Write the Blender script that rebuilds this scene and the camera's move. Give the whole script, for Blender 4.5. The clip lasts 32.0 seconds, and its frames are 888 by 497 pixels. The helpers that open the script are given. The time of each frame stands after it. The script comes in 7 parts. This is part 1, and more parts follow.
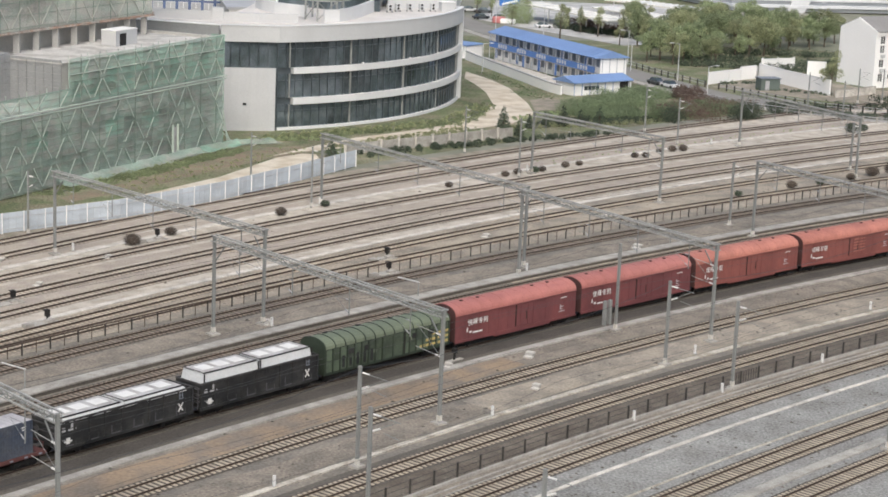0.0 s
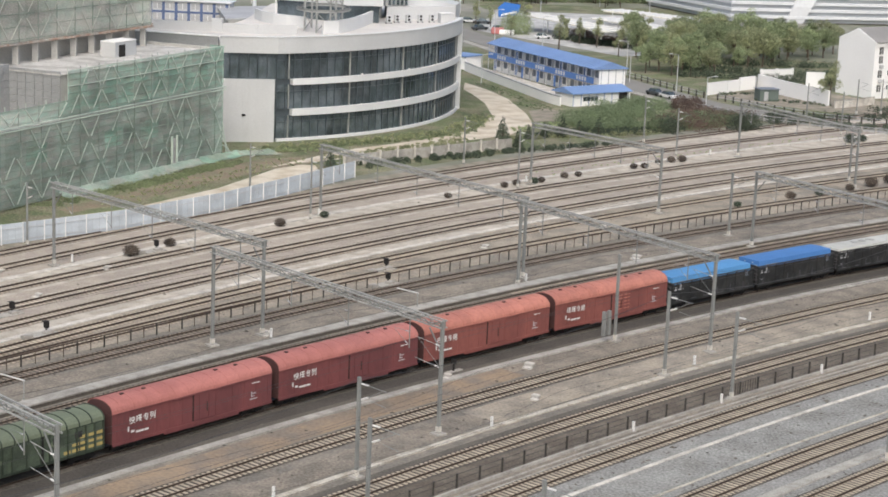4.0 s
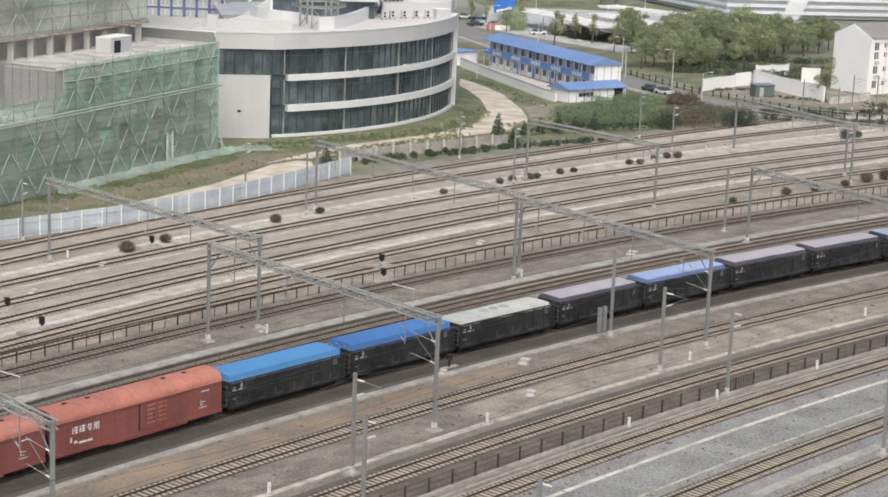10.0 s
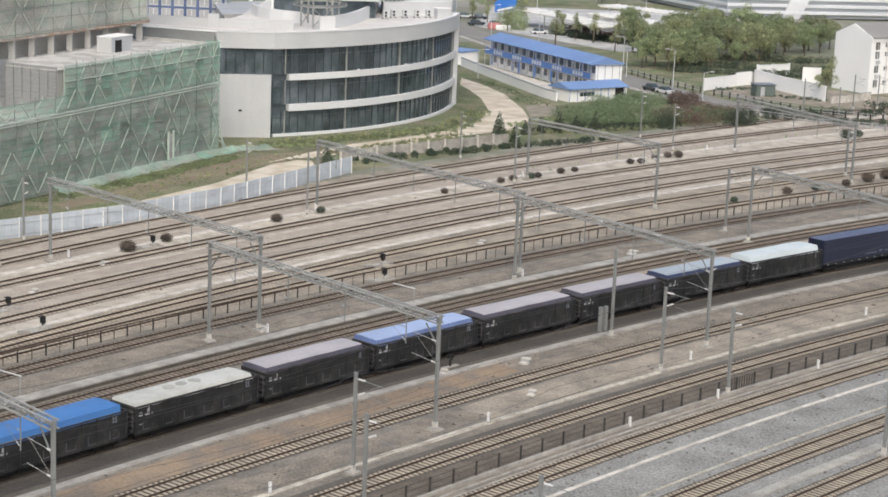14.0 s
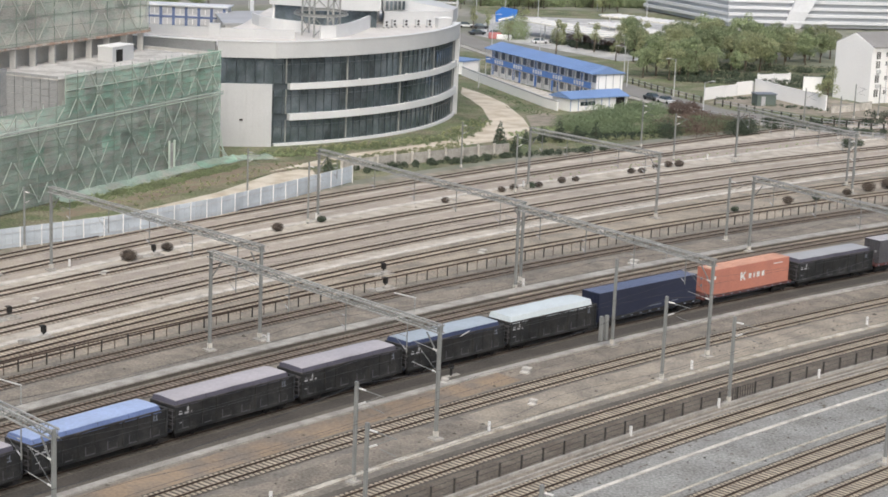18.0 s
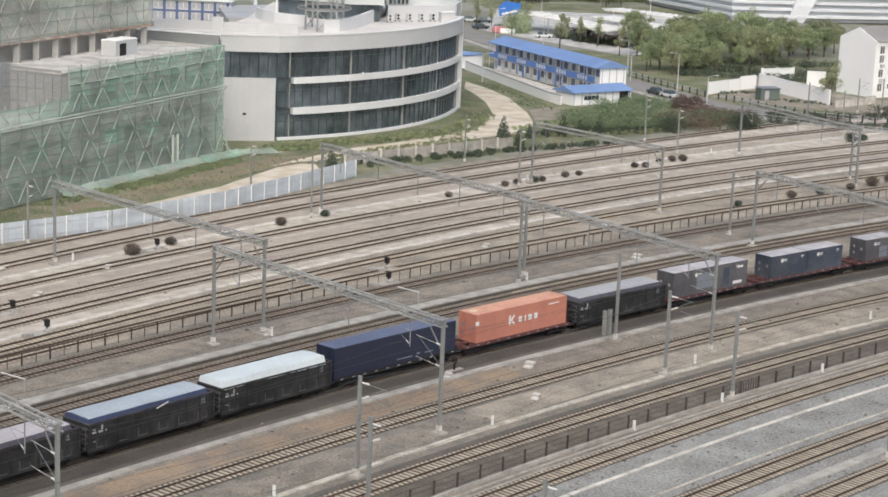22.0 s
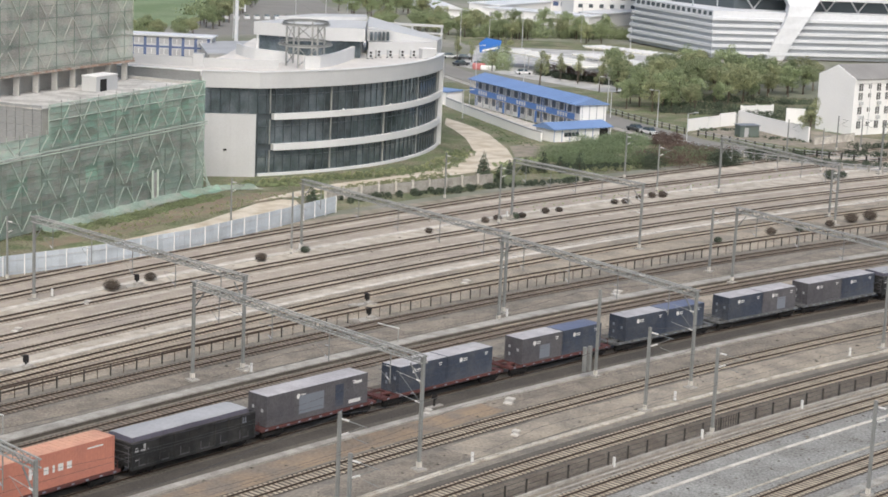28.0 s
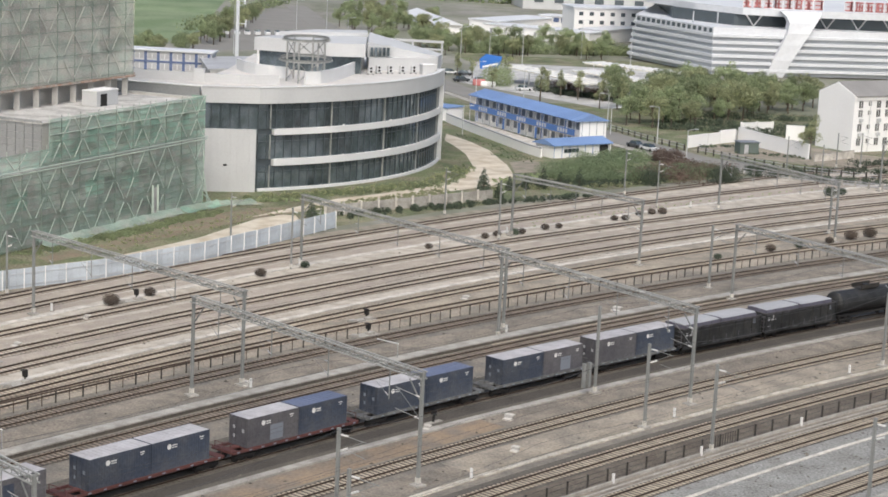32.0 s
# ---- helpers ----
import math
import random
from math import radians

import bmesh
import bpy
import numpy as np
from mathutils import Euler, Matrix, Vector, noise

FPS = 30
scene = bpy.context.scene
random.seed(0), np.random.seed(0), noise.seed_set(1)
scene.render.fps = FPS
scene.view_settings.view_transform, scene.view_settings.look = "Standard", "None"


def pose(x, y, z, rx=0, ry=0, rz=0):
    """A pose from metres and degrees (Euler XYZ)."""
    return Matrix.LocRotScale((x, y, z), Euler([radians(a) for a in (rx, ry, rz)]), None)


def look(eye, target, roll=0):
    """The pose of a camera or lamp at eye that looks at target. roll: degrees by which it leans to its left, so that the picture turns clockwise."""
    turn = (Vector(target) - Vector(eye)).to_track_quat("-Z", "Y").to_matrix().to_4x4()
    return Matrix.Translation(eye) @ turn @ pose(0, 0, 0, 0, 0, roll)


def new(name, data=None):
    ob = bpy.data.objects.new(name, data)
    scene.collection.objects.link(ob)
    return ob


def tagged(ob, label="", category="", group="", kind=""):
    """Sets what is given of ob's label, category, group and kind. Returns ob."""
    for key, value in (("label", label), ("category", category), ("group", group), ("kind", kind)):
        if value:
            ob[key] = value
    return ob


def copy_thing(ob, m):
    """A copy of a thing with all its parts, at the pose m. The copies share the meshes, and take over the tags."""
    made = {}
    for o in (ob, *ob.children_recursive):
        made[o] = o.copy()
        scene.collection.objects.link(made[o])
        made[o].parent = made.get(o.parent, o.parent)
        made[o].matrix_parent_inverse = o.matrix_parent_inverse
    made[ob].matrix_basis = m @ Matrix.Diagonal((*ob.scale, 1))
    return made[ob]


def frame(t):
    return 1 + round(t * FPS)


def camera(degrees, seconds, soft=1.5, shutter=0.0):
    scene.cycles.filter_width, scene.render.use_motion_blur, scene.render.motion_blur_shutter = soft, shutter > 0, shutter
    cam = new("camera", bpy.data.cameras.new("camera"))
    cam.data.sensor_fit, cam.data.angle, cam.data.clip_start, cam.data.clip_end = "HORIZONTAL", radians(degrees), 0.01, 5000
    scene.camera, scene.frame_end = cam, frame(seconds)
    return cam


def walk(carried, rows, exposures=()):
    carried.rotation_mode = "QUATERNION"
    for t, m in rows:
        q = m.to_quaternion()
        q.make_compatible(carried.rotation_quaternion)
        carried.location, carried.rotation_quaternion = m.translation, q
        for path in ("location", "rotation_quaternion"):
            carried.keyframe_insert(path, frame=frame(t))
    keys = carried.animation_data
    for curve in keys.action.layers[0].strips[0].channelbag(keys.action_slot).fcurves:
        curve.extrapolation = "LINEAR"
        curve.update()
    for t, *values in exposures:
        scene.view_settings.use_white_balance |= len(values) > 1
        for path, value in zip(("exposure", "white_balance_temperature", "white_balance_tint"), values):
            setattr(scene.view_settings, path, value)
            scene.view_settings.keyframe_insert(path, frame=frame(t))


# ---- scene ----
EYE = (0.0, 0.0, 50.94)
cam = camera(26.01, 32.0, soft=1.7)
walk(cam, [
    (0, pose(*EYE, 77.455, -2.371, 0.657)), (0.5, pose(*EYE, 77.486, -2.334, 0.631)), (1, pose(*EYE, 77.512, -2.347, 0.624)), (1.5, pose(*EYE, 77.539, -2.362, 0.603)),
    (2, pose(*EYE, 77.569, -2.348, 0.608)), (2.5, pose(*EYE, 77.621, -2.348, 0.605)), (3, pose(*EYE, 77.671, -2.313, 0.605)), (3.5, pose(*EYE, 77.720, -2.322, 0.617)),
    (5.5, pose(*EYE, 77.923, -2.333, 0.619)), (6, pose(*EYE, 77.924, -2.322, 0.600)), (6.5, pose(*EYE, 77.943, -2.285, 0.559)), (7, pose(*EYE, 77.894, -2.297, 0.509)),
    (7.5, pose(*EYE, 77.852, -2.341, 0.514)), (8, pose(*EYE, 77.820, -2.313, 0.496)), (8.5, pose(*EYE, 77.772, -2.349, 0.492)), (9, pose(*EYE, 77.729, -2.315, 0.482)),
    (9.5, pose(*EYE, 77.697, -2.362, 0.495)), (10, pose(*EYE, 77.666, -2.337, 0.489)), (10.5, pose(*EYE, 77.636, -2.320, 0.486)), (11, pose(*EYE, 77.594, -2.376, 0.500)),
    (11.5, pose(*EYE, 77.549, -2.300, 0.495)), (12, pose(*EYE, 77.516, -2.347, 0.510)), (12.5, pose(*EYE, 77.535, -2.304, 0.494)), (13, pose(*EYE, 77.568, -2.357, 0.519)),
    (13.5, pose(*EYE, 77.612, -2.344, 0.519)), (14, pose(*EYE, 77.649, -2.338, 0.518)), (14.5, pose(*EYE, 77.696, -2.361, 0.527)), (16.5, pose(*EYE, 77.875, -2.349, 0.532)),
    (17, pose(*EYE, 77.914, -2.328, 0.535)), (17.5, pose(*EYE, 77.931, -2.323, 0.536)), (18, pose(*EYE, 77.926, -2.350, 0.545)), (18.5, pose(*EYE, 77.899, -2.344, 0.569)),
    (19, pose(*EYE, 77.874, -2.354, 0.576)), (19.5, pose(*EYE, 77.847, -2.341, 0.594)), (20, pose(*EYE, 77.828, -2.365, 0.602)), (20.5, pose(*EYE, 77.818, -2.336, 0.607)),
    (21, pose(*EYE, 77.795, -2.333, 0.619)), (21.5, pose(*EYE, 77.775, -2.303, 0.627)), (22, pose(*EYE, 77.749, -2.356, 0.650)), (22.5, pose(*EYE, 77.742, -2.331, 0.645)),
    (23, pose(*EYE, 77.755, -2.321, 0.673)), (23.5, pose(*EYE, 77.840, -2.309, 0.585)), (24, pose(*EYE, 77.901, -2.345, 0.537)), (24.5, pose(*EYE, 77.926, -2.350, 0.545)),
    (25, pose(*EYE, 77.952, -2.352, 0.555)), (25.5, pose(*EYE, 77.953, -2.368, 0.574)), (27.5, pose(*EYE, 78.616, -2.465, 0.212)), (28, pose(*EYE, 78.851, -2.562, 0.088)),
    (28.5, pose(*EYE, 78.930, -2.538, 0.045)), (29, pose(*EYE, 79.162, -2.716, 0.031)), (29.5, pose(*EYE, 79.201, -2.731, 0.042)), (30, pose(*EYE, 79.233, -2.726, 0.055)),
    (30.5, pose(*EYE, 79.249, -2.709, 0.068)), (31, pose(*EYE, 79.269, -2.733, 0.092)), (31.5, pose(*EYE, 79.287, -2.711, 0.096)), (32, pose(*EYE, 79.320, -2.739, 0.114)),
], exposures=[(0.0, 0.06, 6180, 7), (32.0, 0.06, 6180, 7)])

# world and sun: bright overcast
world = bpy.data.worlds.new("overcast")
scene.world = world
world.use_nodes = True
wn = world.node_tree
sky = wn.nodes.new("ShaderNodeTexSky")
sky.sky_type, sky.sun_disc = "NISHITA", False
sky.sun_elevation, sky.sun_rotation = radians(49), radians(179)
sky.air_density, sky.dust_density, sky.ozone_density = 1.0, 6.0, 0.6
wn.links.new(sky.outputs[0], wn.nodes["Background"].inputs[0])
wn.nodes["Background"].inputs[1].default_value = 0.142
sun = new("sun", bpy.data.lights.new("sun", "SUN"))
sun.data.energy, sun.data.angle, sun.data.color = 1.35, radians(60), (1.0, 0.98, 0.955)
sun.matrix_world = look((3, 26, 200), (0, 200, 0))


# materials
def mat(name, col, rough=0.8, metal=0.0, var=0.18, scale=1.0, bump=0.0, fine=8.0, island=0.0, alpha=1.0, tint=None, obj=0.0, stretch=None, spec=0.5, grain=0.9, trans=0.0):
    """A procedural surface: two noises (stains and grain) vary the colour; island / obj vary it piece by piece."""
    m = bpy.data.materials.new(name)
    m.use_nodes = True
    nt = m.node_tree
    b = nt.nodes["Principled BSDF"]
    b.inputs["Roughness"].default_value, b.inputs["Metallic"].default_value = rough, metal
    b.inputs["Specular IOR Level"].default_value = spec
    co = nt.nodes.new("ShaderNodeTexCoord").outputs["Object"]
    if stretch:
        mp = nt.nodes.new("ShaderNodeMapping")
        mp.inputs["Scale"].default_value = stretch
        nt.links.new(co, mp.inputs[0])
        co = mp.outputs[0]

    def noise_at(sc, det):
        n = nt.nodes.new("ShaderNodeTexNoise")
        n.inputs["Scale"].default_value, n.inputs["Detail"].default_value = sc, det
        nt.links.new(co, n.inputs["Vector"])
        return n.outputs["Fac"]

    def math_node(op, a, c):
        n = nt.nodes.new("ShaderNodeMath")
        n.operation = op
        for i, v in ((0, a), (1, c)):
            if isinstance(v, (int, float)):
                n.inputs[i].default_value = v
            else:
                nt.links.new(v, n.inputs[i])
        return n.outputs[0]

    big, small = noise_at(scale * 0.35, 5.0), noise_at(scale * fine, 3.0)
    f = math_node("ADD", math_node("MULTIPLY", big, 1.3), math_node("MULTIPLY", small, grain))
    f = math_node("ADD", math_node("MULTIPLY", math_node("SUBTRACT", f, 0.65 + grain * 0.5), var * 2.4), 1.0)
    if island:
        g = nt.nodes.new("ShaderNodeNewGeometry")
        f = math_node("ADD", f, math_node("MULTIPLY", math_node("SUBTRACT", g.outputs["Random Per Island"], 0.5), island))
    if obj:
        g = nt.nodes.new("ShaderNodeObjectInfo")
        f = math_node("ADD", f, math_node("MULTIPLY", math_node("SUBTRACT", g.outputs["Random"], 0.5), obj))
    mix = nt.nodes.new("ShaderNodeVectorMath")
    mix.operation = "SCALE"
    if tint:
        two = nt.nodes.new("ShaderNodeMix")
        two.data_type = "RGBA"
        ramp = nt.nodes.new("ShaderNodeMapRange")
        ramp.inputs[1].default_value, ramp.inputs[2].default_value = 0.42, 0.62
        nt.links.new(noise_at(scale * 0.9, 6.0), ramp.inputs[0])
        nt.links.new(ramp.outputs[0], two.inputs["Factor"])
        two.inputs["A"].default_value, two.inputs["B"].default_value = (*col, 1), (*tint, 1)
        nt.links.new(two.outputs["Result"], mix.inputs[0])
    else:
        mix.inputs[0].default_value = col
    nt.links.new(f, mix.inputs["Scale"])
    nt.links.new(mix.outputs[0], b.inputs["Base Color"])
    if bump:
        bp = nt.nodes.new("ShaderNodeBump")
        bp.inputs["Strength"].default_value, bp.inputs["Distance"].default_value = bump, 0.05
        nt.links.new(small, bp.inputs["Height"])
        nt.links.new(bp.outputs[0], b.inputs["Normal"])
    b.inputs["Alpha"].default_value = alpha
    if trans:
        tl = nt.nodes.new("ShaderNodeBsdfTranslucent")
        nt.links.new(mix.outputs[0], tl.inputs["Color"])
        blend = nt.nodes.new("ShaderNodeMixShader")
        blend.inputs[0].default_value = trans
        nt.links.new(b.outputs[0], blend.inputs[1])
        nt.links.new(tl.outputs[0], blend.inputs[2])
        nt.links.new(blend.outputs[0], nt.nodes["Material Output"].inputs["Surface"])
    return m


M = dict(
    soil=mat("soil", (0.31, 0.27, 0.22), 0.95, var=0.25, scale=0.6, bump=0.3, fine=6, tint=(0.22, 0.20, 0.15)),
    ballast=mat("ballast", (0.238, 0.211, 0.173), 0.95, var=0.24, scale=0.5, bump=0.8, fine=7, tint=(0.18, 0.163, 0.14), grain=2.3),
    ballast_pale=mat("ballast_pale", (0.515, 0.465, 0.395), 0.95, var=0.17, scale=0.5, bump=0.6, fine=8, tint=(0.385, 0.34, 0.28), grain=1.7),
    ballast_grey=mat("ballast_grey", (0.285, 0.28, 0.262), 0.95, var=0.28, scale=0.35, bump=0.9, fine=12, tint=(0.235, 0.229, 0.21), grain=3.0),
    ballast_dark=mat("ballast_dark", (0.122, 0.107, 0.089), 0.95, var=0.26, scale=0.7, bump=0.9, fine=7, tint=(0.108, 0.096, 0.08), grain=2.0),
    rust_bed=mat("rust_bed", (0.305, 0.228, 0.155), 0.95, var=0.24, scale=0.3, bump=0.7, fine=11, tint=(0.215, 0.18, 0.145), grain=1.5),
    sand=mat("sandy_earth", (0.355, 0.305, 0.24), 0.95, var=0.28, scale=0.3, bump=0.6, fine=12, tint=(0.248, 0.22, 0.182), grain=2.0),
    pink_bed=mat("pinkish_gravel", (0.395, 0.345, 0.285), 0.95, var=0.2, scale=0.6, bump=0.6, fine=7, tint=(0.35, 0.30, 0.26), grain=1.7),
    gravel_brown=mat("brown_grey_gravel", (0.262, 0.226, 0.182), 0.95, var=0.3, scale=0.45, bump=0.9, fine=9, tint=(0.19, 0.167, 0.138), grain=2.2),
    soil_brown=mat("brown_soil", (0.23, 0.182, 0.128), 0.95, var=0.3, scale=0.5, bump=0.6, fine=8, tint=(0.21, 0.2, 0.13), grain=1.8),
    earth_dark=mat("dark_earth", (0.118, 0.097, 0.074), 0.95, var=0.3, scale=0.5, bump=0.8, fine=9, tint=(0.16, 0.137, 0.108), grain=2.0),
    stone_dark=mat("dark_stones", (0.125, 0.112, 0.095), 0.95, var=0.3, scale=2, island=0.8),
    crib=mat("crib_stone", (0.074, 0.062, 0.05), 0.95, var=0.24, scale=0.6, bump=0.9, fine=10, tint=(0.122, 0.106, 0.088), grain=2.2),
    crib_pale=mat("crib_stone_pale", (0.225, 0.187, 0.15), 0.95, var=0.26, scale=0.4, bump=0.9, fine=10, tint=(0.30, 0.262, 0.215), grain=2.0),
    stain=mat("rust_stain", (0.098, 0.07, 0.05), 0.9, var=0.35, scale=1.2, bump=0.4, grain=1.6),
    rail=mat("rail_steel", (0.05, 0.036, 0.028), 0.7, 0.2, var=0.3, scale=2),
    railhead=mat("rail_head", (0.25, 0.18, 0.125), 0.5, 0.3, var=0.2, scale=2),
    railhead_rust=mat("rail_head_rusted", (0.085, 0.055, 0.037), 0.7, 0.2, var=0.2, scale=2),
    sleeper=mat("sleeper_concrete", (0.45, 0.385, 0.295), 0.9, var=0.25, scale=2, obj=0.3, island=0.25),
    sleeper_rust=mat("sleeper_stained", (0.47, 0.41, 0.335), 0.9, var=0.25, scale=2, obj=0.3, island=0.25),
    sleeper_brown=mat("sleeper_brown", (0.255, 0.21, 0.165), 0.9, var=0.3, scale=2, obj=0.35, island=0.25),
    # sleepers below the train, its shade put into their dark colour
    sleeper_shaded=mat("sleeper_shaded", (0.12, 0.105, 0.09), 0.85, var=0.3, scale=2, obj=0.3, island=0.25),
    concrete=mat("concrete", (0.40, 0.378, 0.34), 0.9, var=0.28, scale=0.8, bump=0.2, tint=(0.31, 0.29, 0.258), grain=1.5),
    sandy_line=mat("sanded_concrete", (0.53, 0.49, 0.42), 0.95, var=0.3, scale=0.7, bump=0.3, tint=(0.38, 0.335, 0.27), grain=1.8),
    concrete_pale=mat("concrete_pale", (0.62, 0.585, 0.53), 0.9, var=0.25, scale=0.8, bump=0.2, tint=(0.47, 0.435, 0.385), grain=1.4),
    steel=mat("galvanised_steel", (0.255, 0.26, 0.25), 0.6, 0.2, var=0.22, scale=1.5),
    steel_light=mat("bright_galvanised_steel", (0.36, 0.362, 0.345), 0.6, 0.05, var=0.4, scale=1.5),
    steel_lattice=mat("dark_lattice_steel", (0.23, 0.236, 0.222), 0.65, 0.1, var=0.5, scale=1.5),
    steel_dark=mat("dark_steel", (0.05, 0.045, 0.04), 0.6, 0.3, var=0.3, scale=2),
    insul=mat("insulator_white", (0.72, 0.71, 0.68), 0.35, var=0.1),
    wire=mat("wire", (0.08, 0.08, 0.08), 0.5, 0.5, var=0.1),
    black=mat("wagon_black", (0.018, 0.019, 0.020), 0.6, 0.1, var=0.7, scale=0.9, fine=9, tint=(0.034, 0.033, 0.032)),
    black_worn=mat("wagon_black_worn", (0.042, 0.042, 0.043), 0.6, 0.1, var=0.7, scale=1.2, fine=9, tint=(0.075, 0.071, 0.068)),
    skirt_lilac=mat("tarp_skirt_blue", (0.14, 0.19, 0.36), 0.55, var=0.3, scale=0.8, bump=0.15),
    cladding_dull=mat("dusty_sheet", (0.47, 0.46, 0.45), 0.7, var=0.25, scale=0.9, tint=(0.37, 0.35, 0.33)),
    under=mat("undergear", (0.022, 0.02, 0.019), 0.8, 0.2, var=0.4, scale=2),
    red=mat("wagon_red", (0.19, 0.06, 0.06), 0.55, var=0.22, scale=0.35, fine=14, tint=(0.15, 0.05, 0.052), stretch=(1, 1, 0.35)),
    # red_roof, red_b_roof: paler copies of the reds, light from above painted in
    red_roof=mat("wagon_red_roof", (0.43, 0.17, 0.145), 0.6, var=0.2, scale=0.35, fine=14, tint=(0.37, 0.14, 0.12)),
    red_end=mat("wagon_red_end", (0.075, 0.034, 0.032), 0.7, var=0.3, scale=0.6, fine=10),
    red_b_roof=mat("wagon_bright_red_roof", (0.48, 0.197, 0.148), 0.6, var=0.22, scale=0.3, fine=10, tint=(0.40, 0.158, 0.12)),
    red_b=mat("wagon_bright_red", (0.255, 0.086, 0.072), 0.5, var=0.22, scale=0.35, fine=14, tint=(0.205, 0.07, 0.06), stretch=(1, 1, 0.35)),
    green=mat("wagon_green", (0.034, 0.047, 0.031), 0.6, var=0.3, scale=0.6, fine=10, tint=(0.028, 0.038, 0.026)),
    green_roof=mat("wagon_green_roof", (0.15, 0.175, 0.118), 0.6, var=0.25, scale=0.6, fine=10),
    yellow=mat("safety_yellow", (0.44, 0.34, 0.12), 0.6, var=0.2, scale=2),
    white_paint=mat("white_paint", (0.72, 0.71, 0.69), 0.6, var=0.14, scale=2),
    tarp_cream=mat("tarp_cream", (0.55, 0.55, 0.51), 0.6, var=0.2, scale=0.5, bump=0.15, tint=(0.48, 0.47, 0.43)),
    tarp_dirty=mat("tarp_dirty", (0.40, 0.40, 0.37), 0.7, var=0.35, scale=1.2),
    tarp_white=mat("tarp_white", (0.60, 0.61, 0.61), 0.55, var=0.15, scale=0.6, bump=0.15),
    tarp_cyan=mat("tarp_pale_cyan", (0.60, 0.655, 0.67), 0.5, var=0.15, scale=0.6, bump=0.15),
    tarp_blue=mat("tarp_blue", (0.10, 0.285, 0.56), 0.45, var=0.18, scale=0.5, bump=0.15),
    tarp_blue2=mat("tarp_deep_blue", (0.075, 0.205, 0.49), 0.45, var=0.18, scale=0.5, bump=0.15),
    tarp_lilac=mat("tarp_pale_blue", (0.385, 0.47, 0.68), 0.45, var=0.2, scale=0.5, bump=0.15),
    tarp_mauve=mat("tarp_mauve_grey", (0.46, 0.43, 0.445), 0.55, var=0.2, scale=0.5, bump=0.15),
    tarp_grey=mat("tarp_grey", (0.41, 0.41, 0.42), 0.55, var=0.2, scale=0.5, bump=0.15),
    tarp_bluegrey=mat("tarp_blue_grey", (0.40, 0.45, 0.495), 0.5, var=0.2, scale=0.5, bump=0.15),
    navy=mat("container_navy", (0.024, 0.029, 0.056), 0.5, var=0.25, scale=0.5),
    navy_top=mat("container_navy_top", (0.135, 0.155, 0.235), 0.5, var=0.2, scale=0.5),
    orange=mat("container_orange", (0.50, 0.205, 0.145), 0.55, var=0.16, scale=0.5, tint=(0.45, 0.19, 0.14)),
    orange_pale=mat("container_orange_worn", (0.66, 0.55, 0.40), 0.7, var=0.2),
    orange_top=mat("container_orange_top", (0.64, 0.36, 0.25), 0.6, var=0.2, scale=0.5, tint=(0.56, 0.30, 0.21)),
    hut_green=mat("hut_green", (0.115, 0.142, 0.128), 0.8, var=0.2, scale=0.8),
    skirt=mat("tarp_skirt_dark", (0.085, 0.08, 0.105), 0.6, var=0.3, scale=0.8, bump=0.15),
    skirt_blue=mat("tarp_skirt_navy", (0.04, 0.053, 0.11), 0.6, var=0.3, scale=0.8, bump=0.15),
    green_panel=mat("wagon_green_panel", (0.075, 0.098, 0.064), 0.65, var=0.45, scale=0.9, obj=0.7, tint=(0.055, 0.072, 0.05)),
    # stones under the wagons, darkened to stand for the train's shade
    train_shade_bed=mat("train_shade_stones", (0.07, 0.062, 0.053), 0.9, var=0.3, scale=0.7, bump=0.9, fine=7, grain=2.0),
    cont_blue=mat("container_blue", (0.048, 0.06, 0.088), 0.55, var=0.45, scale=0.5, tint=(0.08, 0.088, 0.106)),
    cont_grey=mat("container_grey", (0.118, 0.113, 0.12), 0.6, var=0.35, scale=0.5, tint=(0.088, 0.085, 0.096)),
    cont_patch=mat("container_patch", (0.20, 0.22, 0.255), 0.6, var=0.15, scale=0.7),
    # pale grey for container tops, with the sky's sheen in the colour
    cont_top=mat("container_top_sheen", (0.50, 0.485, 0.495), 0.6, var=0.22, scale=0.7, tint=(0.42, 0.405, 0.415)),
    flat_grey=mat("flatcar_grey", (0.15, 0.152, 0.15), 0.7, var=0.35, scale=1.2, tint=(0.09, 0.088, 0.085)),
    flat_red=mat("flatcar_red", (0.10, 0.038, 0.034), 0.7, var=0.3, scale=1.2),
    net=mat("scaffold_net", (0.475, 0.595, 0.51), 0.85, var=0.4, scale=0.35, fine=10, alpha=0.52, tint=(0.55, 0.575, 0.515), obj=0.2, stretch=(1, 1, 3.5)),
    net_fresh=mat("scaffold_net_fresh", (0.43, 0.66, 0.53), 0.8, var=0.4, scale=0.4, fine=10, alpha=0.52, obj=0.22, stretch=(1, 1, 3.5), tint=(0.47, 0.56, 0.47)),
    net_grey=mat("scaffold_net_grey", (0.60, 0.585, 0.525), 0.85, var=0.4, scale=0.3, fine=10, alpha=0.6, tint=(0.52, 0.575, 0.50), obj=0.2, stretch=(1, 1, 2.5)),
    pole_green=mat("scaffold_pole_green", (0.46, 0.53, 0.47), 0.6, 0.1, var=0.2),
    net_line=mat("net_seam", (0.20, 0.25, 0.21), 0.8, var=0.3),
    pole_grey=mat("scaffold_pole_grey", (0.47, 0.48, 0.43), 0.6, 0.1, var=0.2),
    block=mat("block_wall", (0.30, 0.305, 0.305), 0.9, var=0.2, scale=0.6, island=0.15),
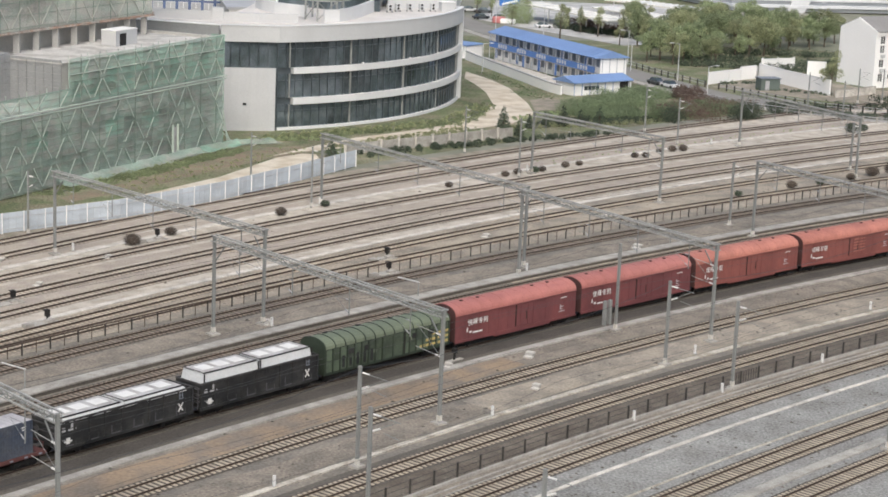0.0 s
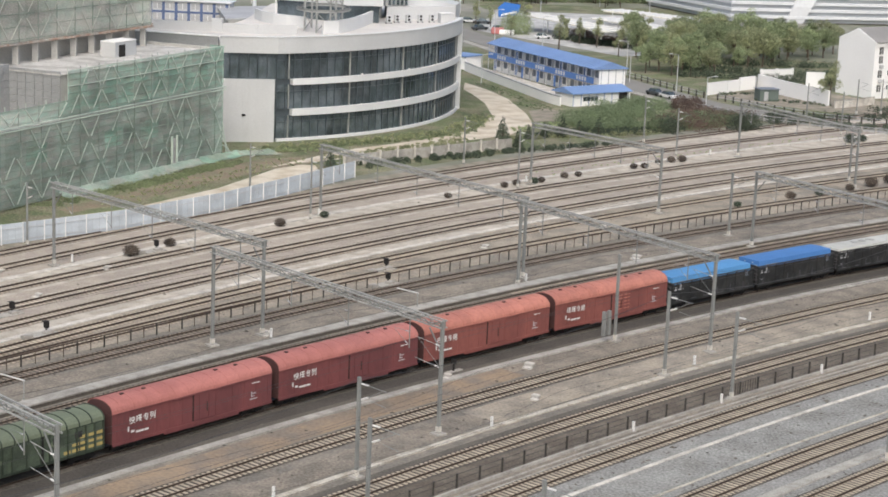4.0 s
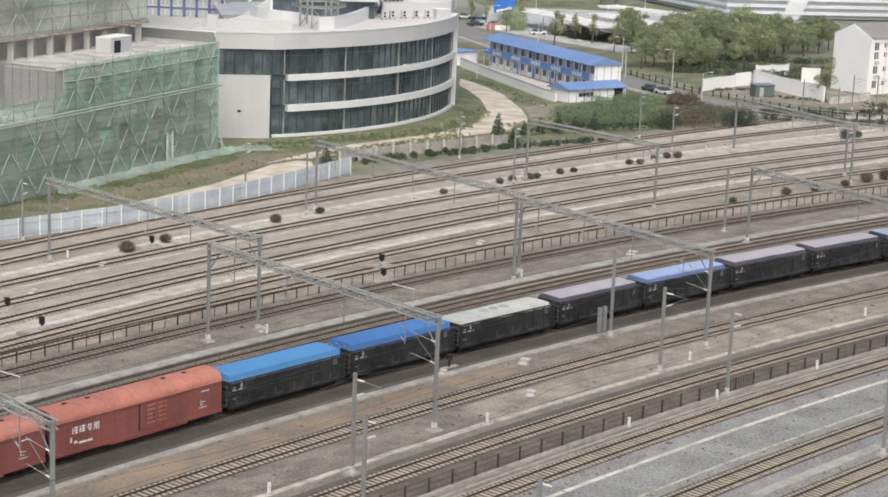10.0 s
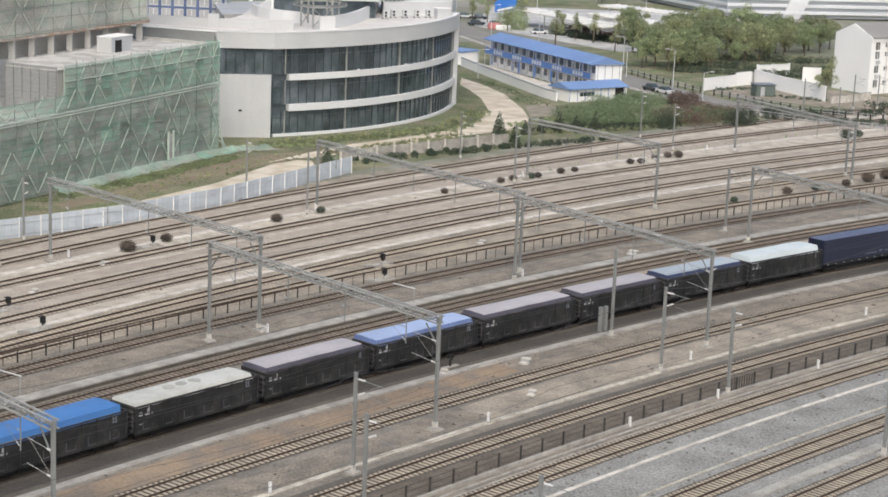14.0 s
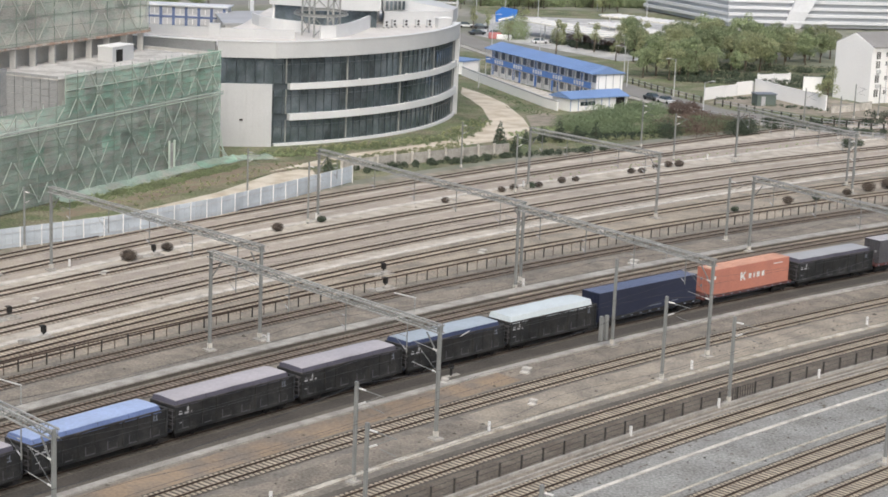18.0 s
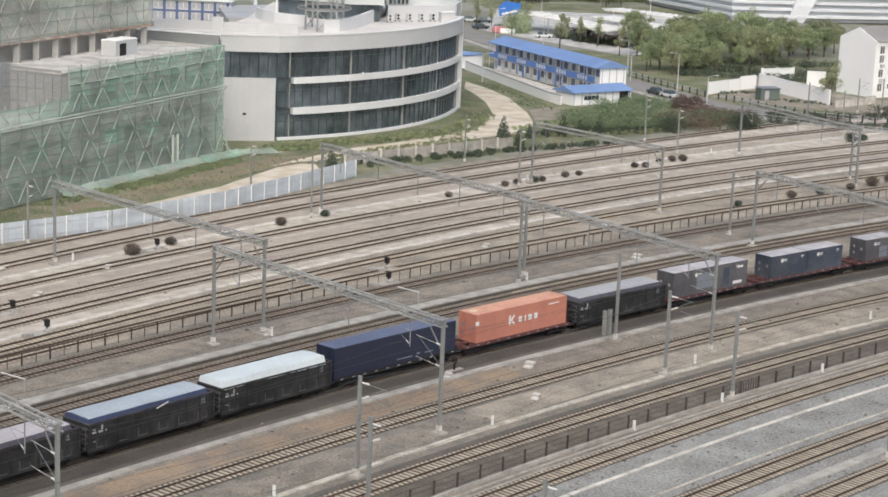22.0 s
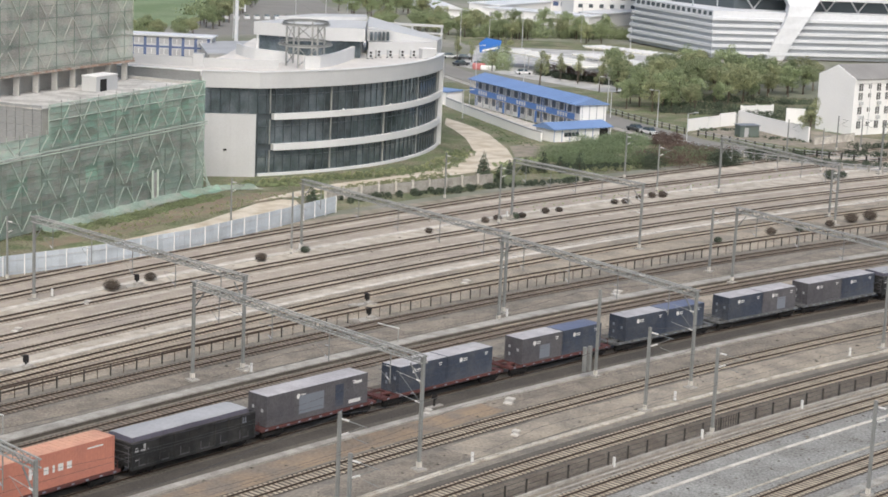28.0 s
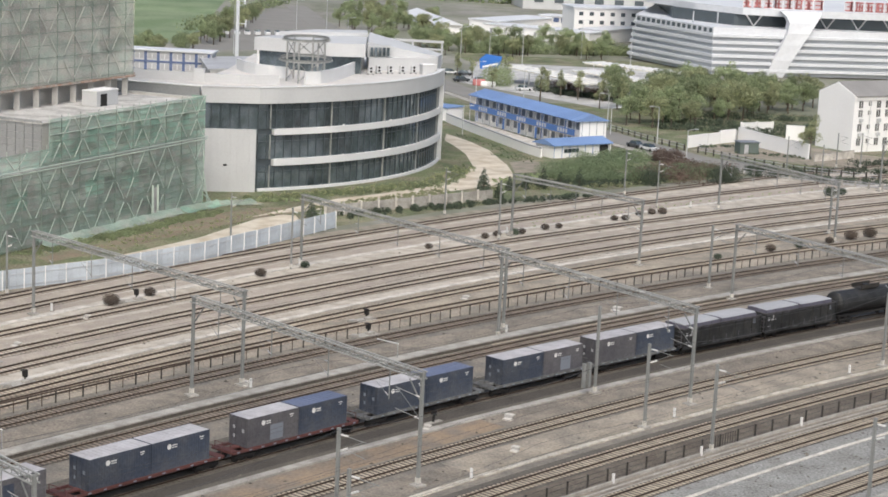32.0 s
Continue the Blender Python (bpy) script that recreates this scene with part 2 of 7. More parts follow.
    rough_concrete=mat("rough_concrete", (0.46, 0.45, 0.425), 0.9, var=0.2, scale=0.5, bump=0.1),
    window_grey=mat("window_pane_grey", (0.17, 0.17, 0.165), 0.2, 0.2, var=0.4, obj=0.6),
    white_wall=mat("white_render", (0.87, 0.86, 0.845), 0.75, var=0.06, scale=0.25, fine=12),
    cladding=mat("pale_cladding", (0.55, 0.553, 0.555), 0.6, var=0.09, scale=0.4, fine=10, obj=0.03),
    roof_pale=mat("roof_screed", (0.66, 0.627, 0.59), 0.85, var=0.14, scale=0.3, tint=(0.62, 0.59, 0.555)),
    terrace=mat("stained_terrace", (0.60, 0.585, 0.56), 0.9, var=0.22, scale=0.45, tint=(0.40, 0.385, 0.365)),
    band_white=mat("band_paint", (0.72, 0.72, 0.715), 0.6, var=0.08, scale=0.4, fine=10),
    paving=mat("pale_paving", (0.54, 0.53, 0.51), 0.9, var=0.14, scale=0.3, tint=(0.36, 0.355, 0.345)),
    canopy_cream=mat("canopy_cream", (0.74, 0.71, 0.63), 0.6, var=0.1, scale=0.3),
    rust_post=mat("rusty_steel", (0.085, 0.06, 0.045), 0.8, 0.1, var=0.3, scale=2),
    blue_dull=mat("dull_blue_panel", (0.10, 0.135, 0.25), 0.6, var=0.2, scale=0.6),
    glass=mat("dark_glazing", (0.18, 0.215, 0.24), 0.1, 0.5, var=0.75, scale=0.5, obj=0.4, spec=0.8, stretch=(1, 1, 0.8), tint=(0.10, 0.13, 0.14), grain=0.7),
    mullion=mat("mullion", (0.105, 0.125, 0.138), 0.5, 0.3, var=0.1),
    blue_roof=mat("blue_sheet_roof", (0.19, 0.285, 0.50), 0.5, var=0.12, scale=0.4, fine=6),
    blue_trim=mat("blue_trim", (0.085, 0.18, 0.44), 0.5, var=0.12),
    fence_blue=mat("hoarding_sheet", (0.54, 0.585, 0.625), 0.6, var=0.2, scale=0.5, obj=0.14, stretch=(1, 1, 4)),
    grey_roof=mat("grey_tile_roof", (0.26, 0.25, 0.24), 0.85, var=0.15, scale=0.6),
    asphalt=mat("asphalt", (0.24, 0.228, 0.208), 0.9, var=0.15, scale=0.4),
    dirt=mat("dirt_path", (0.62, 0.56, 0.465), 0.95, var=0.13, scale=0.3, tint=(0.48, 0.41, 0.31)),
    grass=mat("grass_ground", (0.125, 0.148, 0.072), 0.95, var=0.45, scale=0.22, fine=14, bump=0.5, tint=(0.215, 0.195, 0.13), grain=2.4),
    field=mat("green_field", (0.205, 0.255, 0.145), 0.95, var=0.3, scale=0.06, fine=12, tint=(0.15, 0.205, 0.10)),
    town=mat("far_ground", (0.20, 0.205, 0.15), 0.95, var=0.35, scale=0.03, fine=10, tint=(0.29, 0.275, 0.24)),
    leaf=mat("leaves_green", (0.33, 0.38, 0.215), 0.8, var=0.3, scale=0.5, island=0.5, obj=0.45, trans=0.45),
    leaf_y=mat("leaves_spring", (0.38, 0.40, 0.23), 0.8, var=0.3, scale=0.5, island=0.5, obj=0.35, trans=0.45),
    leaf_mid=mat("leaves_mid_green", (0.23, 0.285, 0.165), 0.8, var=0.3, scale=0.6, island=0.5, obj=0.3, trans=0.4),
    leaf_red=mat("leaves_red_brown", (0.15, 0.105, 0.084), 0.85, var=0.3, scale=1, island=0.6, obj=0.4, trans=0.25),
    leaf_bush=mat("leaves_bush_brown", (0.088, 0.068, 0.052), 0.85, var=0.3, scale=1, island=0.6, obj=0.5),
    leaf_dark=mat("leaves_dark", (0.085, 0.108, 0.072), 0.85, var=0.3, scale=1, island=0.6, obj=0.4, trans=0.3),
    bark=mat("bark", (0.12, 0.095, 0.07), 0.95, var=0.3, scale=3),
    flag_red=mat("red_sheet", (0.55, 0.07, 0.06), 0.6, var=0.15),
    sign_blue=mat("blue_sign", (0.04, 0.16, 0.50), 0.5, var=0.1),
    car_white=mat("car_white", (0.7, 0.7, 0.7), 0.3, var=0.05),
    car_dark=mat("car_dark", (0.06, 0.065, 0.07), 0.3, var=0.1),
    rubber=mat("rubber", (0.02, 0.02, 0.02), 0.9, var=0.2),
    hall_white=mat("hall_white", (0.66, 0.67, 0.69), 0.6, var=0.10, scale=0.12),
    hall_grey=mat("hall_louvre", (0.42, 0.44, 0.465), 0.6, var=0.2, scale=0.2, stretch=(1, 1, 6)),
    timber=mat("timber_edge", (0.36, 0.25, 0.19), 0.8, var=0.5, scale=0.6, tint=(0.45, 0.42, 0.38)),
    sign_red=mat("sign_red", (0.50, 0.19, 0.185), 0.6, var=0.3, scale=0.5),
)


# mesh helpers
def part(name, bm, material, parent=None, label=""):
    me = bpy.data.meshes.new(name)
    bm.to_mesh(me)
    bm.free()
    me.materials.append(M[material])
    ob = new(name, me)
    if parent:
        ob.parent = parent
    if label:
        ob["label"] = label
    return ob


def share(name, me, m, parent):
    ob = new(name, me)
    ob.matrix_basis = m
    ob.parent = parent
    return ob


def thing(name, label, category, m=None, group="", kind=""):
    ob = new(name)
    if m is not None:
        ob.matrix_basis = m
    return tagged(ob, label, category, group, kind)


def box(bm, x, y, z, sx, sy, sz, m=None, bevel=0.0):
    """A box with its centre at x, y and its foot at z."""
    mm = Matrix.Translation((x, y, z + sz / 2)) @ Matrix.Diagonal((sx, sy, sz, 1))
    r = bmesh.ops.create_cube(bm, size=1, matrix=(m @ mm) if m else mm)
    if bevel:
        es = list({e for v in r["verts"] for e in v.link_edges})
        bmesh.ops.bevel(bm, geom=es, offset=bevel, segments=2, profile=0.6, affect="EDGES")
    return bm


def boxes(*rows, bevel=0.0):
    bm = bmesh.new()
    for r in rows:
        box(bm, *r, bevel=bevel)
    return bm


def beam(bm, a, b, w, h=None, n=4):
    """A bar from a to b, square (n=4) or round."""
    a, b = Vector(a), Vector(b)
    d = b - a
    m = Matrix.Translation((a + b) / 2) @ d.to_track_quat("Z", "X").to_matrix().to_4x4()
    if n == 4:
        bmesh.ops.create_cube(bm, size=1, matrix=m @ Matrix.Diagonal((w, h or w, d.length, 1)))
    else:
        bmesh.ops.create_cone(bm, cap_ends=True, segments=n, radius1=w / 2, radius2=(h or w) / 2, depth=d.length, matrix=m)
    return bm


def bar(a, b, w, h=None, n=4):
    return beam(bmesh.new(), a, b, w, h, n)


def prism(pts, z0, z1, bm=None):
    """A flat polygon raised from z0 to z1."""
    bm = bm or bmesh.new()
    lo = [bm.verts.new((x, y, z0)) for x, y in pts]
    hi = [bm.verts.new((x, y, z1)) for x, y in pts]
    bm.faces.new(hi)
    bm.faces.new(lo[::-1])
    n = len(pts)
    for i in range(n):
        bm.faces.new((lo[i], lo[(i + 1) % n], hi[(i + 1) % n], hi[i]))
    bmesh.ops.recalc_face_normals(bm, faces=bm.faces)
    return bm


def ribbon(path, w, z0, z1):
    """A wall of width w along a list of x, y points."""
    n = len(path)
    left, right = [], []
    for i, p in enumerate(path):
        a, b = Vector(path[max(i - 1, 0)]), Vector(path[min(i + 1, n - 1)])
        d = (b - a).normalized()
        o = Vector((-d.y, d.x)) * w / 2
        left.append((p[0] + o.x, p[1] + o.y))
        right.append((p[0] - o.x, p[1] - o.y))
    bm = bmesh.new()
    ring = [[bm.verts.new(v) for v in ((*l, z0), (*l, z1), (*r, z1), (*r, z0))] for l, r in zip(left, right)]
    for a, b in zip(ring, ring[1:]):
        for i in range(4):
            bm.faces.new((a[i], a[(i + 1) % 4], b[(i + 1) % 4], b[i]))
    bm.faces.new(ring[0])
    bm.faces.new(ring[-1][::-1])
    bmesh.ops.recalc_face_normals(bm, faces=bm.faces)
    return bm


# the yard's own coordinates: s along the curved line, n outward from it
CX, CY, R0, TH0 = 453.497, -229.178, 613.94, 139.0
RAIL_Z = 0.2


def P(s, n, z=0.0):
    th = radians(TH0) - s / R0
    return Vector((CX + (R0 + n) * math.cos(th), CY + (R0 + n) * math.sin(th), z))


def heading(s):
    return TH0 - math.degrees(s / R0) - 90


def at(s, n, z=0.0, turn=0.0):
    v = P(s, n, z)
    return pose(v.x, v.y, v.z, 0, 0, heading(s) + turn)


def xy(s, n):
    v = P(s, n)
    return (v.x, v.y)


def sweep(f, s0, s1, z0, z1, w, step=4.0):
    """A bar of width w that follows n = f(s)."""
    k = max(2, int((s1 - s0) / step) + 1)
    return ribbon([xy(s, f(s)) for s in np.linspace(s0, s1, k)], w, z0, z1)


def sheet(f0, f1, s0, s1, z, step=5.0):
    """A slightly raised sheet of ground between n = f0(s) and n = f1(s)."""
    bm = bmesh.new()
    k = max(2, int((s1 - s0) / step) + 1)
    rows = []
    for s in np.linspace(s0, s1, k):
        a, b = f0(s), f1(s)
        rows.append([bm.verts.new(P(s, a + (b - a) * j / 6, z)) for j in range(7)])
    for a, b in zip(rows, rows[1:]):
        for j in range(6):
            bm.faces.new((a[j], b[j], b[j + 1], a[j + 1]))
    bmesh.ops.recalc_face_normals(bm, faces=bm.faces)
    for fc in bm.faces:
        if fc.normal.z < 0:
            fc.normal_flip()
    return bm


def line(a, b=0.0, c=0.0):
    return lambda s: a + b * s + c * s * s


def wavy(a, amp, seed, b=0.0):
    return lambda s: a + b * s + amp * (noise.noise(Vector((s * 0.11, seed * 7.3, 0))) + 0.8 * noise.noise(Vector((s * 0.33, seed * 3.1, 5))))


# ground
def ground():
    bm = bmesh.new()
    bmesh.ops.create_grid(bm, x_segments=8, y_segments=8, size=2500, matrix=Matrix.Translation((0, 900, -0.05)))
    tagged(part("ground", bm, "town"), "wide ground of soil and scrub reaching the horizon", "ground", kind="structure")
    yard = sheet(line(-75), line(67, 0.155), -90, 330, 0.0)
    tagged(part("track_bed", yard, "ballast"), "tan and grey ballast bed of the rail yard", "ballast", kind="structure")
    for name, f0, f1, s0, s1, z, m, label in (
        ("ballast_strip", line(-75), line(-25.8), -90, 330, 0.03, "ballast_grey", "grey crushed stone beside the tracks"),
        ("ballast_strip", line(-25.8), line(-20.0), -90, 330, 0.03, "ballast_dark", "dark wet ballast on the shoulder"),
        ("ballast_strip", wavy(-10.0, 0.4, 51, 0.01), wavy(-6.6, 0.3, 52, 0.01), -70, 16, 0.03, "rust_bed", "rust-stained brown earth beside the line"),
        ("ballast_strip", wavy(-10.0, 0.3, 53), wavy(-6.6, 0.3, 54), 15, 260, 0.026, "gravel_brown", "grey-brown gravel beside the line"),
        # dark strip painted for the shade beside and under the train
        ("ballast_strip", line(-5.6), line(4.6), -90, 330, 0.03, "ballast_dark", "ballast under the train, shade put into its dark colour"),
        ("ballast_strip", line(33, 0.11), line(64, 0.155), -90, 330, 0.02, "ballast_pale", "pale dusty ballast between the yard tracks"),
        ("ballast_strip", line(6.5), line(16.5), 40, 330, 0.03, "sand", "brown earth beside the concrete trough"),
        # narrower strip, darker still: the wagons' shade in the stone colour
        ("ballast_strip", wavy(-4.5, 0.25, 61), line(0.9), -90, 330, 0.036, "train_shade_bed", "stones under the wagons, darkened to imitate the train's shade"),
        ("ballast_strip", wavy(24.6, 0.2, 31, 0.043), wavy(33.2, 0.3, 32, 0.11), -90, 280, 0.028, "sand", "beige gravel behind the rusty fence"),
        ("ballast_strip", wavy(-17.9, 0.25, 3), wavy(-13.6, 0.5, 4), 2, 260, 0.03, "sand", "sandy trodden earth between the tracks"),
        ("ballast_strip", wavy(-17.6, 0.3, 5), wavy(-14.6, 0.6, 6), -90, 2, 0.034, "gravel_brown", "brown stained gravel between the tracks"),
        ("ballast_strip", wavy(-27.2, 0.1, 7), wavy(-23.9, 0.25, 8), -90, 260, 0.036, "earth_dark", "dark brown earth along the fence"),
        ("ballast_strip", line(-29.0), line(-27.2), -90, 260, 0.038, "gravel_brown", "grey-brown gravel below the fence"),
        ("ballast_strip", wavy(16.2, 0.5, 13), wavy(19.6, 0.6, 14, 0.03), -90, 280, 0.034, "gravel_brown", "brown-grey gravel by the trough wall"),
        ("ballast_strip", wavy(39.4, 0.3, 15, 0.108), wavy(41.4, 0.3, 16, 0.108), -90, 280, 0.03, "pink_bed", "pinkish gravel between yard tracks"),
        ("ballast_strip", wavy(44.9, 0.3, 17, 0.11), wavy(47.2, 0.4, 18, 0.11), -90, 280, 0.03, "pink_bed", "pinkish gravel between yard tracks"),
        ("ballast_strip", wavy(59.2, 0.3, 19, 0.149), wavy(61.4, 0.4, 20, 0.143), -90, 280, 0.03, "pink_bed", "pinkish gravel between yard tracks"),
        ("ballast_strip", wavy(54.2, 0.3, 21, 0.135), wavy(55.6, 0.4, 22, 0.147), -90, 280, 0.026, "pink_bed", "pinkish gravel between yard tracks"),
        ("ballast_strip", wavy(64.9, 0.3, 23, 0.15), wavy(67, 0.4, 24, 0.155), -90, 280, 0.03, "soil", "dark soil at the yard's edge"),
    ):
        tagged(part(name, sheet(f0, f1, s0, s1, z), m), label, "ballast", kind="structure")


def loose_stones():
    """Dark stones, clods and dry tufts scattered over the ballast."""
    rnd = random.Random(77)
    vs, fs = [], []
    for n0, n1, s0, s1, k in ((-48, -26, -40, 130, 900), (-19, -4, -50, 160, 260), (4, 22, -60, 220, 340), (24, 68, -60, 240, 260)):
        for _ in range(k):
            s, n = rnd.uniform(s0, s1), rnd.uniform(n0, n1)
            c = P(s, n + (0.1 * s if n > 24 else 0), 0.05)
            r = rnd.uniform(0.05, 0.14) * (1.4 if rnd.random() < 0.12 else 1)
            i = len(vs)
            for a in range(5):
                q = rnd.uniform(0.7, 1.3) * r
                vs.append((c.x + q * 1.5 * math.cos(a * 1.257), c.y + q * math.sin(a * 1.257), 0.03))
            vs.append((c.x + rnd.uniform(-0.3, 0.3) * r, c.y, 0.05 + r * rnd.uniform(0.4, 0.9)))
            fs += [(i + a, i + (a + 1) % 5, i + 5) for a in range(5)]
    me = bpy.data.meshes.new("loose_stones")
    me.from_pydata(vs, [], fs)
    me.materials.append(M["stone_dark"])
    tagged(new("loose_stones", me), "dark clods and stones scattered over the ballast", "stones", kind="stuff")


ground()
loose_stones()

# tracks: centre line n = a + b s + c s^2, first and last s, stained, clean or shade-darkened sleepers
TRACKS = [
    (63.2, 0.139, 0.00019, -60, 300, "sleeper_rust"), (57.4, 0.1505, 0, -60, 300, "sleeper_rust"),
    (49.6, 0.112, 0, -60, 300, "sleeper_rust"), (43.0, 0.108, 0, -60, 280, "sleeper_rust"),
    (37.6, 0.108, 0, -60, 280, "sleeper_rust"), (30.9, 0.105, -0.0001, -60, 280, "sleeper"),
    (27.5, 0.068, -0.0001, -60, 280, "sleeper"), (21.9, 0.0382, 0, -60, 280, "sleeper_brown"),
    (10.9, 0.03, 0, -60, 280, "sleeper_brown"), (-1.2, 0.0, 0, -60, 330, "sleeper_shaded"),
    (-11.8, 0.0, 0, -60, 260, "sleeper"), (-22.3, 0.0, 0, -60, 220, "sleeper"),
    (-30.5, 0.0, 0, -50, 200, "sleeper"), (-41.6, 0.0, 0, -50, 160, "sleeper"), (-48.2, 0.0, 0, -50, 140, "sleeper"),
]


def rail_mesh(f, off, s0, s1):
    g = lambda s: f(s) + off
    bm = sweep(g, s0, s1, RAIL_Z - 0.15, RAIL_Z - 0.115, 0.17, 5.0)
    for z0, z1, w in ((RAIL_Z - 0.115, RAIL_Z - 0.05, 0.08), (RAIL_Z - 0.05, RAIL_Z - 0.002, 0.11)):
        b2 = sweep(g, s0, s1, z0, z1, w, 5.0)
        me = bpy.data.meshes.new("tmp")
        b2.to_mesh(me)
        b2.free()
        bm.from_mesh(me)
        bpy.data.meshes.remove(me)
    return bm


def sleeper_bm():
    bm = bmesh.new()
    prof = [(-1.3, 0.0), (1.3, 0.0), (1.3, 0.085), (0.55, 0.085), (0.35, 0.07), (-0.35, 0.07), (-0.55, 0.085), (-1.3, 0.085)]
    a = [bm.verts.new((-0.14, y, z)) for y, z in prof]
    b = [bm.verts.new((0.14, y, z)) for y, z in prof]
    bm.faces.new(a)
    bm.faces.new(b[::-1])
    for i in range(8):
        bm.faces.new((a[i], b[i], b[(i + 1) % 8], a[(i + 1) % 8]))
    bmesh.ops.recalc_face_normals(bm, faces=bm.faces)
    return bm


SHOWN = [(-25, 90), (-30, 90), (-32, 40), (-10, 20), (-38, 95), (-32, 90), (-25, 80), (-22, 50), (-15, 38)]


def tracks():
    meshes = {}
    for key in ("sleeper", "sleeper_rust", "sleeper_brown", "sleeper_shaded"):
        bm = sleeper_bm()
        me = bpy.data.meshes.new("sleeper")
        bm.to_mesh(me)
        bm.free()
        me.materials.append(M[key])
        meshes[key] = me
    base = meshes["sleeper"]
    vs0, fs0 = [v.co.copy() for v in base.vertices], [tuple(p.vertices) for p in base.polygons]
    for i, (a, b, c, s0, s1, m) in enumerate(TRACKS):
        f = line(a, b, c)
        tr = thing("railway_track", "brown steel rails on concrete sleepers in ballast", "railway track", group="yard tracks")
        for off in (-0.753, 0.753):
            r = part("rail", rail_mesh(f, off, s0, s1), "rail", tr)
            part("fastening_bed", sweep(lambda s: f(s) + off, s0, s1, 0.088, 0.094, 0.32 if i >= 7 else 0.5, 5.0), "stain", r, "rust-stained fastenings along the rail")
            part("rail_head", sweep(lambda s: f(s) + off, s0, s1, RAIL_Z - 0.002, RAIL_Z + 0.002, 0.07, 5.0), "railhead" if i >= 7 else "railhead_rust", r, "worn running surface")
        # the train's crib shares the dark strip's colour, painted shade included
        part("crib", sheet(lambda s: f(s) - 1.55, lambda s: f(s) + 1.55, s0, s1, 0.045), "ballast_dark" if m == "sleeper_shaded" else "crib" if i >= 7 else "crib_pale", tr, "stones packed between the sleepers")
        near = i >= 6
        vs, fs = [], []
        k, s, cnt = 0, s0, 0
        while s < s1:
            slope = math.degrees(math.atan(b + 2 * c * s))
            mm = at(s, f(s), RAIL_Z - 0.20, slope)
            if near and SHOWN[i - 6][0] < s < SHOWN[i - 6][1]:
                share("sleeper", meshes[m], mm, tr)
                cnt += 1
            else:
                base_i = len(vs)
                vs += [mm @ v for v in vs0]
                fs += [tuple(base_i + j for j in p) for p in fs0]
            s += 0.6
        me = bpy.data.meshes.new("sleeper_rest")
        me.from_pydata([tuple(v) for v in vs], [], fs)
        me.materials.append(M[m])
        ob = new("sleeper_rest", me)
        ob.parent = tr
        ob["kind"] = "stuff"


# ---- the train ----
TRAIN_N = -1.2


def gone(t):
    """How far the train has rolled by t seconds."""
    return 10.5455 * t + 0.032034 * t ** 2 - 0.00277552 * t ** 3 + 0.000041973 * t ** 4 + 0.5 * (1 - math.exp(-t / 1.8))


MOVERS = []


def bogies(w, length, z=0.0):
    """Two four-wheeled bogies under a wagon, and couplers at its ends."""
    for x in (-length / 2 + 2.3, length / 2 - 2.3):
        bo = part("bogie", boxes((x, -1.0, 0.35, 2.6, 0.16, 0.3), (x, 1.0, 0.35, 2.6, 0.16, 0.3), (x, 0, 0.45, 0.5, 2.2, 0.3), bevel=0.03), "under", w)
        for dx in (-0.9, 0.9):
            for y in (-0.753, 0.753):
                bm = bmesh.new()
                bmesh.ops.create_cone(bm, cap_ends=True, segments=18, radius1=0.42, radius2=0.42, depth=0.13,
                                      matrix=Matrix.Translation((x + dx, y, 0.42)) @ Matrix.Rotation(radians(90), 4, "X"))
                part("wheel", bm, "under", bo)
    for x in (-1, 1):
        part("coupler", boxes((x * (length / 2 - 0.1), 0, 0.75, 1.0, 0.28, 0.28), bevel=0.04), "under", w)


def marks(w, rows, y, name="lettering", m="white_paint", label="white stencilled marks"):
    """Plain bars on the near side of a wagon: x, z, width, height."""
    bm = bmesh.new()
    for x, z, sx, sz in rows:
        box(bm, x, y, z, sx, 0.012, sz)
    return part(name, bm, m, w, label)


GLYPHS = {}


def glyph(w, ch, x, z, size, y, m="white_paint"):
    """One painted character on the near side of a wagon."""
    if ch not in GLYPHS:
        cu = bpy.data.curves.new("character", "FONT")
        cu.body, cu.size, cu.extrude, cu.offset = ch, 1.0, 0.008, 0.014
        ob = new("character", cu)
        me = bpy.data.meshes.new_from_object(ob.evaluated_get(bpy.context.evaluated_depsgraph_get()))
        bpy.data.objects.remove(ob)
        me.transform(Matrix.Rotation(radians(90), 4, "X"))
        me.materials.clear()
        me.materials.append(M[m])
        GLYPHS[ch] = me
    return share("character", GLYPHS[ch], Matrix.Translation((x, y, z)) @ Matrix.Scale(size, 4), w)


def arch(half, z0, z1, k=10):
    return [(half * math.cos(math.pi * i / k), z0 + (z1 - z0) * math.sin(math.pi * i / k) ** 0.8) for i in range(k + 1)]


def extrude_x(prof, x0, x1, bm=None):
    bm = bm or bmesh.new()
    a = [bm.verts.new((x0, y, z)) for y, z in prof]
    b = [bm.verts.new((x1, y, z)) for y, z in prof]
    bm.faces.new(a)
    bm.faces.new(b[::-1])
    n = len(prof)
    for i in range(n):
        bm.faces.new((a[i], b[i], b[(i + 1) % n], a[(i + 1) % n]))
    bmesh.ops.recalc_face_normals(bm, faces=bm.faces)
    return bm


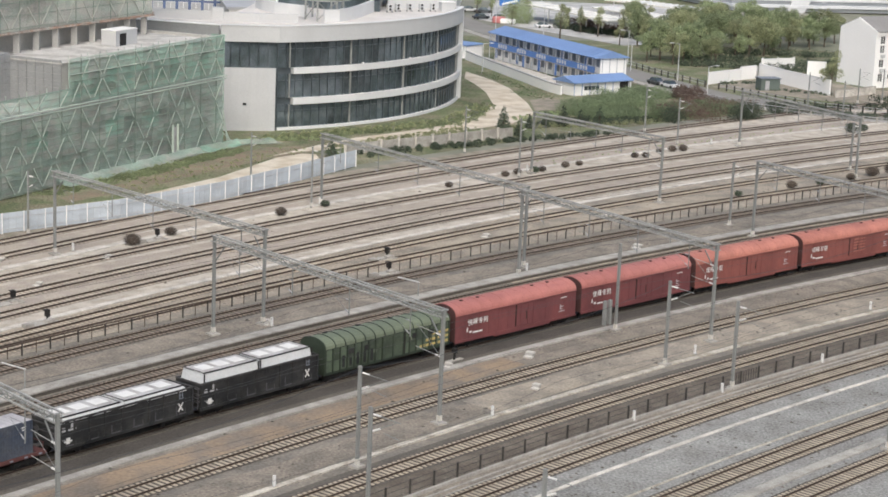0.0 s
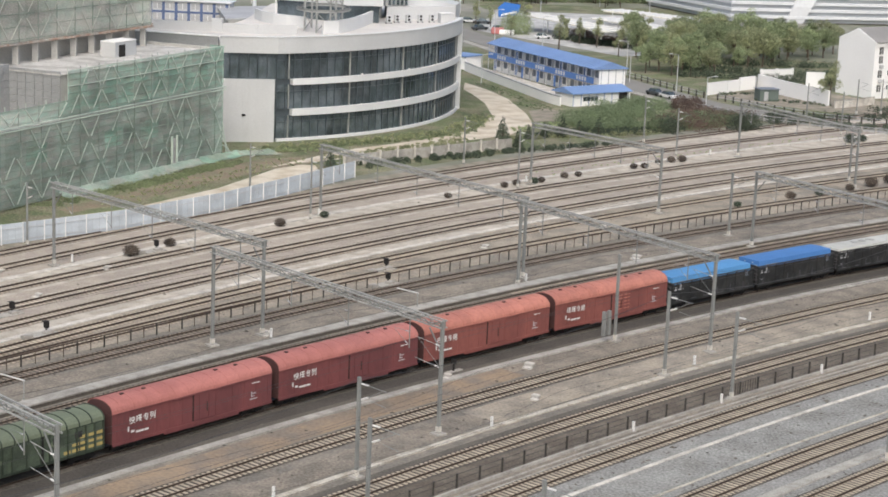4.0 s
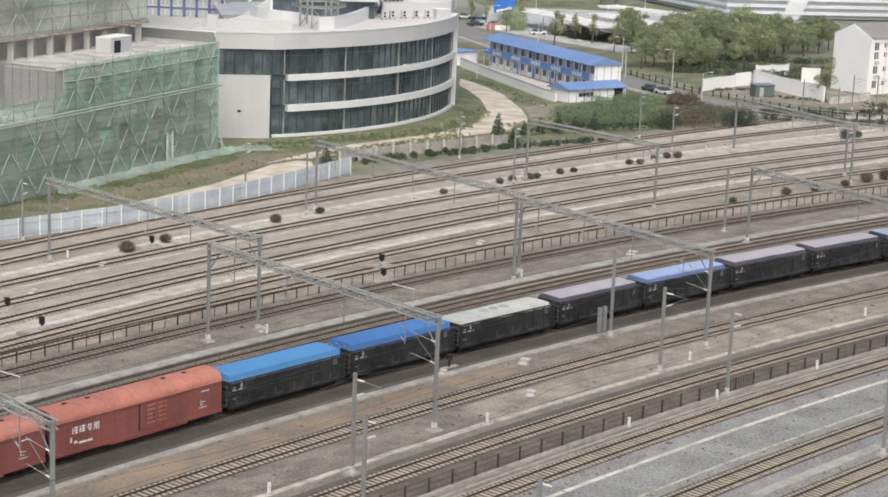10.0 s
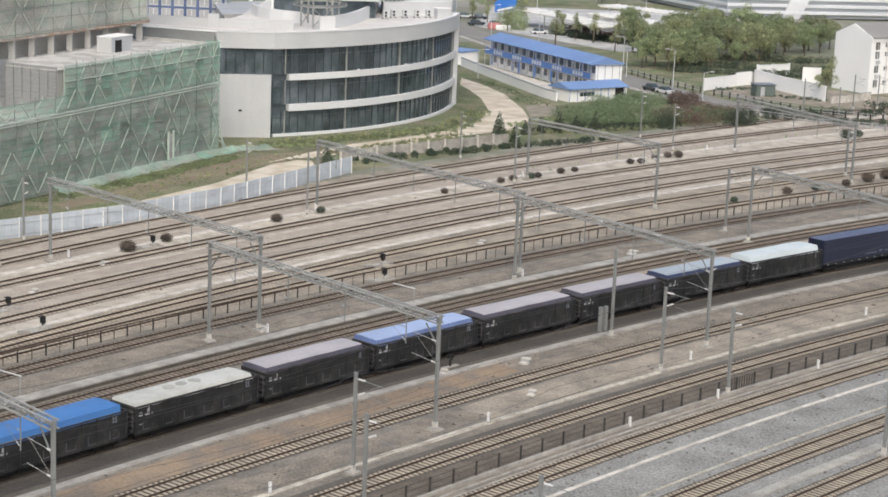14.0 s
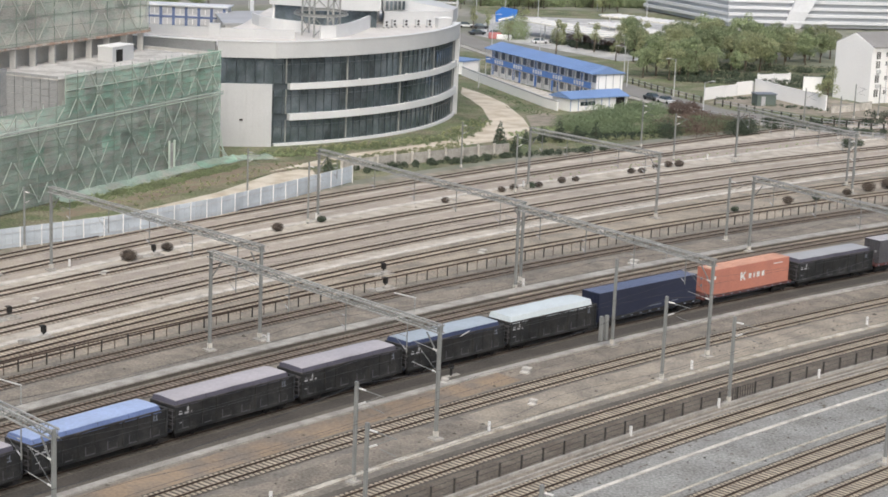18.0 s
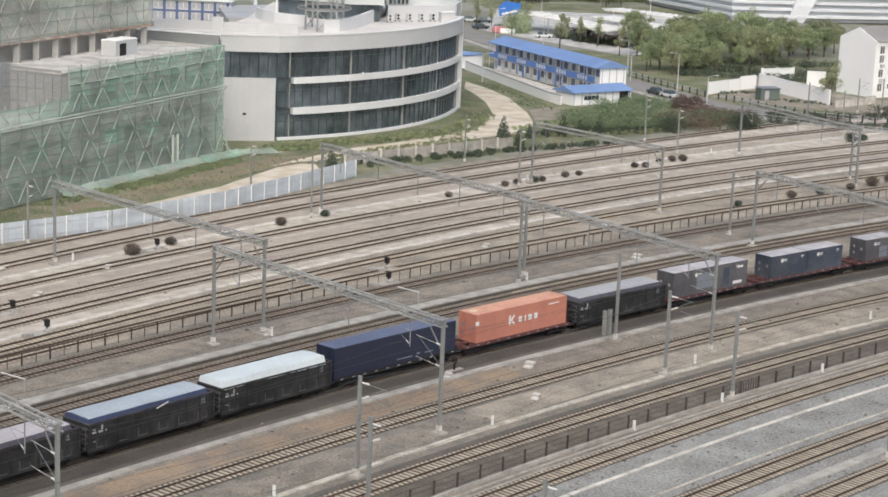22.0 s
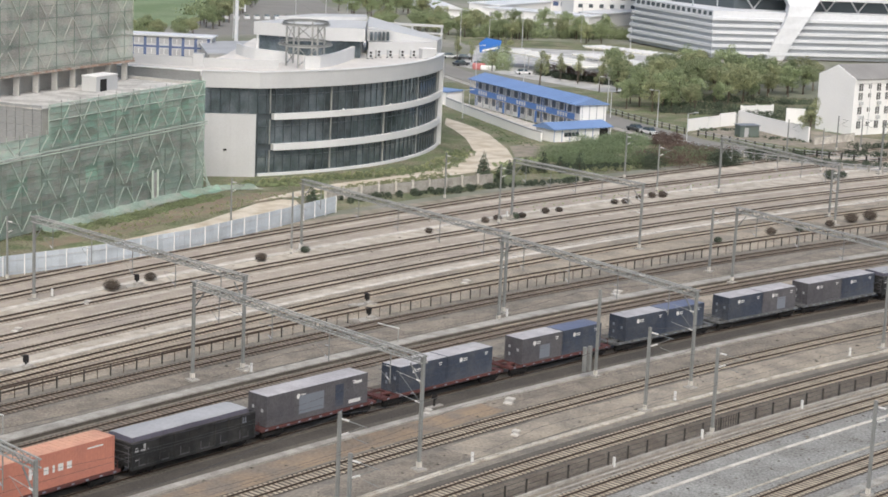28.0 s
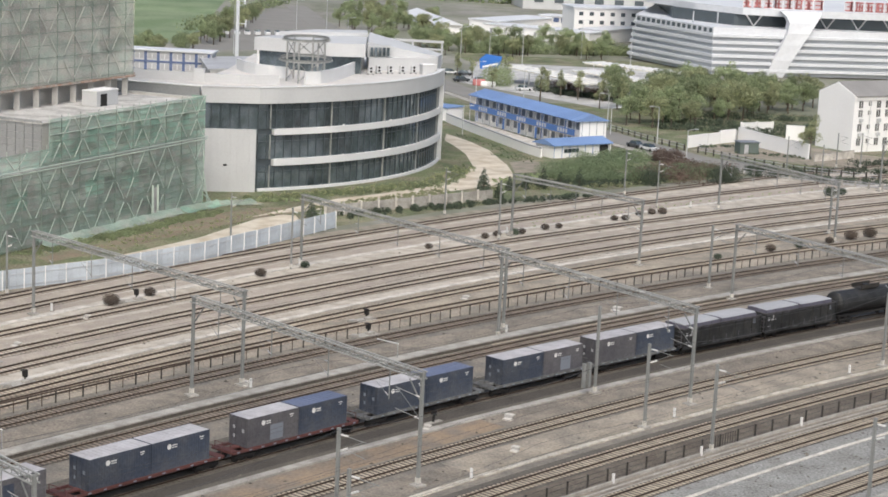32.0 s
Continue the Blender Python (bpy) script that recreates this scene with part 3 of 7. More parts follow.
def gondola(length, cover, label, pieces=1, patches=0, tall=0.62, emblem=True, stripe=None, gap=0.65):
    w = thing("gondola_wagon", label, "freight wagon", group="goods train")
    L = length - 1.0
    hw = 1.5
    part("underframe", boxes((0, 0, 0.72, L, 0.5, 0.36), (0, -1.2, 0.85, L, 0.14, 0.24), (0, 1.2, 0.85, L, 0.14, 0.24)), "under", w)
    part("floor", boxes((0, 0, 1.08, L, 2 * hw, 0.08)), "black", w)
    for y in (-1, 1):
        part("side_wall", boxes((0, y * hw, 0.92, L, 0.06, 2.18)), "black", w)
        part("top_rail", boxes((0, y * (hw + 0.02), 3.05, L + 0.1, 0.16, 0.14), bevel=0.02), "black_worn", w)
        part("sill", boxes((0, y * (hw + 0.03), 0.78, L + 0.1, 0.14, 0.24)), "black", w)
        n = 9
        for i in range(n + 1):
            x = -L / 2 + 0.1 + (L - 0.2) * i / n
            if i in (4, 5) and y < 0:
                continue
            part("stake", boxes((x, y * (hw + 0.07), 1.0, 0.17, 0.12, 2.05), bevel=0.02), "black", w)
    part("side_door", boxes((0, -hw - 0.05, 1.15, 1.35, 0.06, 1.75), bevel=0.02), "black", w, "double steel side door")
    for i in range(6):
        x = (-L / 2 + 1.35) + (L - 2.7) * i / 5
        dr = part("drop_door", boxes((x, -hw - 0.045, 1.08, 0.95, 0.04, 0.62), bevel=0.012), "black", w, "worn grey-edged lower hatch")
        part("hinge_strap", boxes((x - 0.5, -hw - 0.08, 1.04, 0.06, 0.03, 0.75)), "cont_grey", dr)
        part("hinge_strap", boxes((x + 0.5, -hw - 0.08, 1.04, 0.06, 0.03, 0.45)), "black_worn", dr)
        part("hatch_lip", boxes((x, -hw - 0.08, 1.04, 1.0, 0.03, 0.06)), "cont_grey", dr)
    for x in (-1, 1):
        e = part("end_wall", boxes((x * L / 2, 0, 1.05, 0.06, 2 * hw, 2.1)), "black", w)
        for z in (1.5, 2.1, 2.7):
            part("end_rib", boxes((x * (L / 2 + 0.07), 0, z, 0.1, 2 * hw, 0.14), bevel=0.02), "black_worn", e)
        part("end_rail", boxes((x * (L / 2 - 0.02), 0, 3.05, 0.16, 2 * hw + 0.1, 0.14), bevel=0.02), "black_worn", e)
        comb = [(-1.44, 1.0), (-1.44, 2.85), (-1.38, 2.85)]
        for z in (2.7, 2.3, 1.9, 1.5, 1.1):
            comb += [(-1.38, z + 0.03), (-0.9, z + 0.03), (-0.9, z - 0.03), (-1.38, z - 0.03)]
        part("ladder", extrude_x(comb + [(-1.38, 1.0)], x * (L / 2 + 0.15), x * (L / 2 + 0.19)), "cont_grey", w)
    bm = bmesh.new()
    bmesh.ops.create_cone(bm, cap_ends=True, segments=14, radius1=0.26, radius2=0.26, depth=0.05, matrix=Matrix.Translation((-L / 2 - 0.25, 0.7, 2.3)) @ Matrix.Rotation(radians(90), 4, "Y"))
    part("brake_wheel", bm, "black_worn", w)
    if emblem:
        x = -L / 2 + 1.5
        disc = bmesh.new()
        bmesh.ops.create_cone(disc, cap_ends=True, segments=12, radius1=0.15, radius2=0.15, depth=0.012, matrix=Matrix.Translation((x, -hw - 0.04, 2.72)) @ Matrix.Rotation(radians(90), 4, "X"))
        part("emblem", disc, "tarp_grey", w, "small round white emblem")
        marks(w, [(x, 2.5, 0.34, 0.09), (x, 2.26, 0.85, 0.16), (-L / 2 + 0.62, 2.27, 0.4, 0.16), (-L / 2 + 0.62, 2.55, 0.3, 0.07), (-L / 2 + 0.62, 1.55, 0.3, 0.06)], -hw - 0.04, m="tarp_grey")
        marks(w, [(L / 2 - 1.45, 2.45, 0.1, 0.42), (L / 2 - 1.15, 2.45, 0.1, 0.42), (L / 2 - 1.3, 2.36, 0.6, 0.08), (L / 2 - 1.3, 2.66, 0.3, 0.06)], -hw - 0.04, m="cont_patch")
    # cover: flush at one end, short of the other
    if cover:
        blue = cover in ("tarp_blue", "tarp_blue2")
        off = 0.35 if tall > 0.8 and pieces == 2 else 0.0
        span = (L - gap - off) / pieces
        for i in range(pieces):
            x = -L / 2 + off + span * (i + 0.5)
            bm = bmesh.new()
            box(bm, x, 0, 2.98, span - (0.16 if pieces > 1 else 0.0), 2 * hw + (0.1 if not off else -0.1), tall)
            bmesh.ops.subdivide_edges(bm, edges=bm.edges, cuts=7, use_grid_fill=True)
            rough = 0.35 if blue or off else 1.0
            for v in bm.verts:
                t = (v.co.z - 2.98) / tall
                if t > 0.9:
                    v.co.z += rough * (0.07 * noise.noise(v.co * 0.55) + 0.03 * noise.noise(v.co * 1.9)) - 0.04 * abs(v.co.y / hw) ** 3
                v.co.x += -math.copysign((0.16 if not blue else 0.05) * t, v.co.x - x)
                v.co.y += -math.copysign((0.17 if not blue else 0.04) * t, v.co.y)
                if t < 0.95:
                    v.co.y += rough * 0.06 * noise.noise(Vector((v.co.x * 1.6, v.co.y, v.co.z * 0.6)))
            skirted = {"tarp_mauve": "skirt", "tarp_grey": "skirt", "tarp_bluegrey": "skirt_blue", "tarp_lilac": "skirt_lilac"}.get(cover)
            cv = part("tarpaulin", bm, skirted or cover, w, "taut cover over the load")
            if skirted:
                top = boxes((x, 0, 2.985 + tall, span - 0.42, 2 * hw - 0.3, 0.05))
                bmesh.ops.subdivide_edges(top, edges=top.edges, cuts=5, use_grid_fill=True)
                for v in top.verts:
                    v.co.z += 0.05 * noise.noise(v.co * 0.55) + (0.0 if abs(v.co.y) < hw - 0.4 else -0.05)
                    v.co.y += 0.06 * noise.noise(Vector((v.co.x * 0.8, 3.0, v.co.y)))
                part("top_sheet", top, cover, cv, "top sheet, paler than the skirt")
            if pieces == 2 and patches:
                part("top_frame", boxes((x, 0, 2.985 + tall, span - 0.34, 2 * hw - 0.5, 0.05), bevel=0.02), "cladding_dull", cv, "pale grey framed top")
                for sy in (-1, 1):
                    part("top_edge", boxes((x, sy * (hw - 0.22), 2.97 + tall, span - 0.3, 0.09, 0.09)), "under", cv, "dark edge strap")
                for sx in (-1, 1):
                    part("top_edge", boxes((x + sx * (span / 2 - 0.25), 0, 2.97 + tall, 0.09, 2 * hw - 0.4, 0.09)), "under", cv)
                    if off:
                        part("corner_strap", boxes((x + sx * (span / 2 - 0.12), -hw + 0.02, 2.98, 0.1, 0.08, tall)), "under", cv)
            bm = bmesh.new()
            for k in range(5 if skirted else 0):
                xx = x - span / 2 + 0.3 + (span - 0.6) * k / 4
                for y in (-1, 1):
                    beam(bm, (xx, y * (hw + 0.1), 2.98), (xx, y * (hw - 0.06), 2.98 + tall), 0.02)
            if bm.verts:
                part("lashing", bm, "steel_dark", cv)
            if stripe:
                part("tarp_lettering", boxes((x - span * 0.33, -hw - 0.07, 3.12, span * 0.17, 0.02, 0.14)), "cont_patch", cv, "faded white lettering")
                part("end_eyelets", boxes(*[(x - span / 2 - 0.02, -1.1 + k * 0.55, 3.2 + 0.22 * (k % 2), 0.03, 0.1, 0.1) for k in range(5)]), "tarp_white", cv, "pale eyelets on the cover's end")
            for k in range(patches):
                if pieces == 2:
                    xx = x - span / 2 + 0.55 + (span - 1.1) * (k + 0.5) / patches
                    part("patch", boxes((xx, 0.1, 3.03 + tall, (span - 1.1) / patches * 0.72, 1.35, 0.03), bevel=0.012), "white_paint", cv, "square patch on the cover")
                else:
                    xx = x - 1.6 + k * 1.5
                    rim = [(xx + (0.55 + 0.3 * noise.noise(Vector((a * 0.9, k * 4.0, 2.0)))) * math.cos(a), 0.2 + (0.5 + 0.3 * noise.noise(Vector((a * 0.9, k * 4.0, 8.0)))) * math.sin(a)) for a in np.linspace(0, 5.98, 14)]
                    part("patch", prism(rim, 2.99 + tall, 3.04 + tall), "tarp_dirty", cv, "grey dirty patch on the cover")
    bogies(w, length)
    return w


def boxcar(length, m, label, door_x=0.0, grille=False, words="快 专列"):
    w = thing("boxcar", label, "freight wagon", group="goods train")
    L, hw = length - 1.0, 1.6
    part("underframe", boxes((0, 0, 0.7, L, 0.6, 0.4), (0, -1.3, 0.9, L, 0.14, 0.2), (0, 1.3, 0.9, L, 0.14, 0.2)), "under", w)
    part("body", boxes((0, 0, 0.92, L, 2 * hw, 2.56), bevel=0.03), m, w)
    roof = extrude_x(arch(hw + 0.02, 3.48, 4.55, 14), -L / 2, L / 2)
    r = part("roof", roof, m + "_roof", w, "rounded roof in a paler red that imitates light from above")
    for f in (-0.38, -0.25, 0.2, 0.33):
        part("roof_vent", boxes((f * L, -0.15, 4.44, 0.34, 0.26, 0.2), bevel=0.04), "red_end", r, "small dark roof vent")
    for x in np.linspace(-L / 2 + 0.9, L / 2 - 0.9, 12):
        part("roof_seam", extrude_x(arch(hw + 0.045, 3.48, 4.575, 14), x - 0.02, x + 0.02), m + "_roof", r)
    for y in (-1, 1):
        part("eave", boxes((0, y * (hw + 0.02), 3.44, L, 0.08, 0.1), bevel=0.02), m, w)
        part("sill", boxes((0, y * (hw + 0.02), 0.8, L, 0.08, 0.24)), m, w)
    d = part("side_door", boxes((door_x + 1.3, -hw - 0.05, 1.15, 3.0, 0.07, 2.25), bevel=0.02), m, w, "sliding plug door")
    part("door_gap", boxes((door_x - 0.28, -hw - 0.03, 1.15, 0.09, 0.05, 2.25)), "under", d)
    for x in (door_x + 0.4, door_x + 1.5, door_x + 2.3):
        part("door_post", boxes((x, -hw - 0.1, 1.2, 0.09, 0.07, 2.1), bevel=0.015), m, d)
    part("door_rail", boxes((door_x + 0.9, -hw - 0.07, 3.42, 7.0, 0.1, 0.09)), m, d)
    part("door_handle", boxes((door_x + 1.25, -hw - 0.13, 1.75, 0.06, 0.05, 0.85)), "steel_dark", d)
    if grille:
        bm = bmesh.new()
        for z in np.linspace(1.6, 3.1, 5):
            box(bm, door_x + 1.0, -hw - 0.1, z, 0.9, 0.03, 0.09)
            box(bm, door_x + 2.2, -hw - 0.1, z, 0.9, 0.03, 0.09)
        part("vent_grille", bm, "red_b_roof", d, "louvred vents, paler than the door")
    part("belly_sill", boxes((0.8, -hw - 0.005, 0.62, 8.6, 0.06, 0.34)), m, w, "deeper sill under the doors")
    for i in range(13):
        x = -L / 2 + 0.5 + (L - 1) * i / 12
        if door_x - 0.4 < x < door_x + 3.0:
            continue
        part("panel_joint", boxes((x, -hw - 0.012, 1.2, 0.05, 0.03, 2.2)), m, w)
    x0 = -L / 2 + 2.1
    for i in range(4):
        xx = x0 + i * 0.74
        rows = [(xx - 0.22, 2.42, 0.13, 0.56), (xx + 0.1, 2.84, 0.42, 0.13), (xx + 0.1, 2.62, 0.46, 0.12), (xx + 0.12, 2.40, 0.38, 0.12), (xx + 0.1, 2.42, 0.13, 0.54)]
        if words[i] != " ":
            glyph(w, words[i], xx - 0.33, 2.4, 0.68, -hw - 0.02)
            continue
        marks(w, [(a, b + 0.02, c * 0.88, d * 0.9) for a, b, c, d in rows], -hw - 0.02, "character", label="white painted character, unreadable")
    marks(w, [(x0 - 0.4, 1.75, 0.16, 0.42), (x0 + 0.05, 1.6, 0.35, 0.2), (x0 + 1.1, 1.5, 1.4, 0.17)], -hw - 0.02, "stencil")
    xr = L / 2 - 2.6
    marks(w, [(xr + 0.6, 3.02, 0.95, 0.08)], -hw - 0.02, "stencil")
    marks(w, [(xr + 0.1, 1.85, 0.1, 0.5), (xr + 0.4, 2.1, 0.5, 0.08), (xr + 0.3, 1.85, 0.35, 0.08), (xr + 0.35, 1.6, 0.9, 0.1)], -hw - 0.02, "stencil", m="tarp_mauve", label="faded stencilled marks")
    for x in (-1, 1):
        e = part("end_wall", boxes((x * (L / 2 + 0.01), 0, 0.98, 0.05, 2 * hw - 0.08, 2.5)), "red_end", w, "end of the wagon, darker than its sides")
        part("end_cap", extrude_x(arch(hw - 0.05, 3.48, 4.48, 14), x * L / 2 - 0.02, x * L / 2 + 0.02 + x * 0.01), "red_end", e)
    bogies(w, length)
    return w


def green_boxcar(length, label):
    w = thing("boxcar", label, "freight wagon", group="goods train")
    L, hw = length - 0.9, 1.55
    part("underframe", boxes((0, 0, 0.7, L, 0.6, 0.4), (0, -1.3, 0.9, L, 0.14, 0.2)), "under", w)
    part("body", boxes((0, 0, 0.9, L, 2 * hw, 2.48)), "green", w)
    r = part("roof", extrude_x(arch(hw + 0.05, 3.36, 4.25, 12), -L / 2, L / 2), "green_roof", w, "ribbed rounded roof, paler than the sides")
    for x in np.linspace(-L / 2 + 0.03, L / 2 - 0.03, 14):
        part("roof_rib", extrude_x(arch(hw + 0.1, 3.36, 4.30, 12), x - 0.05, x + 0.05), "green", r)
    for i in range(4):
        part("roof_vent", boxes((-L / 2 + 2 + (L - 4) * i / 3, 0.5, 4.1, 0.4, 0.3, 0.2), bevel=0.03), "under", r)
    for i in range(19):
        x = -L / 2 + 0.1 + (L - 0.2) * i / 18
        part("stake", boxes((x, -hw - 0.05, 1.05, 0.13, 0.12, 2.3), bevel=0.02), "green", w)
    for i in range(18):
        x = -L / 2 + 0.1 + (L - 0.2) * (i + 0.5) / 18
        if -1.2 < x < 2.0:
            continue
        part("side_panel", boxes((x, -hw - 0.012, 1.15, (L - 0.2) / 18 - 0.2, 0.024, 1.02)), "green_panel", w)
        part("side_panel", boxes((x, -hw - 0.012, 2.25, (L - 0.2) / 18 - 0.2, 0.024, 1.0)), "green_panel", w)
    d = part("side_door", boxes((0.4, -hw - 0.1, 1.15, 2.9, 0.08, 2.15), bevel=0.02), "green_panel", w, "sliding steel door")
    for x in (-1.0, 0.4, 1.8):
        part("door_brace", boxes((x, -hw - 0.16, 1.2, 0.1, 0.06, 2.05)), "green", d)
    for x in (-5.0, -2.9, 3.4, 5.6):
        part("window_shutter", boxes((x * L / 16.5, -hw - 0.06, 2.45, 0.75, 0.05, 0.5), bevel=0.015), "black", w, "dark shuttered vent window")
    for k in range(5):
        x = -L / 2 + 0.1 + (L - 0.2) * (k + 2.5) / 18
        part("side_slot", boxes((x, -hw - 0.03, 1.3, 0.34, 0.02, 1.15 if k != 1 else 0.8)), "black", w, "dark slot between the stakes")
    part("door_gap", boxes((2.05, -hw - 0.1, 1.15, 0.16, 0.06, 2.2)), "under", w)
    for j in range(3):
        for i in range(5 - j):
            part("hazard_stripe", boxes((L / 2 - 0.45 - i * 0.86, -hw - 0.015, 1.3 + j * 0.5, 0.7, 0.035, 0.26)), "yellow", w, "yellow warning bar")
    marks(w, [(-4.2, 1.9, 0.5, 0.3), (-1.9, 2.0, 0.4, 0.3), (3.0, 2.3, 0.35, 0.35), (6.2, 1.9, 0.4, 0.35)], -hw - 0.02, m="green_roof")
    bogies(w, length)
    return w


def container(w, x, length, m, top, h=2.6, z=1.2, logo=True, patch=None, doors=-1):
    c = part("container", boxes((x, 0, z + 0.08, length - 0.14, 2.36, h - 0.16)), m, w)
    for sy in (-1, 1):
        k = int(length / 0.28)
        zig = []
        for i in range(k):
            xx, dx = x - length / 2 + 0.25 + (length - 0.5) * i / k, (length - 0.5) / k
            zig += [(xx, sy * 1.189), (xx + dx * 0.3, sy * 1.199), (xx + dx * 0.6, sy * 1.199), (xx + dx * 0.9, sy * 1.189)]
        part("corrugated_side", ribbon(zig, 0.03, z + 0.15, z + h - 0.1), m, c)
    for sx in (-1, 1):
        for sy in (-1, 1):
            part("corner_post", boxes((x + sx * (length / 2 - 0.08), sy * 1.14, z, 0.16, 0.16, h)), m, c)
        part("end_sill", boxes((x + sx * (length / 2 - 0.05), 0, z, 0.1, 2.3, 0.16)), m, c)
        part("end_header", boxes((x + sx * (length / 2 - 0.05), 0, z + h - 0.14, 0.1, 2.3, 0.14)), m, c)
    for sy in (-1, 1):
        part("bottom_rail", boxes((x, sy * 1.17, z, length - 0.3, 0.1, 0.15)), m, c)
        part("top_rail", boxes((x, sy * 1.17, z + h - 0.1, length - 0.3, 0.1, 0.1)), m, c)
    # tops take a paler colour than the sides, sky sheen painted in
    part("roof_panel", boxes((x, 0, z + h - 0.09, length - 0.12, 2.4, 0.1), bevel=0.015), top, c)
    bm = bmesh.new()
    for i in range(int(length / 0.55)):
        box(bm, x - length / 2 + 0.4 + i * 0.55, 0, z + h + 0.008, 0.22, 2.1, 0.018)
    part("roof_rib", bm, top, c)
    for y in (-0.85, -0.35, 0.35, 0.85):
        part("lock_rod", bar((x + doors * (length / 2 + 0.03), y, z + 0.1), (x + doors * (length / 2 + 0.03), y, z + h - 0.1), 0.05), m, c)
    for y, zz in ((-0.6, 1.3), (0.55, 1.5), (0.5, 0.7)):
        part("placard", boxes((x + doors * (length / 2 + 0.015), y, z + zz, 0.02, 0.28, 0.3)), "cont_patch" if m != "cont_grey" else "tarp_grey", c)
    if logo:
        disc = bmesh.new()
        bmesh.ops.create_cone(disc, cap_ends=True, segments=16, radius1=0.24, radius2=0.24, depth=0.012, matrix=Matrix.Translation((x - length * 0.2, -1.215, z + h - 0.65)) @ Matrix.Rotation(radians(90), 4, "X"))
        part("emblem", disc, "white_paint", c, "round white emblem")
        marks(c, [(x - length * 0.2 + 0.62, z + h - 0.62, 0.6, 0.1), (x - length * 0.2 + 0.62, z + h - 0.8, 0.6, 0.08)], -1.215, "stencil", label="small white marks")
        marks(c, [(x + length * 0.36, z + h - 0.5, 0.5, 0.09), (x + length * 0.36, z + h - 0.68, 0.34, 0.07)], -1.215, "stencil")
    if patch:
        part("painted_patch", boxes((x + patch[0], -1.213, z + patch[2], patch[1], 0.02, patch[3])), patch[4], c, "repainted panel")
    return c


def flat_wagon(length, label, m="flat_red"):
    w = thing("container_wagon", label, "freight wagon", group="goods train")
    L = length - 1.2
    part("deck", boxes((0, 0, 1.02, L, 0.5, 0.14), (0, -1.3, 0.92, L, 0.16, 0.26), (0, 1.3, 0.92, L, 0.16, 0.26)), m, w, "rust-red steel frame")
    for x in np.linspace(-L / 2, L / 2, 9):
        part("cross_member", boxes((x, 0, 0.96, 0.2, 2.7, 0.16)), m, w)
    part("fish_belly_sill", extrude_x([(-0.3, 1.0), (0.3, 1.0), (0.25, 0.5), (-0.25, 0.5)], -L * 0.3, L * 0.3), m, w)
    for x in np.linspace(-L / 2 + 0.6, L / 2 - 0.6, 11):
        part("stake_pocket", boxes((x, -1.40, 0.98, 0.3, 0.06, 0.13)), "cont_patch", w)
    for x in (-1, 1):
        part("end_platform", boxes((x * (L / 2 - 0.35), 0, 1.1, 0.8, 2.6, 0.06)), m, w)
        part("handrail", boxes((x * (L / 2 + 0.02), -1.0, 1.1, 0.05, 0.05, 0.7), (x * (L / 2 + 0.02), 1.0, 1.1, 0.05, 0.05, 0.7), (x * (L / 2 + 0.02), 0, 1.75, 0.05, 2.0, 0.05)), m, w)
    bogies(w, length)
    return w


def tank(length, label):
    w = thing("tank_wagon", label, "freight wagon", group="goods train")
    L = length - 1.3
    bm = bmesh.new()
    rot = Matrix.Rotation(radians(90), 4, "Y")
    bmesh.ops.create_cone(bm, cap_ends=True, segments=28, radius1=1.4, radius2=1.4, depth=L - 1.2, matrix=Matrix.Translation((0, 0, 2.55)) @ rot)
    part("tank_shell", bm, "black", w)
    for x in (-1, 1):
        bm = bmesh.new()
        bmesh.ops.create_uvsphere(bm, u_segments=24, v_segments=12, radius=1.4, matrix=Matrix.Translation((x * (L / 2 - 0.6), 0, 2.55)) @ Matrix.Diagonal((0.4, 1, 1, 1)))
        part("dished_end", bm, "black", w)
    bm = bmesh.new()
    bmesh.ops.create_cone(bm, cap_ends=True, segments=16, radius1=0.45, radius2=0.4, depth=0.5, matrix=Matrix.Translation((0, 0, 4.1)))
    part("dome", bm, "black", w)
    part("walkway", boxes((0, 0.0, 3.98, 3.6, 1.5, 0.05), (0, -0.75, 4.0, 3.6, 0.05, 0.5), (0, 0.75, 4.0, 3.6, 0.05, 0.5)), "steel_dark", w)
    part("underframe", boxes((0, 0, 0.8, L, 0.5, 0.35), (0, -1.1, 0.95, L, 0.14, 0.2), (0, 1.1, 0.95, L, 0.14, 0.2)), "under", w)
    bogies(w, length)
    return w


ENDS = [-52.6, -35.9, -20.3, -5.0, 12.9, 32.2, 51.5, 71.1, 90.5, 106.0, 121.2, 136.4, 150.7, 166.1, 181.3, 195.6, 210.5, 225.0,
        242.6, 260.0, 275.4, 291.55, 310.15, 327.35, 345.35, 361.35, 376.85, 391.95, 406.55, 420.85]


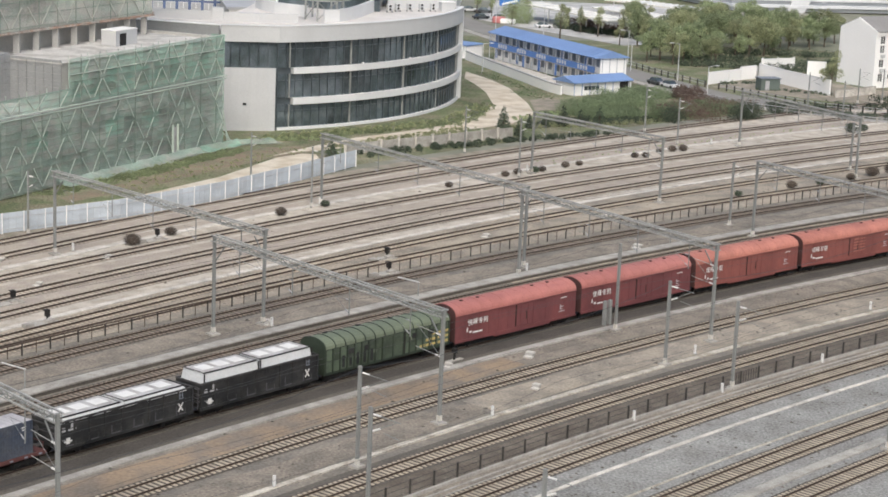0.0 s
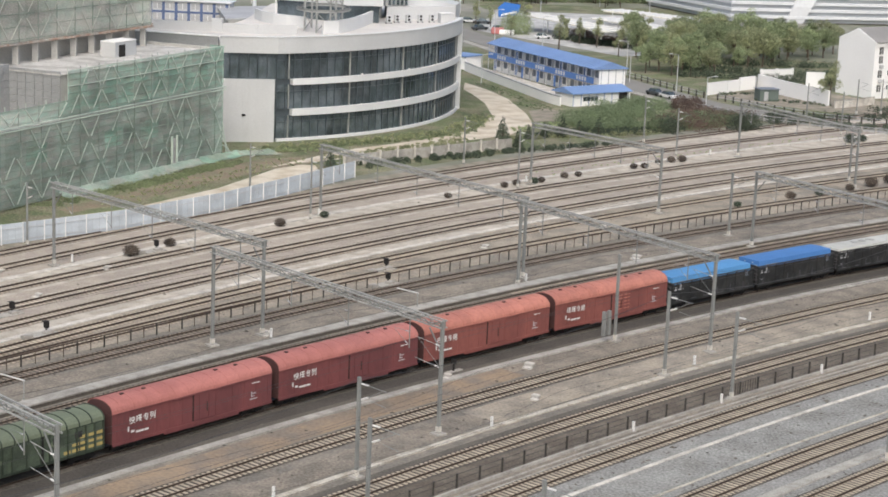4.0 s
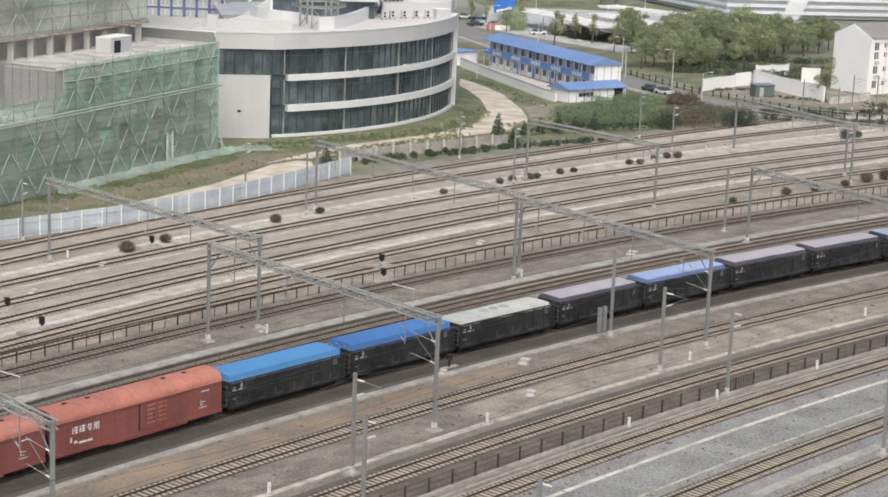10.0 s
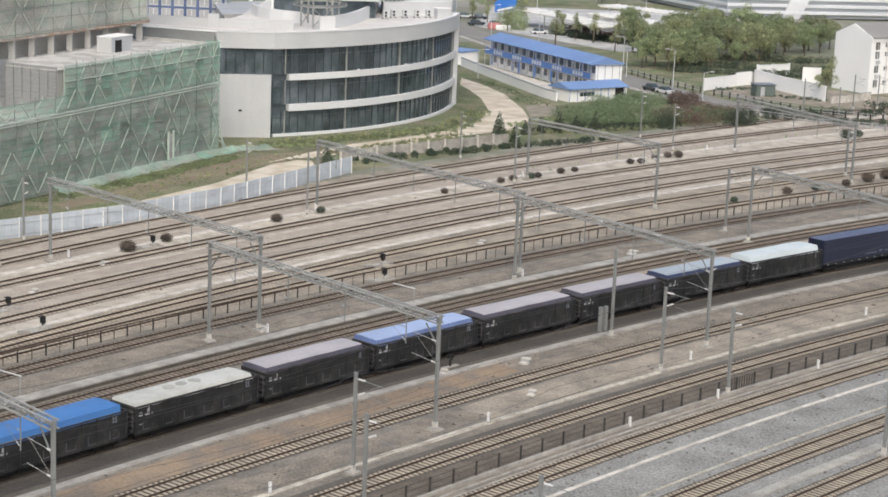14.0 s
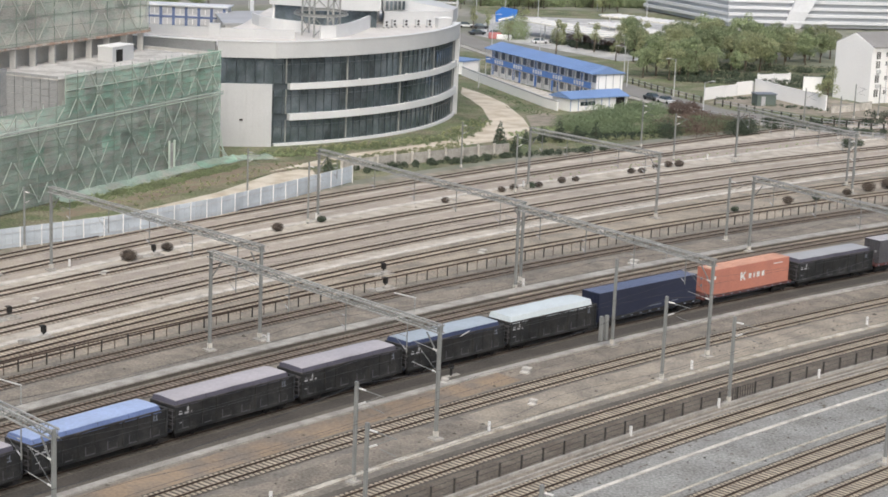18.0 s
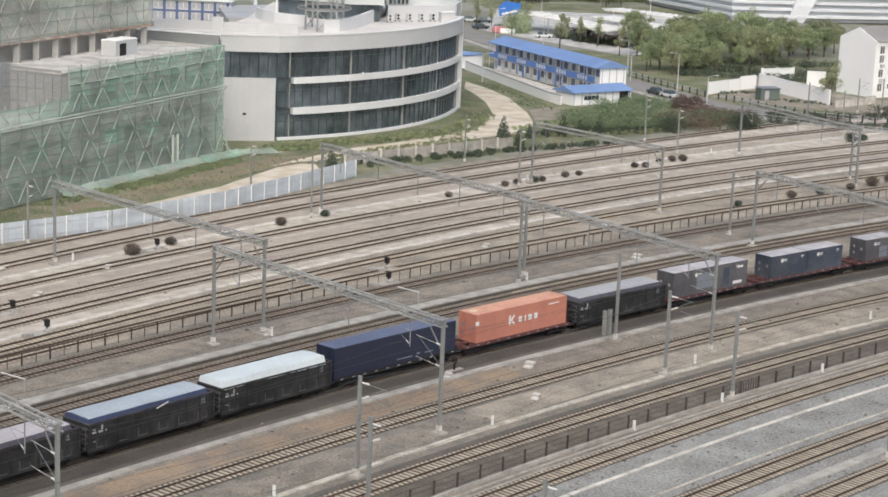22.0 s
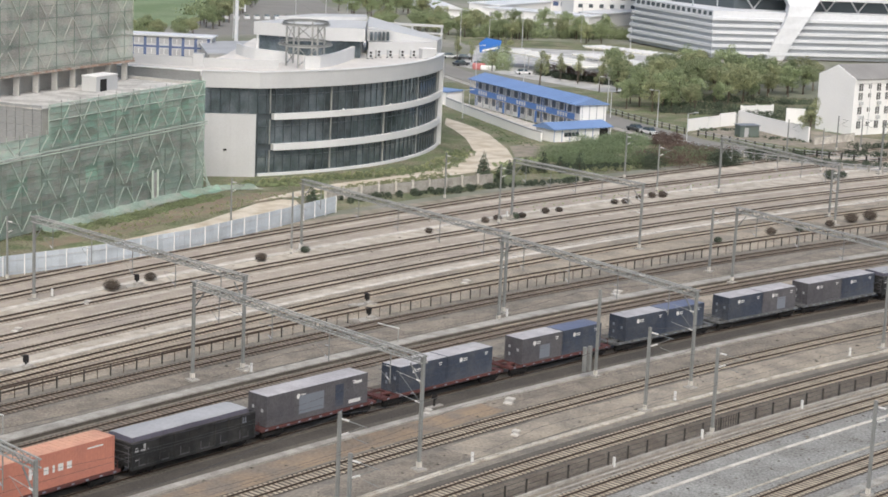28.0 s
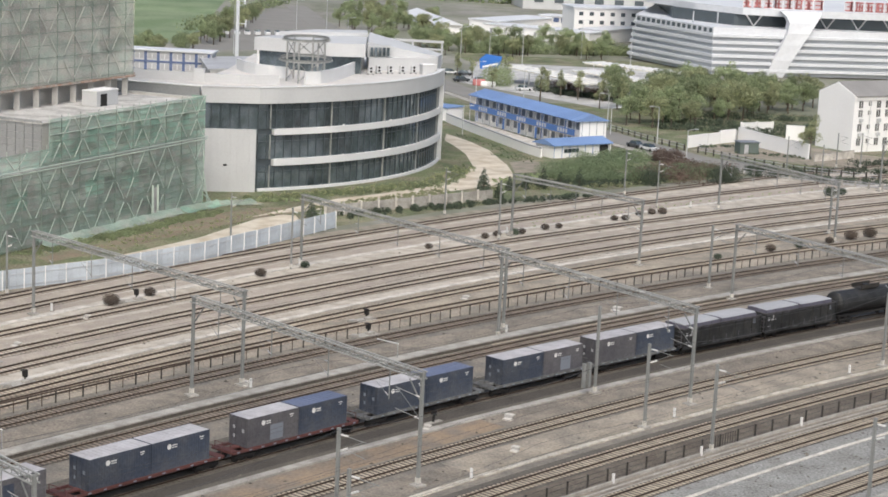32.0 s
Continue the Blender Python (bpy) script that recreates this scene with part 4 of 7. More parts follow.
def train():
    for i in range(len(ENDS) - 1):
        a, b = ENDS[i], ENDS[i + 1]
        L = b - a
        if i == 0:
            w = flat_wagon(L, "rust-red flat wagon with two blue-grey containers")
            for k, m in ((-1, "cont_blue"), (1, "cont_blue")):
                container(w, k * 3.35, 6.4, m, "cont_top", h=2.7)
        elif i in (1, 2):
            w = gondola(L, "tarp_white", "black gondola wagon with two white tarpaulin covers", pieces=2, patches=3, tall=0.4 if i == 1 else 0.95)
            ck = bar((L / 2 - 2.2, -1.645, 1.35), (L / 2 - 1.7, -1.645, 2.05), 0.1, 0.03)
            beam(ck, (L / 2 - 1.7, -1.645, 1.35), (L / 2 - 2.2, -1.645, 2.05), 0.1, 0.03)
            part("chalk_mark", ck, "white_paint", w, "white chalked cross")
            marks(w, [(-L / 2 + 1.5, 1.25, 0.4, 0.5), (-L / 2 + 1.5, 1.4, 0.8, 0.12)], -1.645, "chalk_mark", label="white chalked patch")
        elif i == 3:
            w = green_boxcar(L, "dark green boxcar with yellow warning bars at one end")
        elif i in (4, 5, 6, 7):
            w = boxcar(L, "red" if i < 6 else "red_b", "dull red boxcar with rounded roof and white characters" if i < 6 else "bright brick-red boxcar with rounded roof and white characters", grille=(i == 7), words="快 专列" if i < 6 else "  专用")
        elif i == 17:
            w = flat_wagon(L, "flat wagon with one long navy blue container", "under")
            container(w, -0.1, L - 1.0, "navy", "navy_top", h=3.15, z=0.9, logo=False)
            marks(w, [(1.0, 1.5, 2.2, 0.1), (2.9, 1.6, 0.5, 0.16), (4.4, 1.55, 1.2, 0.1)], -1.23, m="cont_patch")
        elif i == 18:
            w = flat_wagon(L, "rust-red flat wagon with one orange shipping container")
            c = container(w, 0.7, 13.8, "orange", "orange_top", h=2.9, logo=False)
            lg = boxes((-1.25, -1.228, 2.3, 0.3, 0.012, 1.0))
            beam(lg, (-1.1, -1.228, 2.75), (-0.55, -1.228, 3.25), 0.24, 0.012)
            beam(lg, (-1.1, -1.228, 2.85), (-0.5, -1.228, 2.32), 0.24, 0.012)
            part("logo", lg, "white_paint", c, "bold white logo sign as plain strokes")
            marks(c, [(0.35, 2.4, 0.5, 0.6), (1.12, 2.4, 0.22, 0.6), (1.85, 2.4, 0.55, 0.6), (2.75, 2.4, 0.5, 0.6)], -1.228, "logo", label="white block of the logo")
            marks(c, [(-L / 2 + 2.6, 3.0, 0.5, 0.42), (L / 2 - 3.2, 3.55, 1.7, 0.12)], -1.228, "stencil")
            part("roof_patch", boxes((-5.2, 0.2, 4.12, 0.9, 0.7, 0.012)), "orange_pale", c, "pale worn spot on the roof")
        elif i == 20:
            w = flat_wagon(L, "rust-red flat wagon with one long grey container")
            c = container(w, -0.15, 13.1, "cont_grey", "cont_top", h=2.85, patch=(-0.9, 3.2, 0.5, 1.7, "cont_patch"))
            part("dark_patch", boxes((2.6, -1.215, 1.5, 1.1, 0.02, 2.1)), "cont_blue", c, "dark blue repainted panel")
            marks(c, [(L / 2 - 3.4, 1.5, 1.6, 0.35), (L / 2 - 3.0, 3.3, 1.0, 0.25)], -1.22, "stencil")
        elif i in (21, 22, 23, 24, 25):
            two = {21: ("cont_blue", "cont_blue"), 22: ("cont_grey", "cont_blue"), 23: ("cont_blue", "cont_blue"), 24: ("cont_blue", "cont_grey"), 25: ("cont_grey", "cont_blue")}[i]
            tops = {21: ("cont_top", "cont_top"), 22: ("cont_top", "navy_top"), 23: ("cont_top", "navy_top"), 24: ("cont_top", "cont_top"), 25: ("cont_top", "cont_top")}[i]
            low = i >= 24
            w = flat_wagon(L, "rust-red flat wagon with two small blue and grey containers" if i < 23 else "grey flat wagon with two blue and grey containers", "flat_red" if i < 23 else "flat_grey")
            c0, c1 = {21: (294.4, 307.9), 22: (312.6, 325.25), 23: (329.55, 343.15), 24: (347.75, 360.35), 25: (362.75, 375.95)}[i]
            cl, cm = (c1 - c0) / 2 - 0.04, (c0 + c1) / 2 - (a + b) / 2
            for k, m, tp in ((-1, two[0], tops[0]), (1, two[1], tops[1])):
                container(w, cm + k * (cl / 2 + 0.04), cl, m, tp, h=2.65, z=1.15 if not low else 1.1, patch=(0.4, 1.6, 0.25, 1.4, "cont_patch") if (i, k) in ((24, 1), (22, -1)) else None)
        elif i == 28:
            w = tank(L, "black tank wagon with domed manhole")
        else:
            kind = {8: ("tarp_blue", "bright blue", 1, 0), 9: ("tarp_blue2", "deep blue", 1, 0), 10: ("tarp_cream", "white patched", 1, 3), 11: ("tarp_mauve", "mauve-grey", 1, 0),
                    12: ("tarp_lilac", "pale blue", 1, 0), 13: ("tarp_mauve", "mauve-grey", 1, 0), 14: ("tarp_mauve", "grey-violet", 1, 0), 15: ("tarp_bluegrey", "blue-grey", 1, 0),
                    16: ("tarp_cyan", "pale cyan", 1, 0), 19: ("tarp_grey", "grey", 1, 0), 26: ("tarp_grey", "grey", 2, 0), 27: ("tarp_grey", "grey", 2, 0)}[i]
            w = gondola(L, kind[0], "black gondola wagon under a " + kind[1] + " tarpaulin", pieces=kind[2], patches=kind[3], tall=0.8 if i in (8, 9, 16) else 0.5 if i == 10 else 0.6, stripe=(i in (8, 9)))
            if i == 15:
                part("chalk_stroke", bar((0.3, -1.62, 3.0), (1.6, -1.62, 3.35), 0.09, 0.02), "white_paint", w, "white streak on the side")
        w.matrix_basis = at((a + b) / 2, TRAIN_N, RAIL_Z)
        MOVERS.append((w, (a + b) / 2))


def motions():
    """Every wagon rolls along the curve; rows every half second keep it on the rails."""
    for w, mid in MOVERS:
        walk(w, [(k * 0.5, at(mid - gone(k * 0.5), TRAIN_N, RAIL_Z)) for k in range(65)])


# ---- masts, portals, fences ----
def cantilever(w, z, y0, side=1, reach=2.9):
    """A bracket with insulators that holds the wire."""
    b = part("cantilever", bar((0, y0, z), (0, y0 + side * reach, z - 0.15), 0.07, n=6), "steel", w, "tubular bracket")
    part("stay", bar((0, y0, z - 1.5), (0, y0 + side * reach * 0.85, z - 0.2), 0.06, n=6), "steel", b)
    for zz, f in ((z - 0.02, 0.18), (z - 1.32, 0.18)):
        part("insulator", bar((0, y0 + side * reach * 0.1, zz), (0, y0 + side * reach * 0.34, zz + (0.0 if zz > z - 1 else 0.32)), 0.16, n=8), "insul", b, "white ribbed insulator")
    part("steady_arm", bar((0, y0 + side * reach * 0.45, z - 1.25), (0, y0 + side * reach, z - 1.45), 0.05, n=6), "steel", b)
    return b


def mast(s, n, h=8.5, side=1, arms=1, label="grey steel catenary mast with tubular bracket", round_=False, foot=True):
    w = thing("catenary_mast", label, "catenary mast", at(s, n), group="catenary masts")
    part("pole", bar((0, 0, 0), (0, 0, h), 0.3, 0.22, n=10) if round_ else boxes((0, 0, 0, 0.25, 0.27, h), bevel=0.02), "steel", w)
    if foot:
        part("footing", boxes((0, 0, -0.1, 1.0, 1.0, 0.35), bevel=0.05), "concrete", w)
    part("collar", boxes((0, 0, 0.25, 0.3, 0.34, 0.5)), "concrete_pale", w, "pale painted foot of the mast")
    for k in range(arms):
        cantilever(w, h - 0.5 - k * 0.5, 0, side if k == 0 else -side)
    return w


def portal(sa, na, sb, nb, h=10.0, drops=4):
    """Two steel columns with a lattice beam between them, from which drop tubes hang."""
    A, B = P(sa, na), P(sb, nb)
    d = B - A
    L = d.length
    ang = math.degrees(math.atan2(d.y, d.x))
    w = thing("catenary_portal", "grey steel lattice portal spanning several tracks", "catenary portal", pose(A.x, A.y, 0, 0, 0, ang), group="catenary portals")
    for x in (0, L):
        c = part("column", boxes((x, 0, 0, 0.28, 0.28, h), bevel=0.02), "steel", w)
        part("footing", boxes((x, 0, -0.1, 1.1, 1.1, 0.32), bevel=0.06), "concrete", c)
        part("foot_band", boxes((x, 0, 0.3, 0.38, 0.38, 0.5)), "concrete_pale", c)
        part("brace", bar((x + (0.2 if x == 0 else -0.2), 0, h - 2.6), (x + (1.7 if x == 0 else -1.7), 0, h - 0.95), 0.1), "steel", c)
    for z in (h - 2.3, h - 4.2):
        b = part("bracket", bar((0.1, 0, z), (3.3, 0.15, z + 0.25), 0.06, n=6), "steel_light", w, "slim wire bracket")
        part("insulator", bar((0.25, 0, z + 0.02), (0.75, 0.03, z + 0.06), 0.15, n=8), "insul", b)
    part("bracket_stay", bar((0.1, 0, h - 4.2), (3.0, 0.1, h - 2.15), 0.045, n=6), "steel", w)
    D, W = 0.6, 0.6
    for y in (-W / 2, W / 2):
        for z in (h - D, h):
            part("chord", bar((-0.2, y, z), (L + 0.2, y, z), 0.115), "steel_light", w)
    k = int(L / 1.25)
    for i in range(k):
        x0, x1 = L * i / k, L * (i + 1) / k
        bm = bmesh.new()
        for y in (-W / 2, W / 2):
            beam(bm, (x0, y, h - D), (x1, y, h), 0.06) if i % 2 else beam(bm, (x0, y, h), (x1, y, h - D), 0.06)
            beam(bm, (x0, y, h - D), (x0, y, h), 0.05)
        beam(bm, (x0, -W / 2, h), (x0, W / 2, h), 0.05)
        beam(bm, (x0, -W / 2, h - D), (x0, W / 2, h - D), 0.05)
        part("lattice", bm, "steel_lattice", w)
    for i in range(drops):
        x = L * (i + 0.5) / drops
        t = part("drop_tube", bar((x, 0, h - D), (x, 0, h - 3.4), 0.1, n=8), "steel", w)
        part("arm", bar((x, 0, h - 1.9), (x + 2.1, 0, h - 2.0), 0.035, n=6), "steel", t)
        part("arm", bar((x, 0, h - 3.2), (x + 2.0, 0, h - 2.1), 0.035, n=6), "steel", t)
        part("insulator", bar((x + 0.15, 0, h - 1.92), (x + 0.55, 0, h - 1.93), 0.1, n=8), "tarp_grey", t)
        part("insulator", bar((x + 0.15, 0, h - 3.1), (x + 0.55, 0, h - 2.88), 0.1, n=8), "tarp_grey", t)
    return w


def masts():
    for sa, na, sb, nb, h in ((-48.1, -17.0, -41.5, 17.8, 10.2), (-4.7, -16.8, -0.1, 17.4, 10.2), (38.0, -15.8, 43.0, 15.9, 10.25), (79.8, -15.2, 83.7, 15.0, 10.0), (122.0, -14.5, 125.5, 15.0, 10.0)):
        portal(sa, na, sb, nb, h, 4)
    for sa, na, sb, nb, h in ((-35.0, 16.5, -33.0, 51.0, 9.8), (6.3, 17.2, 8.5, 55.4, 9.9), (46.5, 18.5, 50.2, 60.0, 9.7), (89.0, 36.8, 88.3, 62.4, 9.35), (128.8, 37.0, 132.8, 66.6, 9.4), (168.0, 38.0, 173.0, 72.0, 9.4)):
        portal(sa, na, sb, nb, h, 5)
    for s, n in ((26.9, -18.4), (-18.7, -19.8), (70.8, -17.8), (25.6, -27.3), (-26.5, -27.6), (20.9, -46.7), (-28.6, -45.0), (72.0, -27.0)):
        mast(s, n, 8.5, -1)
    for s, n in ((25.9, 14.6), (-24.8, 14.5), (70.0, 16.6)):
        gallows(s, n)
    m4 = mast(33.3, -7.0, 9.3, 1, 0, "slim grey steel mast beside twin equipment cabinets", foot=True)
    for k, x in enumerate((-1.1, -1.9)):
        part("cabinet", boxes((x, 0.0, 0.9, 0.35, 0.35, 2.6), bevel=0.03), "steel", m4, "narrow hanging equipment box")
    mast(86.2, 21.2, 8.6, -1)
    mast(133.4, 42.6, 7.6, -1)
    for s, n, h in ((49.6, 74.4, 7.8), (90.7, 80.9, 7.5), (128.2, 84.3, 7.9), (168.8, 91.7, 7.6), (47.8, 58.9, 8.3), (84.8, 61.0, 8.9), (124.8, 72.1, 7.9), (184.8, 97.5, 7.0), (12.0, 66.0, 7.8), (165.0, 78.0, 8.0), (189.2, 96.1, 7.0)):
        mast(s, n, h, -1, 1, "grey round catenary mast at the yard's far edge", True, False)


def gallows(s, n):
    """A slim post with one long level arm across the track."""
    w = thing("gallows_post", "slim galvanised post with one long level arm", "post", at(s, n), group="gallows posts")
    part("post", bar((0, 0, 0), (0, 0, 2.0), 0.11, n=6), "steel_light", w)
    part("arm", bar((0, -0.1, 2.0), (-0.2, 3.0, 2.0), 0.12, n=6), "insul", w, "pale level arm")
    part("foot", boxes((0, 0, 0, 0.5, 0.5, 0.2), bevel=0.04), "concrete", w)


def fence(f, s0, s1, step, h, name, label, rails=(0.55, 0.95), post_w=0.1, mesh=False):
    w = thing(name, label, "fence")
    s = s0
    while s < s1:
        v = P(s, f(s))
        part("post", boxes((v.x, v.y, 0, post_w, post_w, h)), "steel_dark", w)
        if rails:
            v = P(s + step / 2, f(s + step / 2))
            part("slim_post", boxes((v.x, v.y, 0, 0.07, 0.07, h)), "rust_post", w)
        s += step
    for z in rails:
        part("rail", sweep(f, s0, s1, z * h - 0.06, z * h + 0.06, 0.09, 4), "rust_post", w, "rusty top rail")
    return w


def yard_fences():
    fence(line(24.3, 0.043), -45, 190, 3.35, 1.25, "yard_fence", "low rusty fence of dark posts and rails", rails=(0.97,), post_w=0.14)
    w = fence(line(-27.3), -45, 130, 3.0, 1.5, "wire_fence", "low fence of black posts beside the track", rails=(), post_w=0.17)
    part("base_kerb", sweep(line(-27.5), -45, 130, 0, 0.3, 0.25), "concrete", w, "low concrete kerb")
    for k, z in enumerate((0.45, 0.95, 1.4)):
        part("strand", sweep(line(-27.3), -45, 130, z, z + 0.025, 0.03), "steel_dark", w, "thin fence wire")
    for k in range(9):
        v = P(26.2 + k * 0.42, -27.3)
        part("mesh_bar", boxes((v.x, v.y, 0.05, 0.06, 0.06, 1.4)), "steel_dark", w)
    for name, f, s0, s1, z1, wd, m, label in (
        ("cable_trough", line(-28.3), -60, 200, 0.1, 0.22, "concrete", "thin concrete line below the fence"),
        ("cable_trough", line(-29.0), -60, 200, 0.08, 0.16, "concrete", "thin concrete line below the fence"),
        # the wall's shaded face is painted in with a dark colour
        ("retaining_wall", line(13.5, 0.03), -60, 330, 0.34, 1.1, "ballast_dark", "low concrete wall beside the track, face darkened to imitate shade"),
        ("wall_coping", line(13.65, 0.03), -60, 330, 0.48, 1.5, "concrete", "pale flat coping on the low wall"),
        ("cable_trough", wavy(-18.6, 0.18, 41), -60, 260, 0.12, 0.62, "sandy_line", "sand-covered pale concrete cable trough"),
        ("cable_trough", line(-6.0), -60, 260, 0.16, 0.9, "concrete", "weathered grey concrete trough"),
        ("cable_trough", wavy(-34.2, 0.06, 42), -60, 200, 0.12, 0.36, "concrete_pale", "thin white concrete line in the stones"),
        ("cable_trough", line(-39.0), -60, 160, 0.1, 0.2, "sandy_line", "thin concrete line in the stones"),
        ("cable_trough", line(-45.2), -60, 140, 0.14, 1.0, "concrete", "broad concrete trough between tracks"),
        ("cable_trough", line(53.0, 0.137), -60, 280, 0.1, 1.0, "concrete_pale", "pale path between yard tracks"),
        ("cable_trough", line(33.6, 0.11), -60, 280, 0.1, 0.8, "concrete_pale", "pale path between yard tracks"),
    ):
        tagged(part(name, sweep(f, s0, s1, 0 if name != "wall_coping" else 0.34, z1, wd), m), label, "trough", kind="structure")


# ---- buildings ----
def arc_pts(cx, cy, rr, a0, a1, k):
    return [(cx + rr * math.cos(radians(a)), cy + rr * math.sin(radians(a))) for a in np.linspace(a0, a1, k)]


def office_building():
    cx, cy, r = -58.8, 364.8, 59.3
    arc = lambda rr, a0, a1, k: arc_pts(cx, cy, rr, a0, a1, k)
    w = thing("office_building", "round white office building with bands of dark glass", "building")
    a0, a1 = -60.0, -4.0
    corner, side = (-38.3, 311.6), (-54.0, 315.6)
    core = arc(r - 0.6, a0, a1, 36) + [(-2, 384), (-20, 392), (-37, 384), (-38.5, 350), (-41, 331), (-55, 331), (side[0], side[1] + 0.6), (corner[0], corner[1] + 0.6)]
    part("core", prism(core, 0, 14.5), "mullion", w)
    part("roof_slab", prism(core, 14.5, 16.3), "roof_pale", w, "pale screed roof")
    # storeys: glass panes between white bands
    storeys = ((0.45, 4.2), (5.3, 9.3), (10.3, 14.55))
    for z0, z1 in storeys:
        n = 36
        for i in range(n):
            p = arc(r - 0.25, a0 + (a1 - a0) * (i + 0.03) / n, a0 + (a1 - a0) * (i + 0.97) / n, 3)
            part("window_pane", ribbon(p, 0.08, z0, z1), "glass", w)
        for i in range(n + 1):
            p = arc(r - 0.1, a0 + (a1 - a0) * i / n - 0.05, a0 + (a1 - a0) * i / n + 0.05, 2)
            part("mullion", ribbon(p, 0.14, z0, z1), "mullion", w)
        for am in (-57.9, -46.1, -33.0, -21.1, -7.6):
            part("mullion", ribbon(arc(r - 0.05, am - 0.06, am + 0.06, 2), 0.3, z0, z1), "steel_light", w, "pale mullion strip")
        part("transom", ribbon(arc(r - 0.12, a0, a1, 40), 0.14, z0 + (z1 - z0) * 0.72, z0 + (z1 - z0) * 0.72 + 0.09), "mullion", w)
    for z0, z1, dr in ((0, 0.45, 0.25), (4.2, 5.3, 0.35), (9.3, 10.3, 0.35)):
        start = a0 + 2.6 if z0 > 0 else a0
        part("white_band", ribbon(arc(r + dr - 0.4, start, a1, 44), 1.0, z0, z1), "band_white", w, "smooth white band between storeys")
    # flat stretch left of the curve
    q0, q1 = Vector(corner), Vector(arc(r - 0.25, a0, a0, 1)[0])
    for z0, z1 in storeys:
        k = 6
        for i in range(k):
            p = [tuple(q0.lerp(q1, (i + 0.04) / k)), tuple(q0.lerp(q1, (i + 0.96) / k))]
            part("window_pane", ribbon(p, 0.08, z0, z1), "glass", w)
    for z0, z1 in ((4.2, 5.3), (9.3, 10.3), (0, 0.45)):
        part("spandrel", ribbon([tuple(q0), tuple(q1)], 0.4, z0, z1), "mullion", w)
    v0, v1 = Vector((-38.6, 310.9)), Vector((-29.4, 312.65))
    for i in range(9):
        p = [tuple(v0.lerp(v1, i / 9)), tuple(v0.lerp(v1, (i + 0.993) / 9))]
        part("cladding_panel", ribbon(p, 0.35, 0, 10.35), "cladding", w, "tall pale vertical panel" if i == 0 else "")
    vp = v0.lerp(v1, 0.47)
    part("wall_vent", boxes((vp.x, vp.y - 0.25, 4.3, 0.55, 0.12, 0.3)), "under", w, "small dark wall vent")
    # parapet: outer wall and coping
    edge = [side, corner] + arc(r + 0.35, a0, a1, 44)
    part("parapet", ribbon([corner] + arc(r + 0.35, a0, a1, 44), 0.5, 14.55, 17.15), "cladding", w, "deep white roof band")
    part("coping", ribbon([corner] + arc(r + 0.32, a0, a1, 44), 0.75, 17.15, 17.3), "band_white", w)
    part("side_wall", ribbon([side, (corner[0] - 0.3, corner[1])], 0.4, 0, 17.1), "block", w, "grey side wall above the podium roof")
    part("side_coping", ribbon([side, corner], 0.7, 17.1, 17.3), "white_wall", w)
    part("inner_parapet", ribbon([(-54, 327.0), (-41, 325.9), (-33.7, 325.3), (-27.2, 327.2)], 0.5, 14.5, 17.9), "cladding", w, "low inner wall along the roof edge")
    part("corner_block", boxes((-40.6, 326.0, 16.3, 1.8, 1.6, 2.3)), "cladding", w)
    part("end_fin", ribbon(arc(r - 0.1, a1 - 0.3, a1 + 1.2, 3), 1.5, 0, 17.15), "band_white", w, "white vertical fin that ends the curve")
    for i in (3, 9, 14, 20):
        for z in (4.7, 9.8):
            p = arc(r + 0.5, a0 + 10 + i * 2.0, a0 + 10.25 + i * 2.0, 2)
            part("wall_lamp", ribbon(p, 0.3, z + 0.55, z + 0.8), "white_wall", w)
    # roof pavilion with glass and fascia
    pav = [(-34.4, 356.6), (-27.5, 369.5), (-14, 370), (-13.6, 351.5), (-21, 350.2), (-28.4, 354.8)]
    part("pavilion_roof", prism(pav, 19.5, 21.9), "cladding", w, "white roof volume with deep fascia")
    inner = [(-33.4, 357.2), (-27.3, 368.5), (-14.8, 369), (-14.4, 353), (-21, 351.6), (-28, 356)]
    part("pavilion_glass", prism(inner, 16.3, 19.5), "glass", w)
    part("pavilion_column", bar((-33.7, 357.0, 16.3), (-33.7, 357.0, 19.5), 0.35, n=8), "white_wall", w)
    bow = [(-36.8, 351), (-35.0, 346.2), (-32.6, 342.6), (-30.0, 340.2), (-26.6, 338.4)]
    part("curved_wall", ribbon(bow, 0.4, 16.3, 18.3), "band_white", w, "low curved white wall on the roof")
    bend = [(-23.0, 330.2), (-20.6, 332.0), (-18.8, 336.5), (-17.3, 342.8), (-16.0, 350.5), (-15.0, 357.8), (-14.6, 364)]
    part("curved_wall", ribbon(bend, 0.5, 16.3, 18.5), "band_white", w, "low curved white wall on the roof")
    part("plant_wall", prism([(-13.2, 359.5), (-0.6, 366.5), (-4, 372), (-14, 369)], 16.3, 18.7), "cladding", w, "white plant-room wall")
    part("plant_room", prism([(-13.6, 361.5), (-9.2, 363.5), (-11, 369), (-15, 367)], 18.7, 20.9), "cladding", w)
    for i in range(5):
        a = Vector((-13.2, 361.3)).lerp(Vector((-9.4, 363.0)), (i + 0.3) / 5)
        part("plant_opening", boxes((a.x + 0.2, a.y - 0.05, 18.95, 0.5, 0.5, 1.6)), "glass", w)
    bm = bmesh.new()
    top = [(-14, 370.5, 21.9), (-13.6, 363.5, 21.4), (-0.4, 367.5, 18.9), (0.4, 374, 18.9), (-14, 381, 21.9)]
    lo = [bm.verts.new((x, y, 16.3)) for x, y, z in top]
    hi = [bm.verts.new(p) for p in top]
    bm.faces.new(hi)
    for i in range(5):
        bm.faces.new((lo[i], lo[(i + 1) % 5], hi[(i + 1) % 5], hi[i]))
